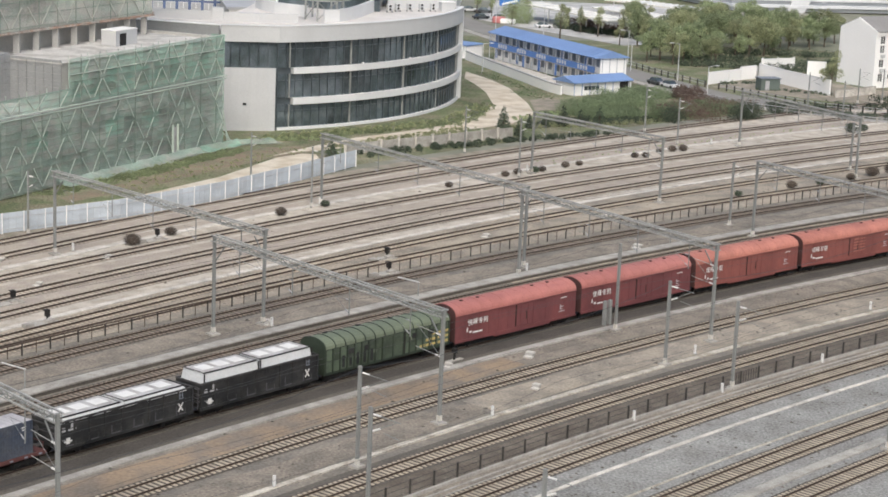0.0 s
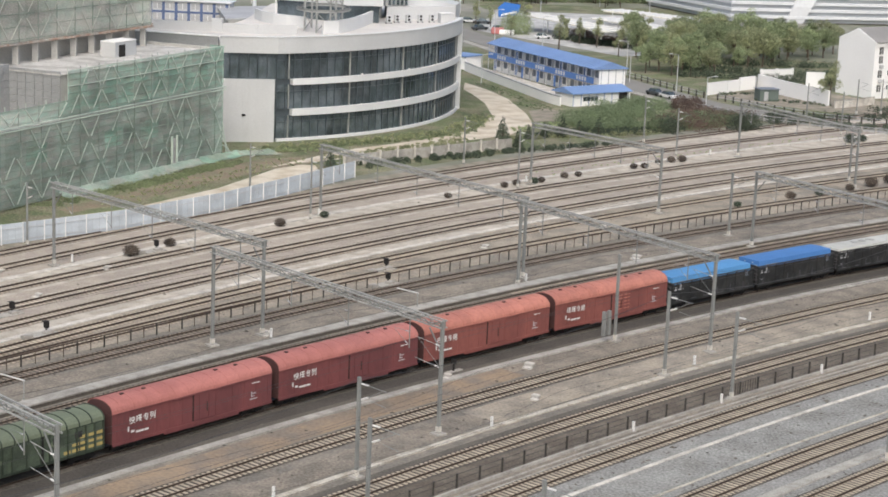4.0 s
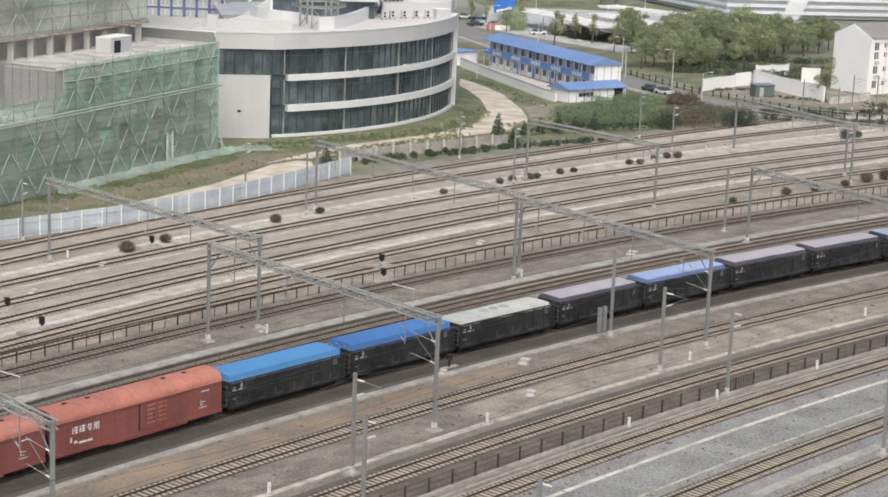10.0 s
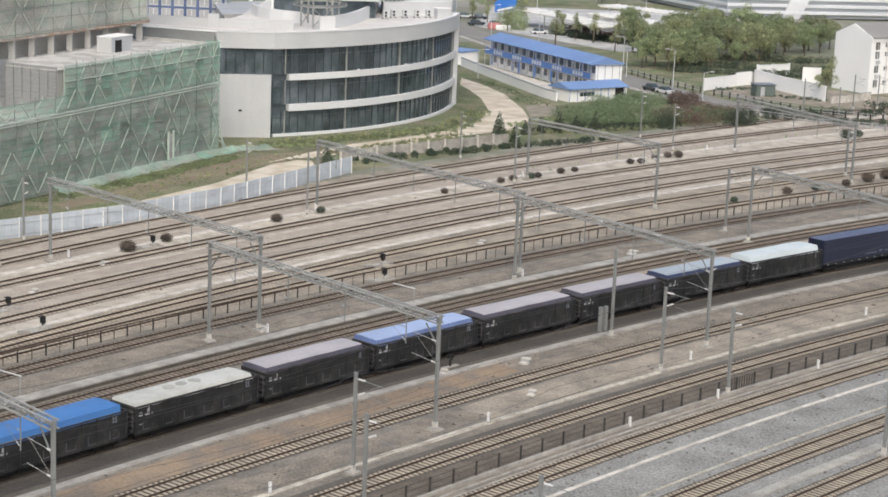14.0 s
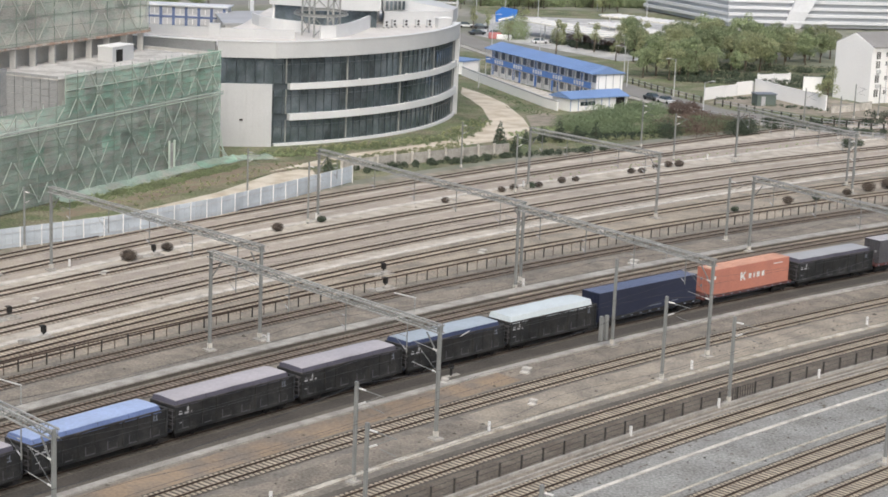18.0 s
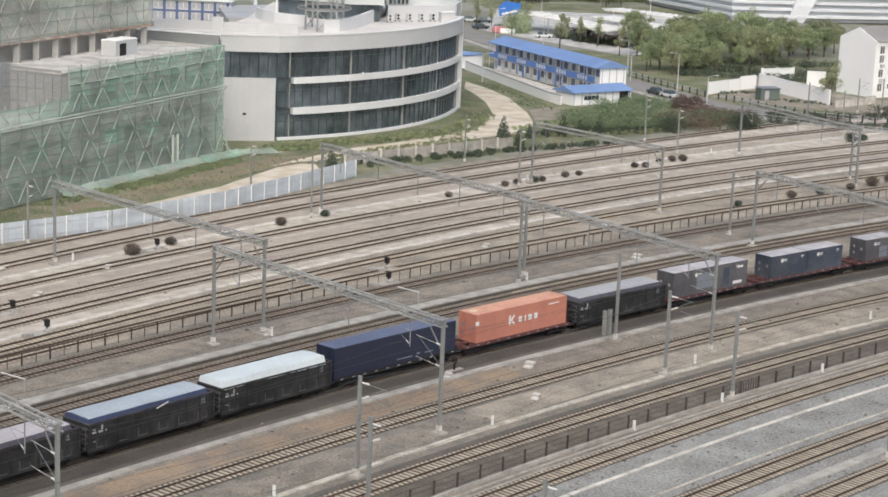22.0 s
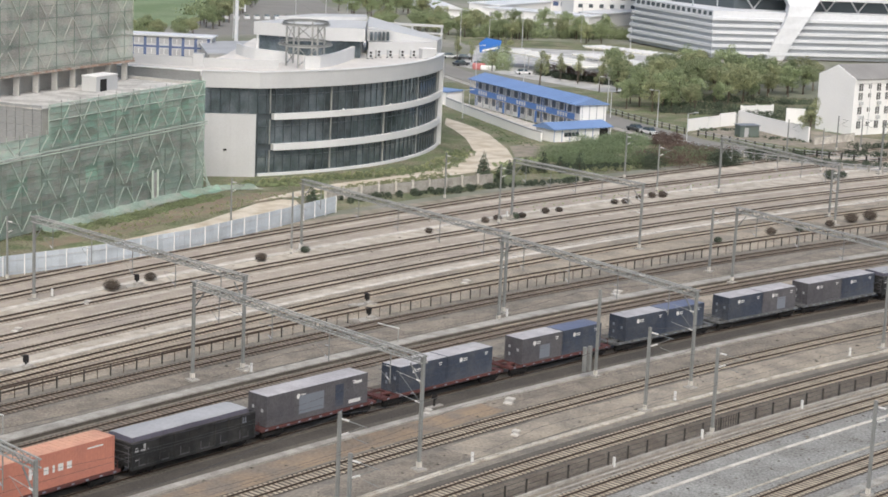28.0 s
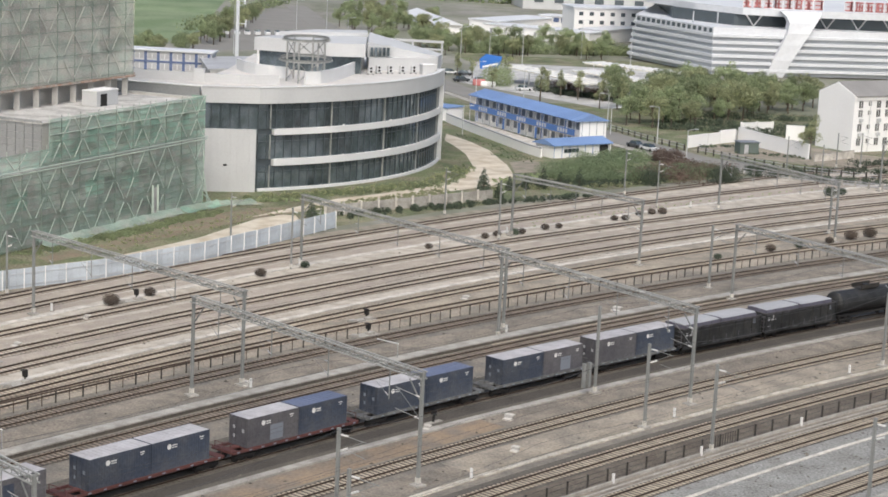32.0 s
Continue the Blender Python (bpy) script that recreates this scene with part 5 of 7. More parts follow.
    bmesh.ops.recalc_face_normals(bm, faces=bm.faces)
    part("ramp_roof", bm, "cladding", w, "white roof wing sloping down")
    part("pavilion_ridge", prism([(-30.5, 364), (-24, 374), (-14.5, 378), (-14, 371)], 21.9, 22.5), "cladding", w)


def roof_gear():
    """Air handlers and the round steel frame on the round roof."""
    for i, (x, y) in enumerate(((-11.2, 355.2), (-9.1, 356.2), (-6.9, 357.2), (-4.8, 358.2), (-12.6, 352.8))):
        g = thing("air_handler", "white rooftop air handler with dark fan openings", "air conditioner", pose(x, y, 16.3, 0, 0, 24) @ Matrix.Scale(0.78, 4), group="roof units")
        part("casing", boxes((0, 0, 0.25, 1.15, 1.0, 1.6), bevel=0.05), "cladding", g)
        part("stand", boxes((-0.6, 0, 0, 0.12, 1.0, 0.25), (0.6, 0, 0, 0.12, 1.0, 0.25)), "steel", g)
        for z in (0.75, 1.5):
            bm = bmesh.new()
            bmesh.ops.create_cone(bm, cap_ends=True, segments=14, radius1=0.3, radius2=0.3, depth=0.06, matrix=Matrix.Translation((0, -0.52, z)) @ Matrix.Rotation(radians(90), 4, "X"))
            part("fan_opening", bm, "under", g)
    c = thing("roof_cabinet", "pale grey box unit on the flat roof", "cabinet", pose(-2.2, 358.5, 16.3, 0, 0, 24))
    part("body", boxes((0, 0, 0, 2.6, 1.6, 1.8), bevel=0.05), "cladding", c)
    part("lid", boxes((0, 0, 1.8, 2.8, 1.8, 0.12)), "white_wall", c)
    f = thing("steel_frame", "round grey steel frame standing on the roof", "steel frame", pose(-23.3, 335.5, 16.3))
    legs = [(3.3 * math.cos(radians(a)), 5.0 * math.sin(radians(a))) for a in range(15, 375, 60)]
    for x, y in legs:
        part("leg", bar((x, y, 0), (x, y, 7.2), 0.34, n=10), "steel_light", f)
    for i in range(6):
        (x0, y0), (x1, y1) = legs[i], legs[(i + 1) % 6]
        part("brace", bar((x0, y0, 0.3), (x1, y1, 3.5), 0.16, n=6), "steel", f)
        part("brace", bar((x0, y0, 7.0), (x1, y1, 4.2), 0.16, n=6), "steel", f)
    for z, k in ((3.7, 1.35), (7.2, 1.2)):
        ring = [(3.3 * k * math.cos(radians(a)), 5.0 * k * math.sin(radians(a))) for a in range(0, 361, 12)]
        part("ring_deck", ribbon(ring, 0.6, z, z + 0.16), "steel_light", f)
        part("ring_rail", ribbon(ring, 0.12, z + 0.18, z + 0.5), "steel", f)


DOOR_SIDE = 1
SE, SU, SV = Vector((-36.0, 297.2)), Vector((-0.401, -0.916)), Vector((-0.916, 0.401))
SANG = math.degrees(math.atan2(SU.y, SU.x))


def scaf(u, v, z=0.0):
    p = SE + SU * u + SV * v
    return Vector((p.x, p.y, z))


def q2(u, v):
    p = SE + SU * u + SV * v
    return (p.x, p.y)


def unfinished_building():
    w = thing("unfinished_building", "bare concrete building shell under construction", "building")
    part("podium", prism([q2(0.8, 1.6), q2(100, 1.6), q2(100, 40), q2(0.8, 40)], 0, 10.2), "rough_concrete", w)
    part("upper_block", prism([q2(0.8, 1.6), q2(40.5, 1.6), q2(40.5, 40), q2(0.8, 40)], 10.2, 16.4), "rough_concrete", w)
    part("roof_terrace", prism([q2(0.6, 1.4), q2(40.8, 1.4), q2(40.8, 40), q2(0.6, 40)], 16.4, 16.55), "terrace", w, "pale dusty roof terrace")
    part("roof_terrace", prism([q2(40.5, 1.4), q2(100, 1.4), q2(100, 10.4), q2(40.5, 10.4)], 10.2, 10.3), "terrace", w)
    part("roof_kerb", ribbon([q2(0.8, 1.5), q2(0.8, 22)], 0.35, 16.4, 17.0), "rough_concrete", w)
    part("setback_wall", prism([q2(40.5, 10.2), q2(100, 10.2), q2(100, 12), q2(40.5, 12)], 10.2, 17.2), "block", w)
    # block facing of the flank and the setback wall, piece by piece
    for (ua, va), (ub, vb) in (((40.62, 1.6), (40.62, 10.2)), ((40.7, 10.12), (66, 10.12))):
        L = math.hypot(ub - ua, vb - va)
        n = int(L / 1.35)
        for i in range(n):
            for j in range(7):
                p0, p1 = (i + 0.02) / n, (i + 0.96) / n
                a, b = q2(ua + (ub - ua) * p0, va + (vb - va) * p0), q2(ua + (ub - ua) * p1, va + (vb - va) * p1)
                part("wall_panel", ribbon([a, b], 0.16, 10.3 + j * 0.95, 10.3 + j * 0.95 + 0.9), "block", w)
    for u in (52, 60):
        a, b = q2(u, 10.05), q2(u + 1.6, 10.05)
        part("door_opening", ribbon([a, b], 0.25, 10.3, 13.2), "under", w, "dark empty doorway")
    # open storey with columns, and the tower above
    part("tower_slab", prism([q2(2.2, 12.6), q2(100, 12.6), q2(100, 40), q2(2.2, 40)], 19.3, 19.9), "rough_concrete", w)
    part("slab_edge", ribbon([q2(1.4, 12.1), q2(100, 12.1)], 0.5, 19.35, 19.65), "timber", w, "rust-coloured timber edge board")
    part("slab_edge", ribbon([q2(1.4, 12.1), q2(1.4, 18)], 0.5, 19.7, 19.95), "timber", w)
    part("back_wall", prism([q2(3, 14.2), q2(100, 14.2), q2(100, 15), q2(3, 15)], 16.5, 19.3), "rough_concrete", w)
    for i in range(22):
        a = q2(3.1 + i * 4.65, 12.7)
        part("column", boxes((a[0], a[1], 16.5, 0.85, 0.85, 2.9)), "rough_concrete", w)
    part("tower_core", prism([q2(3.5, 14.5), q2(100, 14.5), q2(100, 38), q2(3.5, 38)], 19.9, 62), "rough_concrete", w)
    for i in range(19):
        for z in (1.2, 5.6):
            a, b = q2(2.2 + i * 4.0, 1.5), q2(5.0 + i * 4.0, 1.5)
            part("window_opening", ribbon([a, b], 0.25, z, z + 3.0), "under", w, "empty dark window opening" if i == 0 else "")
        if i < 9:
            a, b = q2(2.4 + i * 4.2, 1.5), q2(4.6 + i * 4.2, 1.5)
            part("window_opening", ribbon([a, b], 0.25, 11.6, 14.6), "under", w)
        for z in (22.2, 25.9, 29.6, 33.3):
            a, b = q2(4.6 + i * 4.0, 14.4), q2(6.8 + i * 4.0, 14.4)
            part("window_opening", ribbon([a, b], 0.25, z, z + 2.0), "mullion", w)
    h = thing("stair_hut", "white rooftop stair hut with a dark doorway", "hut", Matrix.Translation((*q2(16.9, 8.05), 16.55)) @ Matrix.Rotation(radians(SANG), 4, "Z"))
    part("wall", boxes((0, 0, 0, 5.6, 2.6, 2.2), bevel=0.04), "cladding", h)
    part("roof", boxes((0, 0, 2.2, 5.7, 2.7, 0.14), bevel=0.03), "white_wall", h)
    part("doorway", boxes((1.0, 1.28 * DOOR_SIDE, 0, 1.7, 0.1, 1.8)), "under", h)


def flat_bar(ua, za, ub, zb, v, wd=0.12):
    """A flat board on the outside of a scaffold face."""
    d = Vector((ub - ua, zb - za)).normalized() * wd / 2
    pts = [(ua - d.y, za + d.x), (ub - d.y, zb + d.x), (ub + d.y, zb - d.x), (ua + d.y, za - d.x)]
    bm = bmesh.new()
    a, b = [bm.verts.new(scaf(u, v - 0.12, z)) for u, z in pts], [bm.verts.new(scaf(u, v - 0.05, z)) for u, z in pts]
    bm.faces.new(a)
    bm.faces.new(b[::-1])
    for i in range(4):
        bm.faces.new((a[i], a[(i + 1) % 4], b[(i + 1) % 4], b[i]))
    bmesh.ops.recalc_face_normals(bm, faces=bm.faces)
    return bm


def scaffolds():
    """Tube scaffolds with nets: podium face, upper face, tower face."""
    rnd = random.Random(21)

    def face(name, label, u0, u1, v, z0, z1, net, pole, bay=4.5, lift=3.6, zig=5.4):
        w = thing(name, label, "scaffold")
        nu, nz = max(1, round((u1 - u0) / bay)), max(1, round((z1 - z0) / lift))
        du, dz = (u1 - u0) / nu, (z1 - z0) / nz
        for i in range(nu):
            for j in range(nz):
                bm = bmesh.new()
                g = [[bm.verts.new(scaf(u0 + du * (i + a / 3), v + 0.12 + 0.16 * noise.noise(Vector((i * 3.1 + a, j * 2.7 + b, v))), z0 + dz * (j + b / 3))) for b in range(4)] for a in range(4)]
                for a in range(3):
                    for b in range(3):
                        bm.faces.new((g[a][b], g[a + 1][b], g[a + 1][b + 1], g[a][b + 1]))
                part("net_panel", bm, net if rnd.random() < 0.95 else {"net": "net_fresh", "net_fresh": "net", "net_grey": "net"}[net], w)
        step = 2.25
        k = int((u1 - u0) / step)
        for i in range(k + 1):
            part("standard", bar(scaf(u0 + i * step, v + (0.02 if i % 2 else 0.5), z0 - 0.0), scaf(u0 + i * step, v + (0.02 if i % 2 else 0.5), z1 + 0.5), 0.1, n=6), "net_line" if i % 2 else pole, w)
        zz = z0 + 0.4
        while zz < z1 + 0.2:
            part("ledger", bar(scaf(u0, v - 0.03, zz), scaf(u1, v - 0.03, zz), 0.085, n=6), "net_line", w)
            zz += 0.9 if net != "net_grey" else 1.8
        if zig:
            m = round((u1 - u0) / zig)
            d2 = (u1 - u0) / m
            rows = max(1, round((z1 - z0) / 3.6))
            dz2 = (z1 - z0) / rows
            for j in range(rows):
                for i in range(m):
                    ua = u0 + d2 * i
                    for k in (0, 1):
                        if rnd.random() < 0.1:
                            continue
                        jig = rnd.uniform(-0.05, 0.05)
                        out_u, in_u = ua + d2 * ((0.1 if k == 0 else 0.9) + jig), ua + d2 * ((0.45 if k == 0 else 0.55) + jig)
                        hi_u, lo_u = (out_u, in_u) if (rows - j) % 2 else (in_u, out_u)
                        part("brace", flat_bar(hi_u, z0 + dz2 * (j + rnd.uniform(0.86, 0.97)), lo_u, z0 + dz2 * (j + rnd.uniform(0.08, 0.18)), v, 0.14), "pole_green" if net != "net_grey" else "pole_grey", w, "pale diagonal brace tube")
        return w
    a = face("podium_scaffold", "tube scaffold with weathered green netting along the podium", 0, 78, 0, 0.2, 10.6, "net", "pole_grey", lift=2.6)
    for z in (10.5, 10.9):
        part("guard_rail", bar(scaf(-0.6, -0.2, z), scaf(78, -0.2, z), 0.22, n=6), "pole_green", a, "pale green guard rail")
    b = face("upper_scaffold", "tube scaffold with fresh green netting on the upper block", 0, 41, 0, 11.0, 17.2, "net_fresh", "pole_green", lift=3.1)
    part("guard_rail", bar(scaf(-0.4, -0.1, 17.3), scaf(41, -0.1, 17.3), 0.12, n=6), "pole_green", b)
    part("toe_board", bar(scaf(0, -0.05, 15.1), scaf(41, -0.05, 15.1), 0.14, n=6), "pole_green", b)
    for i in range(5):
        bm = bmesh.new()
        for z0, z1 in ((0.2, 10.5), (10.5, 17.2)):
            vs = [bm.verts.new(scaf(-0.3, 0.1 + i * 0.5 + dv, z)) for dv, z in ((0, z0), (0.5, z0), (0.5, z1), (0, z1))]
            bm.faces.new(vs)
        part("net_panel", bm, "net_fresh", b)
    for u0, u1, z0, z1 in ((11.8, 14.2, 4.9, 5.35), (12.3, 17.0, 4.3, 4.7), (15.6, 17.2, 4.95, 5.5)):
        part("net_gap", ribbon([q2(u0, -0.08), q2(u1, -0.08)], 0.06, z0, z1), "net_line", a, "torn dark gap in the netting")
    for u in (13.6, 15.0):
        part("hoist_post", bar(scaf(u, -0.25, 0), scaf(u, -0.25, 5.0), 0.3), "pole_green", a, "pale post of the loading bay")
    part("hoist_panel", ribbon([q2(13.8, -0.1), q2(14.8, -0.1)], 0.08, 0.1, 4.6), "cladding_dull", a)
    for k in range(5):
        part("loose_tube", bar(scaf(-0.4 - 0.5 * k, -0.6, 0.05), scaf(0.3, -0.2, 5.5 - k * 0.9), 0.14, n=6), "pole_green", a, "leaning tube at the corner")
    c = face("low_scaffold", "fresh green net guard above the low podium", 41, 78, 0, 10.9, 13.2, "net_fresh", "pole_green", lift=2.3)
    face("tower_scaffold", "tube scaffold with grey-green netting round the tower", 2.0, 80, 12.0, 19.7, 46, "net_grey", "pole_grey", lift=3.6, zig=6.6)
    t = thing("tower_scaffold", "tube scaffold with grey-green netting on the tower flank", "scaffold")
    for i in range(5):
        for j in range(7):
            bm = bmesh.new()
            vs = [bm.verts.new(scaf(1.8 + 0.1 * noise.noise(Vector((i, j, 5))), 12.0 + i * 4 + dv, 19.7 + j * 3.6 + dz)) for dv, dz in ((0, 0), (4, 0), (4, 3.6), (0, 3.6))]
            bm.faces.new(vs)
            part("net_panel", bm, "net_grey", t)


def site_office():
    """Two-storey prefabricated office with a blue roof and outside galleries."""
    a, b, c = Vector((7.2, 423.2)), Vector((27.7, 383.5)), Vector((33.0, 389.0))
    d = (b - a).normalized()
    L = (b - a).length
    n = Vector((-d.y, d.x))
    if n.dot(c - b) < 0:
        n = -n
    ang = math.degrees(math.atan2(d.y, d.x))
    w = thing("site_office", "two-storey white prefab office with blue roof and blue gallery", "building", pose(a.x, a.y, 0, 0, 0, ang))
    sy = 1 if Vector((-d.y, d.x)).dot(n) > 0 else -1
    D = 7.0
    part("wall", boxes((L / 2, sy * (D / 2 + 0.9), 0, L, D - 0.9, 6.0)), "white_wall", w)
    roof = extrude_x([(sy * -0.3, 6.0), (sy * (D / 2 + 0.3), 7.3), (sy * (D + 0.9), 6.0), (sy * (D + 0.9), 5.85), (sy * -0.3, 5.85)], -0.6, L + 0.5)
    r = part("roof", roof, "blue_roof", w, "corrugated blue sheet roof")
    k = int(L / 1.1)
    for i in range(k):
        bm = bmesh.new()
        beam(bm, (i * 1.1, sy * -0.3, 6.06), (i * 1.1, sy * (D / 2 + 0.3), 7.36), 0.09)
        part("roof_seam", bm, "blue_roof", r)
    part("gable", extrude_x([(sy * 0.9, 6.0), (sy * (D / 2 + 0.3), 7.15), (sy * (D + 0.3), 6.0)], L - 0.1, L + 0.05), "white_wall", w)
    part("gallery_band", boxes((L / 2, 0, 2.9, L, 0.12, 1.25)), "blue_trim", w, "blue gallery parapet")
    part("gallery_floor", boxes((L / 2, sy * 0.5, 2.75, L, 1.1, 0.14)), "concrete", w)
    bays = 14
    for i in range(bays):
        x = L * (i + 0.5) / bays
        part("post", boxes((L * i / bays, sy * 0.02, 0, 0.1, 0.1, 6.0)), "cladding", w)
        for z in (0.3, 3.3):
            dr = part("door", boxes((x - 0.75, sy * 1.32, z, 0.85, 0.12, 2.1)), "blue_trim" if i % 3 == 0 else "cladding", w)
            part("window", boxes((x + 0.75, sy * 1.32, z + 0.75, 1.3, 0.12, 1.4)), "cont_patch", w)
    for g in range(5):
        for k in range(4):
            part("band_square", boxes((L * (0.1 + g * 0.19) + k * 1.05, -sy * 0.07, 3.15, 0.62, 0.06, 0.8)), "cladding", w, "white character panel on the blue band")
    for k in range(4):
        part("gable_seam", boxes((L + 0.03, sy * (1.8 + k * 1.7), 0, 0.05, 0.08, 6.2)), "cont_patch", w)
    for x in (L * 0.35, L * 0.5, L * 0.66):
        part("banner", boxes((x, -sy * 0.12, 0.4, 0.7, 0.06, 2.3)), "blue_trim", w, "blue standing board")
    # low annex
    an = thing("site_annex", "single-storey white annex with a blue roof", "building", pose(23.2, 369.6, 0, 0, 0, 36))
    part("wall", boxes((7.0, 3.2, 0, 14.0, 5.6, 2.6)), "white_wall", an)
    part("roof", extrude_x([(-0.3, 2.6), (3.2, 3.6), (6.6, 2.6), (6.6, 2.45), (-0.3, 2.45)], -0.5, 14.6), "blue_roof", an)
    for i in range(4):
        part("window", boxes((3.0 + i * 0.95, 0.36, 1.0, 0.8, 0.1, 0.8)), "glass", an)
    for k in range(8):
        part("wall_seam", boxes((0.1 + k * 1.95, 0.38, 0, 0.09, 0.06, 2.5)), "blue_trim", an)
    part("open_bay", boxes((12.6, 0.3, 0, 2.0, 0.3, 2.3)), "under", an)
    part("porch_post", boxes((14.2, 0.2, 0, 0.2, 0.2, 2.5)), "white_wall", an)
    cw = thing("compound_wall", "white compound wall with dark coping", "wall")
    pts = [(2.1, 421.0), (7.0, 406.5), (12.0, 392.6), (18.4, 374.8), (20.6, 370.5)]
    part("wall", ribbon(pts, 0.3, 0, 1.75), "white_wall", cw)
    part("coping", ribbon(pts, 0.4, 1.75, 1.95), "tarp_grey", cw)
    low = thing("site_shed", "low white shed with a pale blue roof", "building", pose(-2, 424, 0, 0, 0, -35))
    part("wall", boxes((0, 4, 0, 9, 6, 2.8)), "white_wall", low)
    part("roof", boxes((0, 4, 2.8, 9.6, 6.6, 0.25), bevel=0.04), "blue_roof", low)


def house():
    a, b = Vector((81.4, 410.2)), Vector((87.2, 401.2))
    d = (b - a)
    W = d.length
    ang = math.degrees(math.atan2(d.y, d.x))
    # local x runs along the gable, local y away from it
    w = thing("house", "white rendered four-storey house with grey roof", "house", pose(a.x, a.y, 0, 0, 0, ang))
    L = 40.0
    part("wall", boxes((W / 2, L / 2, 0, W, L, 11.9)), "white_wall", w)
    bm = bmesh.new()
    vs = [[bm.verts.new((x, y, z)) for x, z in ((0, 11.9), (W / 2, 14.3), (W, 11.9))] for y in (0, 0.4)]
    bm.faces.new(vs[0])
    bm.faces.new(vs[1][::-1])
    for i in range(3):
        bm.faces.new((vs[0][i], vs[0][(i + 1) % 3], vs[1][(i + 1) % 3], vs[1][i]))
    bmesh.ops.recalc_face_normals(bm, faces=bm.faces)
    part("gable", bm, "white_wall", w)
    for sx, x0 in ((1, W), (-1, 0)):
        bm = bmesh.new()
        pr = [(W / 2, 14.45), (x0 + sx * 0.5, 11.9), (x0 + sx * 0.5, 11.65), (W / 2, 14.2)]
        g = [[bm.verts.new((x, y, z)) for x, z in pr] for y in (0.25, L)]
        for k in range(4):
            bm.faces.new((g[0][k], g[0][(k + 1) % 4], g[1][(k + 1) % 4], g[1][k]))
        bm.faces.new(g[0])
        bm.faces.new(g[1][::-1])
        bmesh.ops.recalc_face_normals(bm, faces=bm.faces)
        part("roof", bm, "grey_roof", w, "grey tiled roof slope")
    part("cornice", boxes((W + 0.15, L / 2, 11.0, 0.3, L, 0.65)), "white_wall", w)
    for k in range(8):
        for z in (1.4, 4.4, 7.4, 9.3):
            y = 1.9 + k * 2.6
            small = k % 3 == 1
            wn_ = part("window", boxes((W + 0.02, y, z + (0.5 if small else 0), 0.1, 0.8 if small else 1.1, 0.9 if small else 1.5)), "window_grey", w)
            part("sill", boxes((W + 0.06, y, z - 0.1 + (0.5 if small else 0), 0.2, 1.1 if small else 1.5, 0.1)), "white_wall", wn_)
            part("window_bar", boxes((W + 0.08, y, z + (0.5 if small else 0), 0.05, 0.07, 1.4 if not small else 0.9)), "white_wall", wn_)
        if k % 2 == 0:
            for z in (3.4, 6.4):
                part("air_conditioner", boxes((W + 0.3, 2.0 + k * 2.6, z, 0.5, 0.9, 0.65), bevel=0.04), "cladding", w, "white wall unit")
    for k in range(4):
        part("downpipe", bar((W + 0.12, 4.6 + k * 7, 0), (W + 0.12, 4.6 + k * 7, 11), 0.12, n=6), "cladding", w)


def site_walls():
    for pts, h, label in (
        ([(52.2, 395.9), (57.0, 401.7)], 2.4, "white plastered boundary wall"),
        ([(57.1, 401.8), (60.1, 405.5)], 2.3, "white plastered boundary wall, a step higher"),
        ([(60.2, 405.6), (64.0, 409.6)], 2.7, "white plastered wall beside a dark gate"),
        ([(64.9, 410.7), (69.1, 400.2), (75.7, 386.9)], 3.0, "long white boundary wall"),
        ([(67.9, 426.3), (75.6, 430.8)], 2.2, "white wall with small vents"),
        ([(76.1, 416.3), (80.2, 416.3)], 3.3, "white wall beside the house"),
        ([(76.3, 383.8), (80.0, 386.5), (86.0, 392.5)], 1.5, "low grey-white wall below the house"),
    ):
        w = thing("boundary_wall", label, "wall", group="white walls")
        part("wall", ribbon(pts, 0.3, 0, h), "white_wall" if h > 1.6 else "concrete_pale", w)
        part("coping", ribbon(pts, 0.42, h, h + 0.12), "white_wall" if h > 1.6 else "concrete", w)
        a, b = Vector(pts[0]), Vector(pts[-1])
        n = max(2, int((b - a).length / 4))
        for i in range(n + 1):
            p = a.lerp(b, i / n)
            if "vents" in label:
                part("pier", boxes((p.x, p.y, 0, 0.45, 0.45, h + 0.3)), "white_wall", w)
    g = thing("gate", "dark metal gate in the white wall", "gate", pose(64.3, 410.0, 0, 0, 0, 60))
    for i in range(6):
        part("gate_slat", boxes((-0.5 + i * 0.2, 0, 0, 0.17, 0.08, 2.5)), "tarp_grey", g)
    s = thing("green_hut", "small grey-green equipment hut", "hut", pose(63.8, 391.6, 0, 0, 0, 17))
    part("body", boxes((0, 0, 0, 4.2, 2.6, 2.4)), "hut_green", s)
    part("door", boxes((-0.7, -1.33, 0.1, 0.9, 0.06, 1.9)), "tarp_grey", s)
    part("roof", boxes((0, 0, 2.4, 4.6, 3.0, 0.16), bevel=0.04), "cont_patch", s)


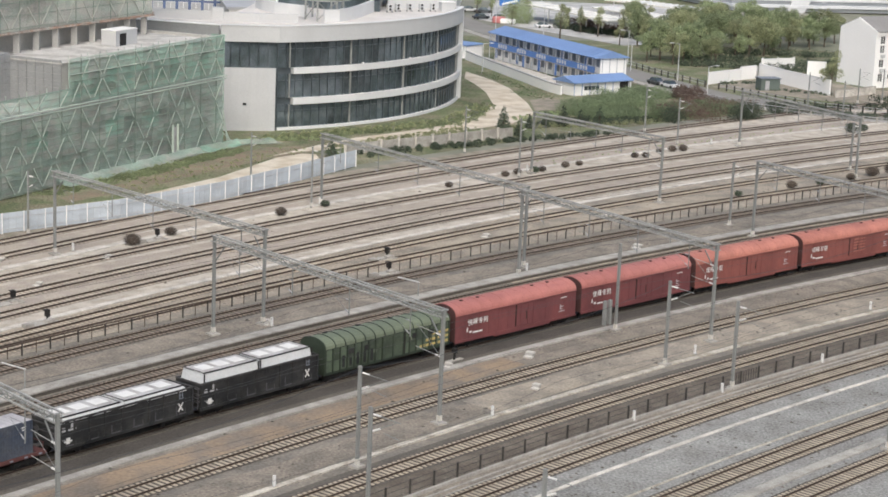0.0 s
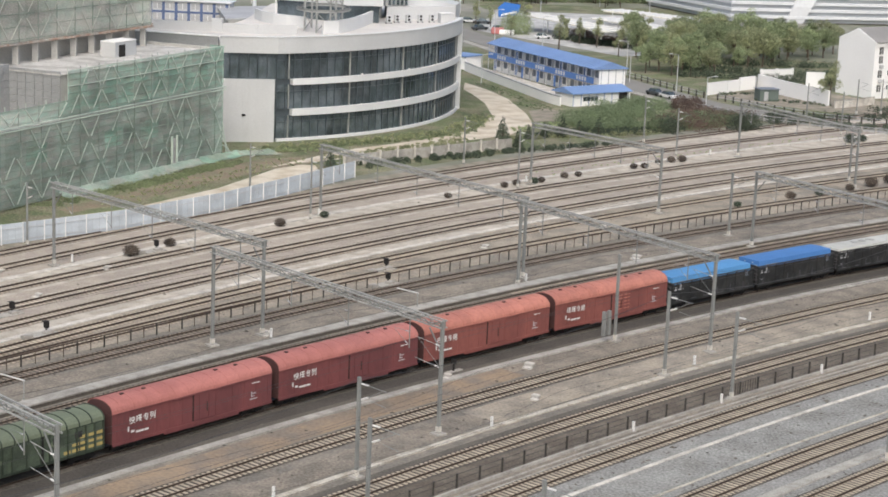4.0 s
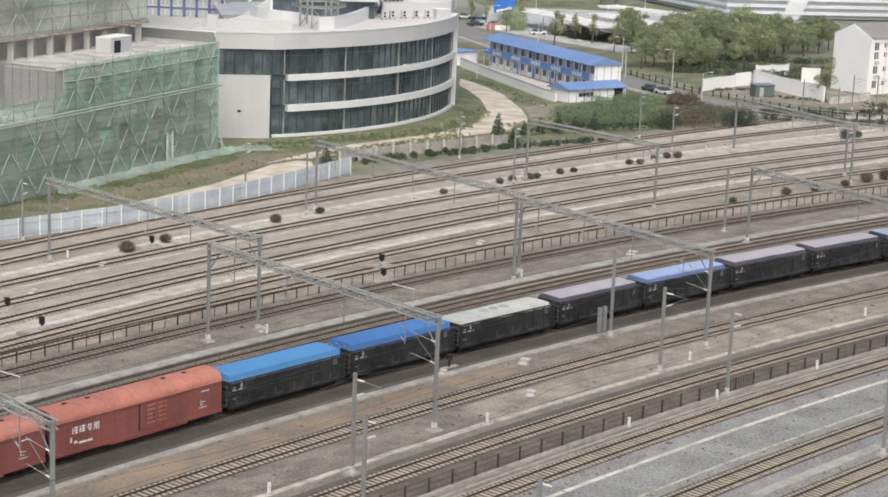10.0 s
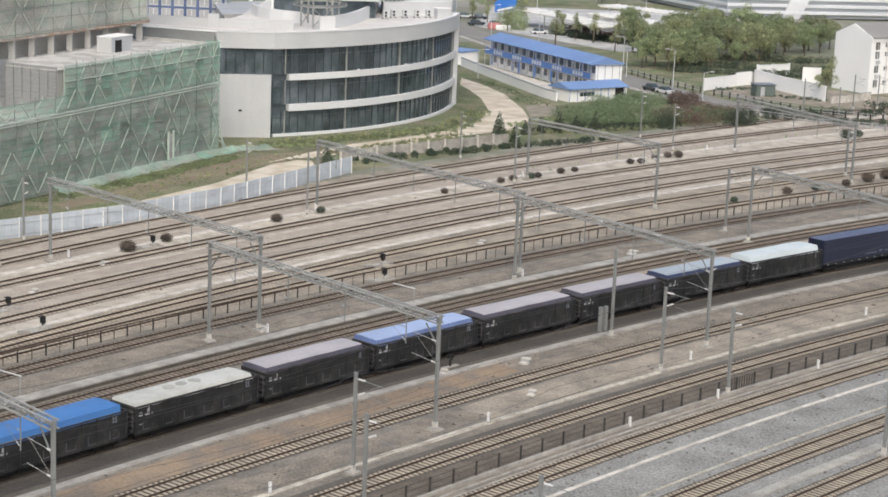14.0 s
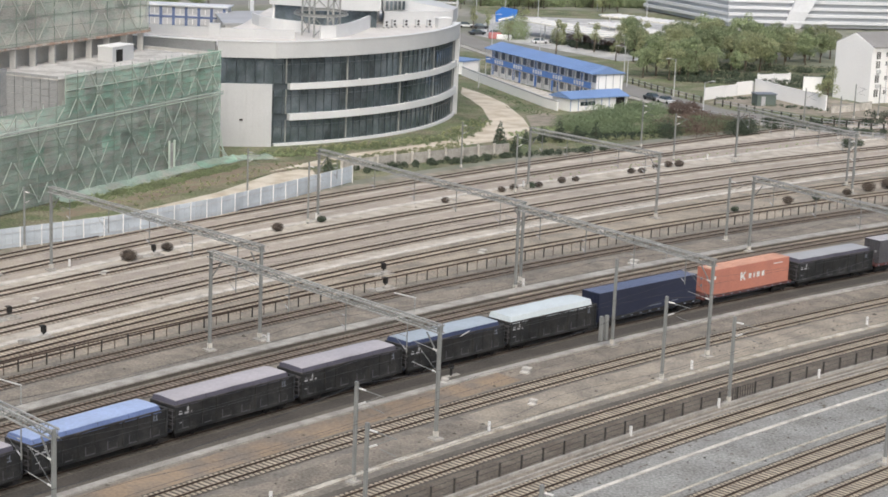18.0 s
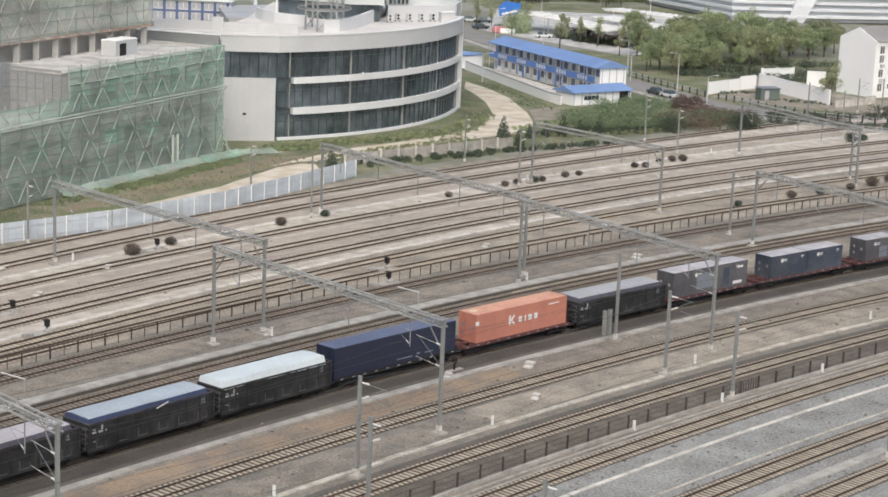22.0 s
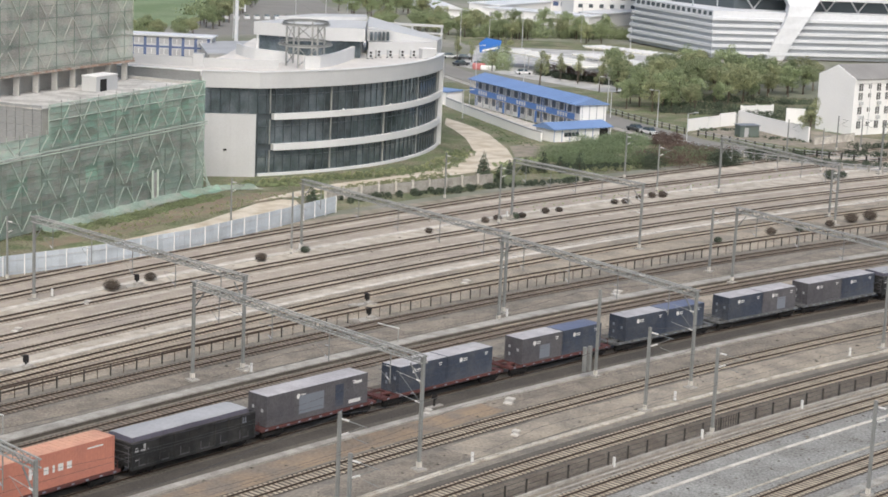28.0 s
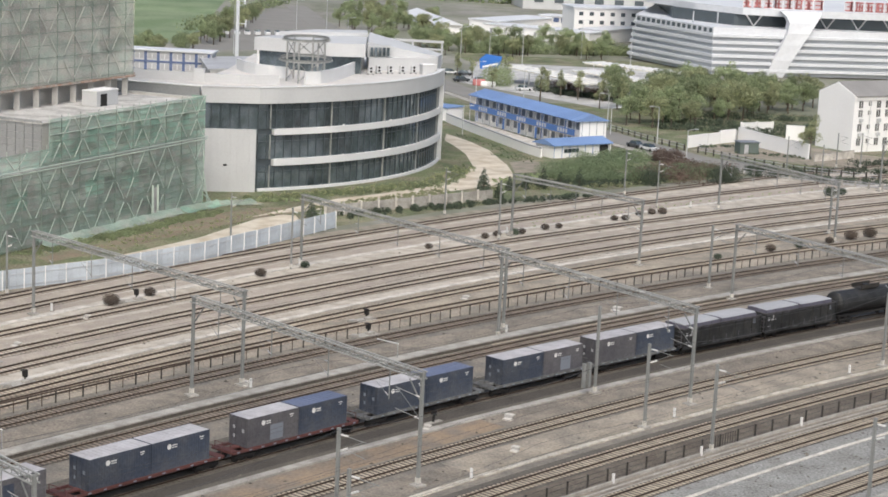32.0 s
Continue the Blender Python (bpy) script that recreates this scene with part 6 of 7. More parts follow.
def hoarding():
    """Pale blue sheet fence at the yard's far edge, and posts behind the sheets."""
    w = thing("hoarding", "pale blue-grey sheet hoarding with white posts", "fence")
    pts = [(-75, 205.0), (-53.7, 226.8), (-41.8, 238.2), (-31.0, 252.5), (-22.2, 268.0), (-14.4, 282.6)]
    cum = [0.0]
    for p, q in zip(pts, pts[1:]):
        cum.append(cum[-1] + math.dist(p, q))

    def along(d):
        for i in range(len(pts) - 1):
            if d <= cum[i + 1] or i == len(pts) - 2:
                f = (d - cum[i]) / (cum[i + 1] - cum[i])
                return (pts[i][0] + (pts[i + 1][0] - pts[i][0]) * f, pts[i][1] + (pts[i + 1][1] - pts[i][1]) * f)
    n = int(cum[-1] / 1.0)
    for i in range(n):
        part("sheet", ribbon([along(cum[-1] * i / n), along(cum[-1] * (i + 0.97) / n)], 0.06, 0.1, 2.55), "fence_blue", w)
    for i in range(0, n + 1, 3):
        p = along(cum[-1] * i / n)
        part("post", boxes((p[0] + 0.1, p[1] - 0.12, 0, 0.11, 0.11, 2.62)), "white_wall", w)
    for z in (0.5, 1.9):
        part("rail", ribbon([(x + 0.06, y - 0.08) for x, y in pts], 0.05, z, z + 0.06), "cladding", w)


def station_hall():
    """Far white hall: terraces of louvres between white bands, a slanted pylon and a sweeping roof."""
    w = thing("station_hall", "large white station hall with stacked louvre bands", "building")
    front = [(60.0, 611.0), (80.0, 566.0), (101, 570.0), (140, 579), (190, 588)]
    back = [(190, 680), (75, 680)]
    tiers = 6
    for j in range(tiers):
        z0, z1 = 0.3 + j * 1.95, 0.3 + (j + 1) * 1.95
        off = -0.35 * j
        f2 = [(x - off * 0.0 + 0.35 * j * (1 if i == 0 else 0), y + 0.45 * j) for i, (x, y) in enumerate(front)]
        part("louvre_band", prism(f2 + back, z0, z0 + 1.15), "hall_grey", w)
        f3 = [(x - (0.9 if i == 0 else 0.0) + 0.35 * j * (1 if i == 0 else 0), y + 0.45 * j - 1.0) for i, (x, y) in enumerate(front)]
        part("white_band", prism(f3 + back, z0 + 1.15, z1), "hall_white", w)
    # opening row on the left wing and plain band on the right
    a, b = Vector((61.7, 613.0)), Vector((80.3, 569.2))
    part("top_band", prism([(61.5, 613.5), (80.2, 568.6), (101, 572.6), (140, 581), (190, 590)] + back, 12.0, 13.9), "hall_white", w)
    for i in range(15):
        p = a.lerp(b, (i + 0.5) / 15)
        p2 = a.lerp(b, (i + 0.5) / 15 + 0.028)
        d = Vector((-0.92, -0.38)) * 0.35
        part("opening", ribbon([tuple(p + d), tuple(p2 + d)], 0.5, 12.35, 13.5), "mullion", w)
    part("dark_storey", prism([(72, 604), (88, 582), (140, 588), (190, 596)] + back, 13.9, 17.4), "mullion", w)
    for x in (94.0, 116.6, 126.4, 136.5, 146.5, 156.5, 166.5):
        y = 580.5 + (x - 80) * 0.12
        part("strut", bar((x, y, 13.9), (x - 2.6, y, 17.6), 0.5, n=6), "hall_white", w)
        part("strut", bar((x, y, 13.9), (x + 2.6, y, 17.6), 0.5, n=6), "hall_white", w)
    for i in range(14):
        x = 76 + i * 7.4
        y = 584.5 + max(0, x - 90) * 0.12
        part("column", bar((x, y, 13.9), (x, y, 17.4), 0.45, n=8), "hall_grey", w)
    roof = [(66, 622), (78, 596), (90, 579), (101, 577), (140, 583), (190, 591), (190, 690), (62, 690)]
    part("roof", prism(roof, 17.4, 19.4), "hall_white", w, "broad sweeping white roof")
    bm = bmesh.new()
    pr = [((96.6, 568.5, 0), (101.8, 569.5, 0)), ((98.4, 568.5, 5.0), (104.2, 569.5, 5.0)), ((100.6, 569.0, 9.5), (107.0, 570.4, 9.5)), ((102.2, 569.6, 13.0), (109.2, 571.4, 13.0)), ((102.8, 570.5, 16.0), (111.2, 573.0, 16.0)), ((102.0, 571.5, 17.8), (112.4, 574.4, 17.8)), ((100.4, 572.5, 19.2), (113.2, 576.0, 19.2))]
    ring = []
    for (l, r) in pr:
        ring.append([bm.verts.new(l), bm.verts.new(r), bm.verts.new((r[0], r[1] + 6, r[2])), bm.verts.new((l[0], l[1] + 6, l[2]))])
    for p, q in zip(ring, ring[1:]):
        for i in range(4):
            bm.faces.new((p[i], p[(i + 1) % 4], q[(i + 1) % 4], q[i]))
    bm.faces.new(ring[0][::-1])
    bm.faces.new(ring[-1])
    bmesh.ops.recalc_face_normals(bm, faces=bm.faces)
    part("pylon", bm, "hall_white", w, "slanted white pylon")
    rnd = random.Random(3)
    for i in range(22):
        x = 92.0 + i * 3.15
        if 115 < x < 121:
            continue
        y = 583 + (x - 86) * 0.12
        bm = boxes((x, y, 19.4, 2.3, 0.3, 0.4), (x, y, 21.9, 2.4, 0.3, 0.4))
        for _ in range(3):
            box(bm, x + rnd.uniform(-0.9, 0.9), y, 19.4, 0.4, 0.3, rnd.uniform(2.0, 3.1))
        box(bm, x + rnd.uniform(-0.3, 0.3), y, 20.6, 1.9, 0.3, 0.35)
        part("roof_letter", bm, "sign_red", w, "red rooftop sign shape, unreadable")
        part("letter_frame", boxes((x, y + 0.5, 19.4, 2.9, 0.2, 2.9)), "hall_white", w)


def far_buildings():
    # low white halls round a court
    sh = thing("white_shed", "low white flat-roofed halls round a court", "building", pose(15.1, 680.5, 0, 0, 0, -33.2))
    part("wall", boxes((21.2, 5, 0, 42.4, 10, 3.8), bevel=0.05), "white_wall", sh)
    part("roof", boxes((21.2, 5, 3.8, 43.2, 10.8, 0.4)), "hall_white", sh, "flat white roof with a low rim")
    part("left_wing", boxes((-3.5, 26, 0, 13, 40, 4.6)), "white_wall", sh)
    part("left_roof", boxes((-3.5, 26, 4.6, 13.8, 41, 0.4)), "hall_white", sh)
    part("right_wing", boxes((38, 30, 0, 10, 38, 4.4)), "white_wall", sh)
    part("right_roof", boxes((38, 30, 4.4, 10.8, 39, 0.4)), "hall_white", sh)
    part("back_wing", boxes((18, 46, 0, 40, 8, 5.6)), "white_wall", sh)
    part("back_roof", boxes((18, 46, 5.6, 41, 9, 0.4)), "hall_white", sh)
    for i in range(9):
        part("window", boxes((5 + i * 3.3, 41.95, 3.6, 2.2, 0.2, 1.6)), "blue_dull", sh, "pane in a blue frame" if i == 0 else "")
    for i in range(7):
        part("opening", boxes((3 + i * 6.0, -0.05, 1.2, 2.2 if i > 4 else 0.9, 0.25, 1.5)), "mullion" if i > 4 else "tarp_grey", sh)
    s2 = thing("white_shed", "narrow white shed roof among trees", "building", pose(-3.2, 708.6, 0, 0, 0, -78))
    part("wall", boxes((0, 0, 0, 60, 9, 3.0)), "white_wall", s2)
    part("roof", extrude_x([(-5.2, 3.0), (0, 4.8), (5.2, 3.0)], -31, 31), "hall_white", s2)
    wb = thing("far_block", "white office block with small dark windows", "building", pose(55, 690, 0, 0, 0, 12))
    part("wall", boxes((14, 8, 0, 44, 16, 10.5)), "white_wall", wb)
    part("roof_edge", boxes((14, 8, 10.5, 45, 17, 0.5)), "hall_white", wb)
    for i in range(11):
        for z in (2.0, 5.0, 8.0):
            part("window", boxes((-5.5 + i * 3.9, -0.02, z, 1.5, 0.2, 1.3)), "mullion", wb)
    wb2 = thing("far_block", "pale warehouse with broad roof far behind", "building", pose(60, 850, 0, 0, 0, 8))
    part("wall", boxes((40, 15, 0, 130, 30, 8)), "cladding", wb2)
    part("roof", boxes((40, 15, 8, 132, 32, 0.8)), "hall_white", wb2)
    for i in range(14):
        part("window", boxes((-18 + i * 9, -0.1, 3, 4, 0.3, 2.2)), "mullion", wb2)
    # long curved canopy over the bus bays
    for pts, z in (([(19.5, 519), (24, 512), (28.5, 505), (33, 496), (36.5, 487), (40.5, 480)], 3.9), ([(43.6, 544), (48, 540), (53, 535.5), (58, 530), (64, 524)], 3.7), ([(39.3, 520), (43, 514), (47, 507.5), (51, 501), (54, 495.8)], 3.5)):
        c = thing("canopy", "white curved canopy on slender posts", "canopy", group="bus canopies")
        part("roof", ribbon(pts, 8.5, z, z + 0.3), "canopy_cream", c)
        for k in range(13):
            p = Vector(pts[0]).lerp(Vector(pts[-1]), k / 12)
            part("roof_rib", bar((p.x - 3.4, p.y - 2.6, z + 0.42), (p.x + 3.4, p.y + 2.6, z + 0.42), 0.22), "hall_white", c)
        for x, y in pts:
            part("post", bar((x, y, 0), (x, y, z), 0.3, n=8), "white_wall", c)
    sd = thing("road_sign", "large tilted blue sign board with a white sweep", "sign", pose(13.6, 536, -1.8, 0, 2, 14))
    bm = bmesh.new()
    out = [(-2.4, 3.2), (3.2, 4.0), (3.6, 6.9), (-1.0, 7.4), (-2.8, 5.8)]
    fr, bk = [bm.verts.new((x, -0.15, z)) for x, z in out], [bm.verts.new((x, 0.15, z)) for x, z in out]
    bm.faces.new(fr)
    bm.faces.new(bk[::-1])
    for i in range(5):
        bm.faces.new((fr[i], fr[(i + 1) % 5], bk[(i + 1) % 5], bk[i]))
    bmesh.ops.recalc_face_normals(bm, faces=bm.faces)
    part("board", bm, "sign_blue", sd)
    part("post", bar((0.4, 0.3, 0), (0.4, 0.3, 6), 0.35, n=8), "steel", sd)
    part("white_sweep", bar((-1.8, -0.2, 3.7), (2.6, -0.2, 4.9), 0.5, 0.1), "white_wall", sd)
    pr = thing("site_office", "two-storey blue and white prefab cabins", "building", pose(-82.5, 498.2, 0, 0, 0, -3))
    part("wall", boxes((11.8, 3, 0, 24, 6, 5.6)), "cladding", pr)
    part("roof", boxes((11.8, 3, 5.6, 25, 7.4, 0.35)), "hall_white", pr)
    part("band", boxes((11.8, -0.1, 2.6, 24, 0.2, 0.5)), "blue_dull", pr)
    for i in range(7):
        for z in (0.4, 3.1):
            wd = part("window", boxes((1.6 + i * 3.3, -0.1, z + 0.5, 2.2, 0.15, 1.4)), "tarp_grey", pr)
            part("window_frame", boxes((1.6 + i * 3.3, -0.12, z + 0.5, 0.12, 0.2, 1.4)), "white_wall", wd)
            part("door_panel", boxes((3.2 + i * 3.3, -0.1, z, 0.75, 0.15, 2.2)), "blue_dull", pr)
    dk = thing("concrete_shed", "dark grey flat-roofed shed behind the round building", "building")
    part("wall", prism([(-56, 470), (-40, 480), (-46, 510), (-62, 500)], 0, 4), "rough_concrete", dk)
    part("roof", prism([(-56.5, 469.5), (-39.5, 479.8), (-45.8, 510.5), (-62.5, 500.2)], 4, 4.4), "tarp_grey", dk)
    g = thing("road_gantry", "pale steel road gantry with round-topped posts", "gantry")
    for x, y in ((-16, 560), (-8, 559), (0.5, 558)):
        part("post", bar((x, y, 0), (x, y, 6.5), 0.6, n=8), "cladding", g)
    part("beam", bar((-16.5, 560, 6.5), (1, 558, 6.5), 0.7), "cladding", g)
    part("beam", bar((-16.5, 560, 4.3), (1, 558, 4.3), 0.5), "cladding", g)
    tp = thing("tall_mast", "tall white round communications mast", "mast", pose(-54.8, 519.6, 0))
    part("pole", bar((0, 0, 0), (0, 0, 34), 1.1, 0.8, n=12), "hall_white", tp)
    for z, a in ((12, 0), (15, 90), (18, 40), (21, 160)):
        part("arm", bar((0, 0, z), (2.2 * math.cos(radians(a)), 2.2 * math.sin(radians(a)), z), 0.2, n=6), "hall_white", tp)
        part("panel", boxes((2.2 * math.cos(radians(a)), 2.2 * math.sin(radians(a)), z - 0.9, 0.35, 0.35, 1.9)), "hall_white", tp)


def grounds():
    """Roads, paths and planted ground beyond the tracks."""
    def patch(name, pts, z, m, label, category):
        bm = bmesh.new()
        f = bm.faces.new([bm.verts.new((x, y, z)) for x, y in pts])
        if f.normal.z < 0:
            f.normal_flip()
        bmesh.ops.recalc_face_normals(bm, faces=bm.faces)
        bmesh.ops.triangulate(bm, faces=bm.faces)
        for f in bm.faces:
            if f.normal.z < 0:
                f.normal_flip()
        tagged(part(name, bm, m), label, category, kind="structure")
    edge = [xy(s, 69.5 + 0.157 * s) for s in np.linspace(-60, 240, 26)]
    patch("verge", edge + [(140, 420), (90, 470), (-10, 470), (-60, 420), (-100, 300)], -0.02, "grass", "rough grass and weeds beyond the tracks", "grass")
    lp = [(-28.4, 287.3), (-20.8, 301.3), (-15.8, 309.3), (-8.7, 317.0), (-1.3, 326.4), (3.6, 335.5), (5.7, 343.5), (7.1, 354.6), (6.0, 369.6), (3.8, 381.3), (1.8, 389.3)]
    rp = [(-23.7, 293.5), (-19.5, 296.2), (-13.7, 303.1), (-6.7, 311.7), (0.7, 320.8), (9.8, 330.4), (14.6, 343.5), (13.6, 358.0), (10.6, 377.6), (6.6, 390.2), (2.1, 400.3)]
    bm = bmesh.new()
    vl, vr = [bm.verts.new((*p, 0.04)) for p in lp], [bm.verts.new((*p, 0.04)) for p in rp]
    for i in range(len(lp) - 1):
        bm.faces.new((vl[i], vr[i], vr[i + 1], vl[i + 1]))
    for f in bm.faces:
        f.normal_update()
        if f.normal.z < 0:
            f.normal_flip()
    tagged(part("dirt_path", bm, "dirt"), "pale sandy track curving round the office building", "path", kind="structure")
    patch("bare_soil", [(-60, 226), (-42.5, 241), (-32, 255), (-22.5, 272), (-19, 283), (-21, 292), (-25, 292), (-33, 270), (-43, 252), (-63, 232)], 0.02, "dirt", "bare sandy soil beside the scaffold", "soil")
    patch("bare_soil", [(14.7, 348), (21, 352), (23.5, 360), (18, 366), (14.2, 362)], 0.02, "soil", "trodden soil beside the track", "soil")
    patch("bare_soil", [(52.5, 392.5), (64.5, 410), (70, 414), (80, 408), (86, 400), (95, 395), (84, 376), (74, 378)], 0.03, "soil", "trodden weedy yard below the house", "soil")
    patch("bare_soil", [(-62, 240), (-50, 256), (-36.5, 290), (-30, 297), (-26, 292), (-33, 276), (-45, 256)], 0.01, "grass", "weedy bank at the foot of the scaffold", "soil")
    patch("bare_soil", [(-52, 250), (-45.5, 262), (-39.5, 276), (-34.5, 287), (-29, 296.5), (-23.5, 299), (-21.5, 294), (-27, 287), (-34, 275), (-41, 261), (-50, 247)], 0.03, "soil_brown", "brown churned soil along the bank", "soil")
    road = [(-60, 790), (-45, 702), (-34, 650), (-22, 575), (2.6, 498), (20, 450), (36.7, 410), (50.2, 381.5), (65.4, 363.5), (84, 354), (120, 346), (160, 342)]
    tagged(part("road", ribbon(road, 9.0, -0.3, 0.05), "asphalt"), "grey asphalt road past the compound", "road", kind="structure")
    tagged(part("pavement", ribbon([(x - 6, y - 1.5) for x, y in road[3:]], 2.2, -0.3, 0.12), "concrete"), "pale concrete pavement along the road", "pavement", kind="structure")
    patch("parking", [(-75, 565), (-36, 590), (-42, 690), (-60, 770), (-90, 770), (-82, 640)], 0.02, "asphalt", "grey asphalt parking ground", "parking")
    patch("apron", [(-6, 428), (2.3, 421.6), (7.2, 407), (12.2, 393), (18.7, 375.4), (27.0, 383.0), (8.0, 424), (0, 438)], 0.06, "concrete_pale", "pale concrete apron in front of the site office", "paving")
    patch("bus_yard", [(4, 512), (40, 462), (75, 490), (70, 572), (12, 572)], 0.02, "paving", "pale paved yard by the canopies", "yard")
    patch("lawn", [(8, 574), (72, 574), (80, 600), (4, 600)], 0.02, "grass", "strip of green lawn behind the canopies", "grass")
    patch("field", [(-110, 530), (-86, 560), (-80, 640), (-90, 800), (-110, 1000), (-250, 1000), (-200, 600)], 0.03, "field", "bright green grass field", "field")


def fallen_net():
    """Green netting that has slid down along the foot of the scaffold."""
    rnd = random.Random(5)
    pts = [(-53.5, 257), (-48.6, 268), (-43.6, 279), (-38.8, 289.5), (-34, 297.5), (-28.5, 300.5)]
    w = thing("fallen_netting", "crumpled green netting along the scaffold foot", "netting")
    for k in range(5):
        p, q = Vector(pts[k]), Vector(pts[k + 1])
        bm = bmesh.new()
        g = []
        for i in range(9):
            c = p.lerp(q, i / 8)
            g.append([bm.verts.new((c.x + o * 0.7, c.y - o * 0.35, 0.12 + 0.8 * max(0, 1 - abs(o)) + rnd.uniform(0, 0.3))) for o in (-1.5, -0.6, 0.2, 1.3, 2.8)])
        for a, b in zip(g, g[1:]):
            for j in range(4):
                bm.faces.new((a[j], a[j + 1], b[j + 1], b[j]))
        part("net_fold", bm, "net_fresh" if k == 3 else "net", w)


def road_furniture():
    def rail_fence(pts, n, h, label, pm="steel_dark"):
        w = thing("road_fence", label, "fence", group="road fences")
        cum = 0
        tot = sum(math.dist(p, q) for p, q in zip(pts, pts[1:]))
        for i in range(n + 1):
            d = tot * i / n
            for p, q in zip(pts, pts[1:]):
                L = math.dist(p, q)
                if d <= L + 1e-6:
                    x, y = p[0] + (q[0] - p[0]) * d / L, p[1] + (q[1] - p[1]) * d / L
                    break
                d -= L
            part("post", boxes((x, y, 0, 0.28, 0.28, h)), pm, w)
        for z in (h * 0.45, h * 0.85):
            part("rail", ribbon(pts, 0.1, z, z + 0.1), "tarp_grey", w)
    rail_fence([(33.5, 434), (37.5, 422), (44.5, 405), (51, 391.5)], 16, 1.3, "pale road railing with dark posts")
    rail_fence([(53.5, 389), (62, 376), (70, 367), (84, 360)], 18, 1.3, "pale road railing with dark posts")
    rail_fence([(47, 374), (57, 362), (68, 354), (82, 348)], 18, 1.3, "weathered railing beside the tracks", "concrete")
    for x, y, h, a in ((46.2, 399.1, 7.8, 200), (37.6, 413.0, 5.6, 20), (37.9, 425.0, 7.4, 200), (49.9, 379.0, 5.7, 20), (-27, 560, 12, 0), (-45, 600, 14, 0), (-60, 560, 14, 0), (-38, 640, 13, 0), (14, 545, 10, 0), (24, 560, 12, 0), (6, 560, 11, 0), (44, 600, 12, 0), (57, 575, 12, 0), (5.5, 400, 6, 0), (9.5, 483, 8, 0), (21, 470, 8, 0)):
        l = thing("street_lamp", "slender pale grey street lamp", "street lamp", pose(x, y, 0, 0, 0, a), group="street lamps")
        part("pole", bar((0, 0, 0), (0, 0, h), 0.22, 0.14, n=8), "cladding", l)
        part("arm", bar((0, 0, h), (1.6, 0, h + 0.25), 0.1, n=6), "cladding", l)
        part("lamp_head", boxes((1.8, 0, h + 0.15, 0.8, 0.3, 0.14), bevel=0.03), "hall_white", l)
    for x, y, a, m in ((43.5, 388.5, -58, "car_white"), (41.2, 392.5, -58, "car_dark"), (22, 496, 20, "car_white"), (-15.9, 560, 0, "car_dark"), (11, 512, 30, "car_white"), (6, 512, 30, "car_dark"), (47, 520, 0, "car_white"), (3, 531, 10, "car_white"), (7, 529, 10, "car_dark")):
        c = thing("car", "parked white car" + " beside the road" if m == "car_white" else "parked dark car beside the road", "car", pose(x, y, 0.0, 0, 0, a), group="cars")
        bm = extrude_x([(-0.85, 0.3), (0.85, 0.3), (0.88, 0.85), (-0.88, 0.85)], -2.2, 2.2)
        part("body", bm, m, c)
        bm = bmesh.new()
        lo = [bm.verts.new(v) for v in ((-1.5, -0.8, 0.85), (1.2, -0.8, 0.85), (1.2, 0.8, 0.85), (-1.5, 0.8, 0.85))]
        hi = [bm.verts.new(v) for v in ((-1.0, -0.65, 1.45), (0.5, -0.65, 1.45), (0.5, 0.65, 1.45), (-1.0, 0.65, 1.45))]
        bm.faces.new(hi)
        for i in range(4):
            bm.faces.new((lo[i], lo[(i + 1) % 4], hi[(i + 1) % 4], hi[i]))
        bmesh.ops.recalc_face_normals(bm, faces=bm.faces)
        part("cabin", bm, "glass", c)
        for x2 in (-1.4, 1.4):
            for y2 in (-0.85, 0.85):
                bm = bmesh.new()
                bmesh.ops.create_cone(bm, cap_ends=True, segments=14, radius1=0.32, radius2=0.32, depth=0.2, matrix=Matrix.Translation((x2, y2, 0.32)) @ Matrix.Rotation(radians(90), 4, "X"))
                part("wheel", bm, "rubber", c)
    # row of parked cars in the far car park, too small to tell apart
    for i in range(9):
        c = thing("car", "pale car parked in the far row", "car", pose(-70 + i * 3.2, 632 + i * 1.2, 0.05, 0, 0, 100), group="cars")
        part("body", boxes((0, 0, 0.0, 4.4, 1.75, 0.9), bevel=0.12), "car_white", c)
        part("cabin", boxes((-0.2, 0, 0.9, 2.2, 1.5, 0.5), bevel=0.15), "glass", c)
    f = thing("flag_pile", "red and white sheeting heaped by the office", "sheeting", pose(10.6, 503.2, 0))
    part("red_sheet", boxes((0, 0, 0, 3.4, 1.6, 1.7), bevel=0.4), "sign_red", f)
    part("white_sheet", boxes((2.4, -0.8, 0, 4.0, 1.6, 1.3), bevel=0.4), "white_wall", f)


tracks()
train()
masts()
yard_fences()
grounds()
fallen_net()
office_building()
roof_gear()
unfinished_building()
scaffolds()
site_office()
house()
site_walls()
hoarding()
station_hall()
far_buildings()
road_furniture()


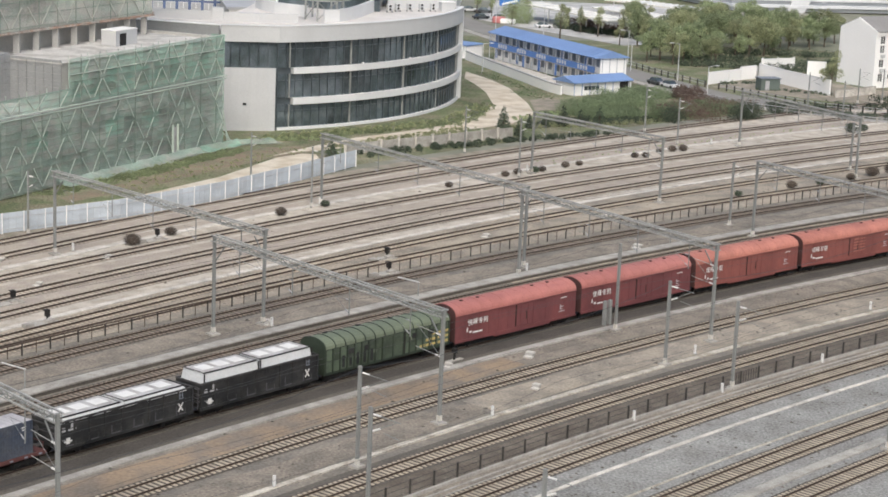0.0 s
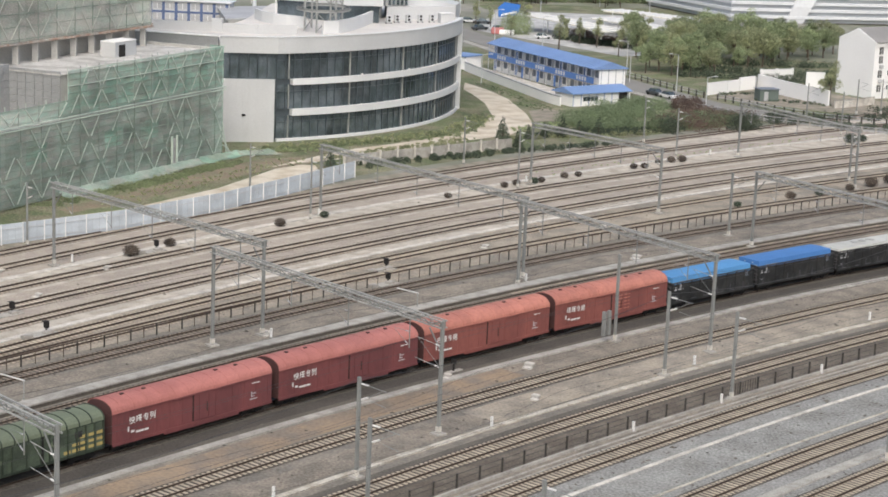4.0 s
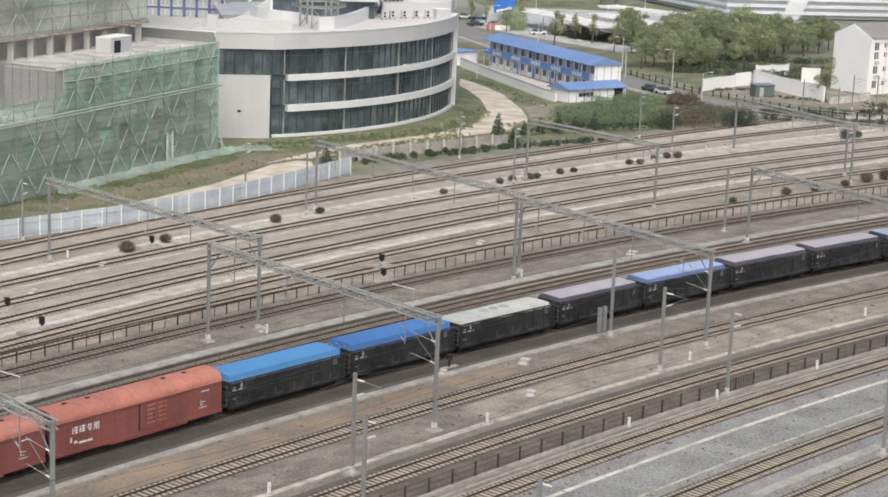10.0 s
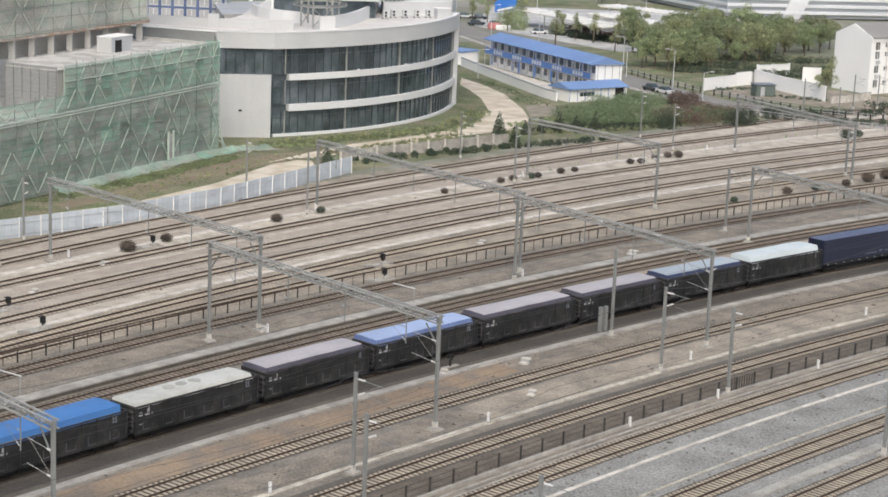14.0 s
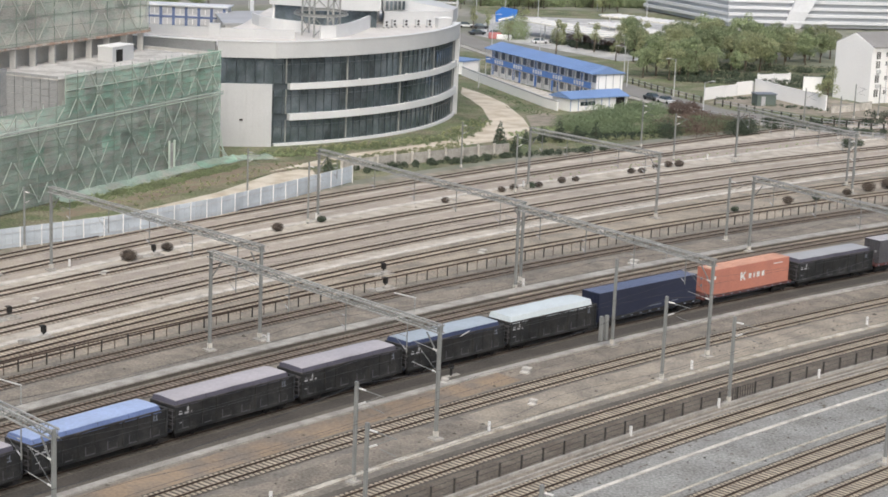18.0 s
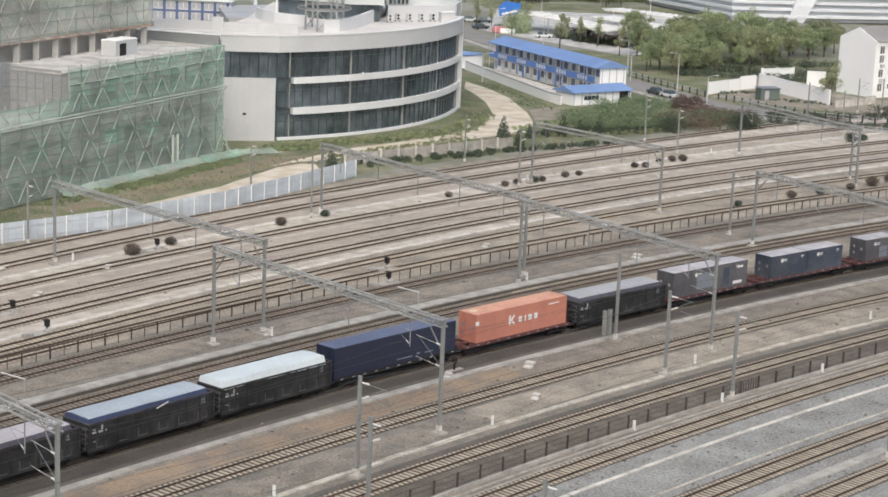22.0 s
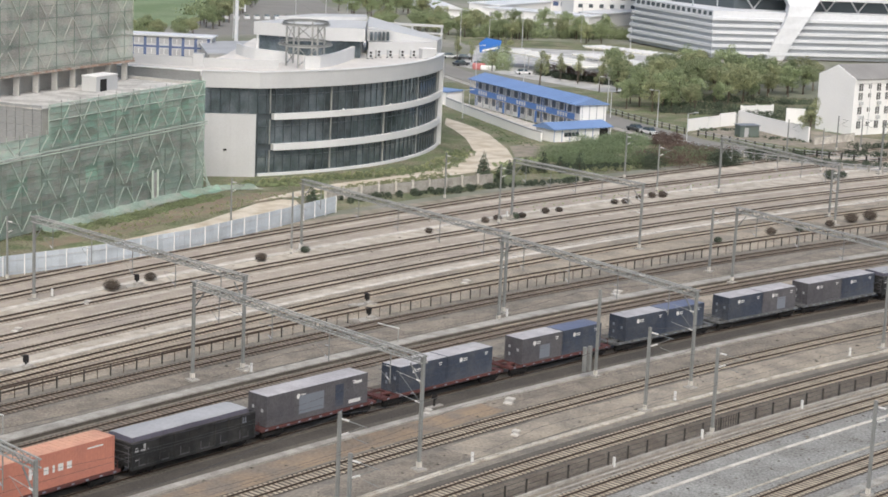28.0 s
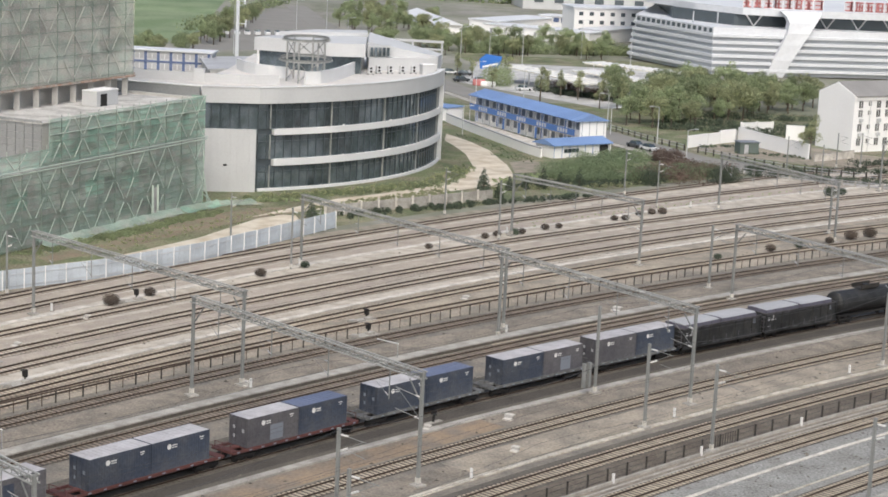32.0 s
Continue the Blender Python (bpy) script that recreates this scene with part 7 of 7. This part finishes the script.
# ---- plants ----
def leaf_cloud(blobs, count, size, seed, flat=0.0):
    """Many small tilted leaf clumps scattered over the blobs' shells: x, y, z, radius, height."""
    rnd = random.Random(seed)
    vs, fs = [], []
    wts = [b[3] ** 2 for b in blobs]
    for _ in range(count):
        b = rnd.choices(blobs, wts)[0]
        d = Vector((rnd.gauss(0, 1), rnd.gauss(0, 1), rnd.gauss(0, 1) + 0.25)).normalized()
        k = rnd.uniform(0.62, 1.06)
        c = Vector((b[0] + d.x * b[3] * k, b[1] + d.y * b[3] * k, b[2] + d.z * b[4] * k))
        nrm = (d + Vector((rnd.uniform(-0.8, 0.8), rnd.uniform(-0.8, 0.8), rnd.uniform(-0.5, 0.8)))).normalized()
        u = nrm.orthogonal().normalized()
        u = Matrix.Rotation(rnd.uniform(0, 6.28), 3, nrm) @ u
        v = nrm.cross(u)
        sz = size * rnd.uniform(0.55, 1.3)
        i = len(vs)
        vs += [c - u * sz * 0.5, c + v * sz * 0.38 + nrm * sz * 0.12, c + u * sz * 0.5, c - v * sz * 0.38 + nrm * sz * 0.1]
        fs.append((i, i + 1, i + 2, i + 3))
    return vs, fs


def leaf_mesh(name, blobs, count, size, seed, m):
    vs, fs = leaf_cloud(blobs, count, size, seed)
    me = bpy.data.meshes.new(name)
    me.from_pydata([tuple(v) for v in vs], [], fs)
    me.materials.append(M[m])
    return me


def tree_proto(kind, seed, m):
    """One tree: tapered trunk, limbs, crown of leaf clumps."""
    rnd = random.Random(seed)
    h = {"round": 7.5, "thin": 9.0, "conifer": 4.6}[kind]
    t = new("tree")
    bm = bar((0, 0, 0), (0.1, 0.05, h * 0.55), 0.36, 0.2, n=8)
    blobs = []
    if kind == "conifer":
        for i in range(7):
            f = i / 6
            blobs.append((0, 0, 0.5 + f * (h - 0.8), 1.25 * (1 - f) + 0.18, 0.6))
        n, size = 900, 0.28
    else:
        for i in range(15 if kind == "round" else 7):
            a, rr = rnd.uniform(0, 6.28), rnd.uniform(0.2, 2.5 if kind == "round" else 1.3)
            z = h * rnd.uniform(0.36, 0.96 - 0.1 * rr)
            blobs.append((rr * math.cos(a), rr * math.sin(a), z, rnd.uniform(0.65, 1.4) * (1 if kind == "round" else 0.75), rnd.uniform(0.55, 1.25)))
            beam(bm, (0.05, 0, h * 0.4), (rr * math.cos(a) * 0.9, rr * math.sin(a) * 0.9, z), 0.14, 0.05, n=6)
        n, size = (2900, 0.27) if kind == "round" else (1500, 0.24)
    part("trunk", bm, "bark", t)
    ob = new("crown", leaf_mesh("crown", blobs, n, size, seed, m))
    ob.parent = t
    return t


def plants():
    rnd = random.Random(7)
    protos = [tagged(tree_proto("round", 11 + i, ("leaf", "leaf_y", "leaf")[i % 3]), "leafy green broadleaf tree in the grove" if i % 3 != 1 else "spring-green broadleaf tree in the grove", "tree", "grove trees") for i in range(6)]
    spots = []
    for _ in range(900):
        x, y = rnd.uniform(30, 96), rnd.uniform(424, 500)
        lo = 426 + (x - 33) * 0.02
        if y < lo or x > 34 + (y - 400) * 0.75 or x < 37.5 + (y - 430) * 0.12:
            continue
        if x < 0.105 * y + 4 and noise.noise(Vector((x * 0.3, y * 0.3, 0))) < 0.28:
            continue
        if all(math.hypot(x - a, y - b) > 4.0 for a, b in spots):
            spots.append((x, y))
    used = 0
    for i, (x, y) in enumerate(spots[:150]):
        p = protos[i % 6]
        s = rnd.uniform(0.8, 1.4)
        m = pose(x, y, 0, 0, 0, rnd.uniform(0, 360)) @ Matrix.Scale(s, 4)
        if i < 6:
            p.matrix_basis = m
        else:
            c = copy_thing(p, pose(x, y, 0, 0, 0, rnd.uniform(0, 360)))
            c.scale = (s, s, s * rnd.uniform(0.9, 1.1))
    thin = [tagged(tree_proto("thin", 40 + i, "leaf_y"), "slender young tree with sparse leaves", "tree", "young trees") for i in range(2)]
    more = [(75.9, 387.6), (25, 470), (39, 462), (41, 478), (44, 455), (14, 500), (5, 525), (18, 515), (9, 520), (56, 500), (62, 505), (48, 490), (31, 486), (35, 480), (44, 470), (51, 466), (28, 496)]
    more += [(rnd.uniform(-24, 20), rnd.uniform(585, 640)) for _ in range(46)] + [(rnd.uniform(20, 60), rnd.uniform(595, 640)) for _ in range(26)]
    more += [(rnd.uniform(-40, 0), rnd.uniform(660, 760)) for _ in range(40)] + [(rnd.uniform(-95, -55), rnd.uniform(530, 555)) for _ in range(9)]
    more += [(rnd.uniform(-75, -66), rnd.uniform(560, 720)) for _ in range(26)]
    for i, (x, y) in enumerate(more):
        p = thin[i % 2] if i < 17 else protos[i % 6]
        if i < 2:
            p.matrix_basis = pose(x, y, 0)
            p.scale = (1.25, 1.25, 1.15)
            continue
        c = copy_thing(p, pose(x, y, 0, 0, 0, rnd.uniform(0, 360)))
        s = rnd.uniform(0.7, 1.1)
        c.scale = (s, s, s)
        if i >= 17:
            tagged(c, "green tree in the distant park", "tree", "park trees")
    con = tagged(tree_proto("conifer", 60, "leaf_dark"), "small dark conifer by the fence", "tree", "conifers")
    spots = [(8.5, 324), (13.0, 327), (15.8, 329), (19, 331), (-18.5, 290.5), (22, 332), (25.5, 334), (11, 318)]
    for i, (x, y) in enumerate(spots):
        if i == 0:
            con.matrix_basis = pose(x, y, 0)
        else:
            c = copy_thing(con, pose(x, y, 0, 0, 0, 50 * i))
            s = rnd.uniform(0.6, 1.05)
            c.scale = (s, s, s)
    # clipped bushes between the yard tracks
    rows = [(41.8, 57.2, 1), (17.9, 54.1, 1.25), (24.4, 55.7, 0.95), (49.8, 58.6, 0.8), (71.7, 60.2, 0.75), (83.5, 62.4, 0.8), (86.2, 63.0, 0.8), (89.0, 62.6, 0.95), (90.6, 62.8, 0.8), (95.9, 63.9, 0.85), (98.6, 64.0, 0.75),
            (110.6, 65.4, 0.8), (112.3, 64.9, 0.8), (116.8, 67.0, 0.7), (119.7, 67.3, 0.9), (121.4, 66.8, 1.0), (114.1, 35.8, 1.0), (120.1, 35.8, 0.9), (132.8, 37.4, 1.35), (137.4, 37.9, 1.4), (102.6, 35.0, 0.75), (127.4, 36.6, 0.9),
            (160.5, 70.5, 1.5), (163.5, 71.0, 1.1)]
    pro = {}
    for m, seed in (("leaf_red", 81), ("leaf_dark", 82)):
        b = new("bush", leaf_mesh("bush", [(0, 0, 0.6, 0.85, 0.62), (0.1, 0.05, 0.55, 0.62, 0.45)], 3000, 0.085, seed, m if m == "leaf_dark" else "leaf_bush"))
        pro[m] = tagged(b, "rounded brown clipped bush in the gravel" if m == "leaf_red" else "rounded dark green clipped bush in the gravel", "bush", "yard bushes")
    first = set()
    for i, (s, n, k) in enumerate(rows):
        m = "leaf_dark" if i in (3, 7, 17, 20, 22, 23) else "leaf_red"
        mm = at(s, n, 0, 40 * i)
        if m not in first:
            first.add(m)
            o = pro[m]
            o.matrix_basis = mm
        else:
            o = copy_thing(pro[m], mm)
        o.scale = (k, k, k * 0.95)
    # shrub belt and hedges: uncounted leaves
    def thicket(name, pts, h, n, size, m, label, seed, spread=1.5):
        r2 = random.Random(seed)
        blobs = []
        for x, y in pts:
            for _ in range(3):
                rr = r2.uniform(0.6, 1.3) * h * 0.75
                blobs.append((x + r2.uniform(-spread, spread), y + r2.uniform(-spread, spread), h * 0.3, rr, h * r2.uniform(0.5, 0.9)))
        o = new(name, leaf_mesh(name, blobs, n, size, seed, m))
        tagged(o, label, "shrubs", kind="stuff")
    ln = lambda a, b, k: [tuple(Vector(a).lerp(Vector(b), i / k)) for i in range(k + 1)]
    thicket("shrubs", ln((21, 349), (37, 372), 10) + ln((26, 350), (38, 362), 8) + ln((29, 366), (40, 372), 6), 2.3, 26000, 0.24, "leaf_mid", "dense green shrub belt beside the tracks", 91)
    thicket("shrubs", ln((36, 345), (52, 356), 12) + ln((40, 350), (50, 358), 8), 2.3, 17000, 0.24, "leaf_mid", "overgrown green shrubs beside the tracks", 92)
    thicket("shrubs", ln((38, 347), (54, 358), 12) + ln((42, 358), (50, 362), 6) + [(44, 344), (47, 346)], 2.5, 18000, 0.24, "leaf_red", "red-brown shrubs along the road", 93)
    thicket("shrubs", [(44.1, 374.2), (44.6, 374.6), (46.7, 373.4), (47.4, 373.2)], 2.5, 6000, 0.2, "leaf_red", "reddish round shrubs beside the road", 112, 0.5)
    thicket("shrubs", [(53.5, 348.8), (54.6, 350.0), (52.6, 348.0), (39.5, 341.0), (38.5, 341.0)], 2.8, 8000, 0.2, "leaf_dark", "dark green shrubs beside the tracks", 113, 0.8)
    thicket("shrubs", ln((57, 360), (84, 356), 26), 1.1, 9000, 0.18, "leaf_dark", "dark scrub along the road railing", 114, 1.2)
    thicket("weeds", ln((-14, 293), (26, 325), 40), 0.7, 14000, 0.2, "leaf_dark", "low dark hedge along the yard fence", 94)
    thicket("weeds", ln((-30, 305), (0, 330), 30) + ln((0, 331), (5, 352), 14) + ln((-26, 308), (-4, 326), 20), 0.4, 26000, 0.14, "leaf_y", "yellow-green weeds round the office building", 95, 2.4)
    thicket("weeds", ln((-29, 304), (0, 328), 50) + ln((1, 330), (6, 352), 24), 0.5, 22000, 0.15, "leaf", "dark green weeds round the office building", 111, 2.2)
    thicket("weeds", ln((-19, 299), (2, 323), 60) * 2, 0.3, 22000, 0.13, "leaf_y", "pale dry weeds over the old track", 115, 1.8)
    thicket("weeds", ln((-34, 300), (-22, 306), 12) + ln((10, 336), (20, 347), 10), 0.45, 9000, 0.15, "leaf", "tufted weeds and grass", 96)
    thicket("shrubs", ln((23, 340), (36, 347), 12) + ln((22, 345), (32, 350), 8), 1.5, 16000, 0.22, "leaf_mid", "green scrub sloping down to the tracks", 121)
    thicket("weeds", ln((13, 330), (35, 341), 30) + ln((18, 336), (34, 343), 18), 0.7, 17000, 0.18, "leaf_dark", "rough dark scrub behind the yard fence", 122, 1.8)
    thicket("weeds", ln((12, 327), (36, 341), 30), 0.6, 9000, 0.17, "leaf_y", "pale dry scrub behind the yard fence", 123, 2.0)
    thicket("weeds", ln((5, 400), (18, 367), 40) + ln((12, 372), (19, 364), 14), 0.16, 12000, 0.12, "leaf_mid", "dark grass below the compound wall", 124, 1.6)
    thicket("weeds", ln((60, 366), (100, 372), 24) + ln((84, 380), (100, 388), 10), 1.2, 5500, 0.35, "leaf_dark", "scrub below the house", 97)
    thicket("weeds", ln((-84, 640), (-66, 800), 16), 3.5, 2600, 0.9, "leaf", "far woodland along the field", 98)
    thicket("weeds", ln((-260, 900), (260, 860), 60), 9, 9000, 2.4, "leaf", "far woodland at the horizon", 99)
    thicket("undergrowth", ln((50, 428), (84, 424), 24) + ln((52, 440), (86, 436), 20) + ln((54, 455), (92, 455), 20), 1.6, 16000, 0.32, "leaf_dark", "dark undergrowth below the grove", 101)
    thicket("hedge", ln((8, 604), (62, 622), 30), 3.6, 22000, 0.4, "leaf", "dense mixed hedge behind the lawn", 102)
    thicket("hedge", ln((26, 497), (49, 474), 26), 1.5, 12000, 0.26, "leaf_dark", "low dark hedge before the canopies", 108)
    thicket("hedge", ln((30, 506), (44, 484), 14), 2.2, 9000, 0.26, "leaf_red", "reddish shrubs before the canopies", 109)
    thicket("hedge", [(15, 505), (17, 503), (16, 508), (14, 507)], 5.5, 7000, 0.28, "leaf", "dense green tree clump by the sign", 103)
    thicket("weeds", (ln((-49, 262), (-33, 292), 60) + ln((-54, 252), (-40, 276), 50)) * 2, 0.36, 40000, 0.13, "leaf", "green weeds on the bank below the scaffold", 104, 1.7)
    thicket("weeds", ln((-46, 256), (-24, 296), 60), 0.22, 7000, 0.13, "leaf_y", "thin dry grass on the bank", 110, 2.2)
    thicket("weeds", [tuple(P(s, 55.2 + 0.137 * s).xy) for s in range(96, 168, 3)], 0.2, 7000, 0.09, "leaf", "low green tufts between the yard tracks", 106)
    thicket("weeds", ln((56, 398), (70, 404), 12) + ln((62, 392), (76, 388), 12), 0.5, 2200, 0.3, "leaf_dark", "rough weeds round the green hut", 107)
    wl = thing("boundary_wall", "weathered grey-white garden wall with piers", "wall")
    pts = ln((-16.5, 292.5), (10, 316.5), 10)
    for i in range(10):
        part("wall_panel", ribbon([pts[i], tuple(Vector(pts[i]).lerp(Vector(pts[i + 1]), 0.94))], 0.2, 0, 1.7), "concrete", wl)
        part("pier", boxes((pts[i][0], pts[i][1], 0, 0.4, 0.4, 1.95)), "concrete_pale", wl)


# ---- small things in the yard ----
def yard_things():
    for s, n in ((36.9, 31.4), (32.1, 25.8), (-9.1, 31.8), (-7.0, 40.4), (22.0, 55.0)):
        d = thing("shunt_signal", "small dark dwarf signal beside white boxes", "signal", at(s, n, 0) @ Matrix.Scale(1.2, 4), group="dwarf signals")
        part("post", boxes((0, 0, 0, 0.12, 0.12, 0.5)), "steel_dark", d)
        part("head", boxes((0, 0, 0.45, 0.3, 0.5, 0.65), bevel=0.08), "under", d)
        part("hood", boxes((-0.2, 0, 1.02, 0.26, 0.45, 0.07)), "under", d)
        for k in (-1, 1):
            part("junction_box", boxes((-1.1 * k - 1.3, -0.5, 0, 0.9, 0.6, 0.38), bevel=0.1), "concrete", d, "low grey concrete box")
        part("base", boxes((-0.6, -0.3, 0, 2.6, 1.2, 0.14), bevel=0.04), "concrete", d)
    for s, n in ((0.6, -18.5), (-27.1, -18.5), (32.7, -17.8), (64.5, -17.7), (95, -17.8), (11, 55.6), (50, 60.0), (89, 64.2), (130, 70), (6.4, 16.0), (45.5, 17.0), (23.5, -27.6), (40.8, -27.6), (9.5, -27.6)):
        p = thing("marker_post", "short white trackside marker post", "post", at(s, n), group="marker posts")
        part("post", boxes((0, 0, 0, 0.22, 0.2, 1.0), bevel=0.03), "white_paint", p)
        part("foot", boxes((0, 0, 0, 0.45, 0.4, 0.12)), "concrete", p)
    for s, n, k in ((18.7, -7.9, 0.75), (10.7, -15.4, 0.6), (9.5, -5.4, 0.55), (75.8, 33.7, 0.8), (66, 18.4, 0.9), (54.5, 33.2, 0.7), (6.8, 17.2, 0.7), (12, 50.5, 0.6), (2, 56.5, 0.9), (-1, 44.6, 0.6)):
        b = thing("concrete_slabs", "broken pale concrete slabs lying in the ballast", "slab", at(s, n, 0, 20 * k), group="loose slabs")
        for j in range(3):
            part("slab", boxes((-0.9 * k + j * 0.85 * k, 0.2 * (j - 1), 0.02 + 0.05 * j, 0.9 * k, 1.2 * k, 0.16), bevel=0.03), "concrete_pale" if j != 1 else "concrete", b)
    for s, n in ((11.5, -4.4),):
        d = thing("shunt_signal", "dark dwarf signal post beside the running line", "signal", at(s, n), group="dwarf signals")
        part("post", boxes((0, 0, 0, 0.15, 0.15, 0.9)), "under", d)
        part("head", boxes((0, 0, 0.8, 0.35, 0.5, 0.5), bevel=0.05), "under", d)
        part("base", boxes((0, 0, 0, 2.2, 0.5, 0.12)), "concrete", d)
    # overhead wires: a few sagging spans over the running lines
    w = thing("overhead_wire", "thin dark catenary wires along the tracks", "wire")
    for n, zs in ((-1.2, (7.6, 6.4)), (-11.8, (7.4, 6.2)), (-22.3, (7.4, 6.2)), (-30.5, (7.4, 6.2)), (21.9, (7.4, 6.2))):
        for k, z in enumerate(zs):
            bm = bmesh.new()
            s = -62.0
            pts = []
            while s < 200:
                ph = ((s + 4.7) / 43.1) % 1
                pts.append(P(s, n + 0.25 * math.sin(s / 43.1 * math.pi), z - (1.0 * 4 * ph * (1 - ph) if k == 0 else 0)))
                s += 4.31
            rings = [[bm.verts.new(p + Vector(o)) for o in ((0.014, 0, 0), (-0.007, 0, 0.013), (-0.007, 0, -0.013))] for p in pts]
            for a, b in zip(rings, rings[1:]):
                for j in range(3):
                    bm.faces.new((a[j], a[(j + 1) % 3], b[(j + 1) % 3], b[j]))
            part("wire", bm, "wire", w)
    # earth wire from mast head to mast head
    tops = [(-64.0, -19.9), (-18.7, -19.8), (26.9, -18.4), (70.8, -17.8), (116.0, -17.4)]
    for (s0, n0), (s1, n1) in zip(tops, tops[1:]):
        bm = bmesh.new()
        line_pts = [P(s0 + (s1 - s0) * k / 12, n0 + (n1 - n0) * k / 12, 8.3 - 1.3 * 4 * (k / 12) * (1 - k / 12)) for k in range(13)]
        rings = [[bm.verts.new(p + Vector(o)) for o in ((0.028, 0, 0), (-0.014, 0, 0.026), (-0.014, 0, -0.026))] for p in line_pts]
        for a, b in zip(rings, rings[1:]):
            for j in range(3):
                bm.faces.new((a[j], a[(j + 1) % 3], b[(j + 1) % 3], b[j]))
        part("wire", bm, "wire", w, "sagging earth wire between mast heads")


plants()
yard_things()


motions()
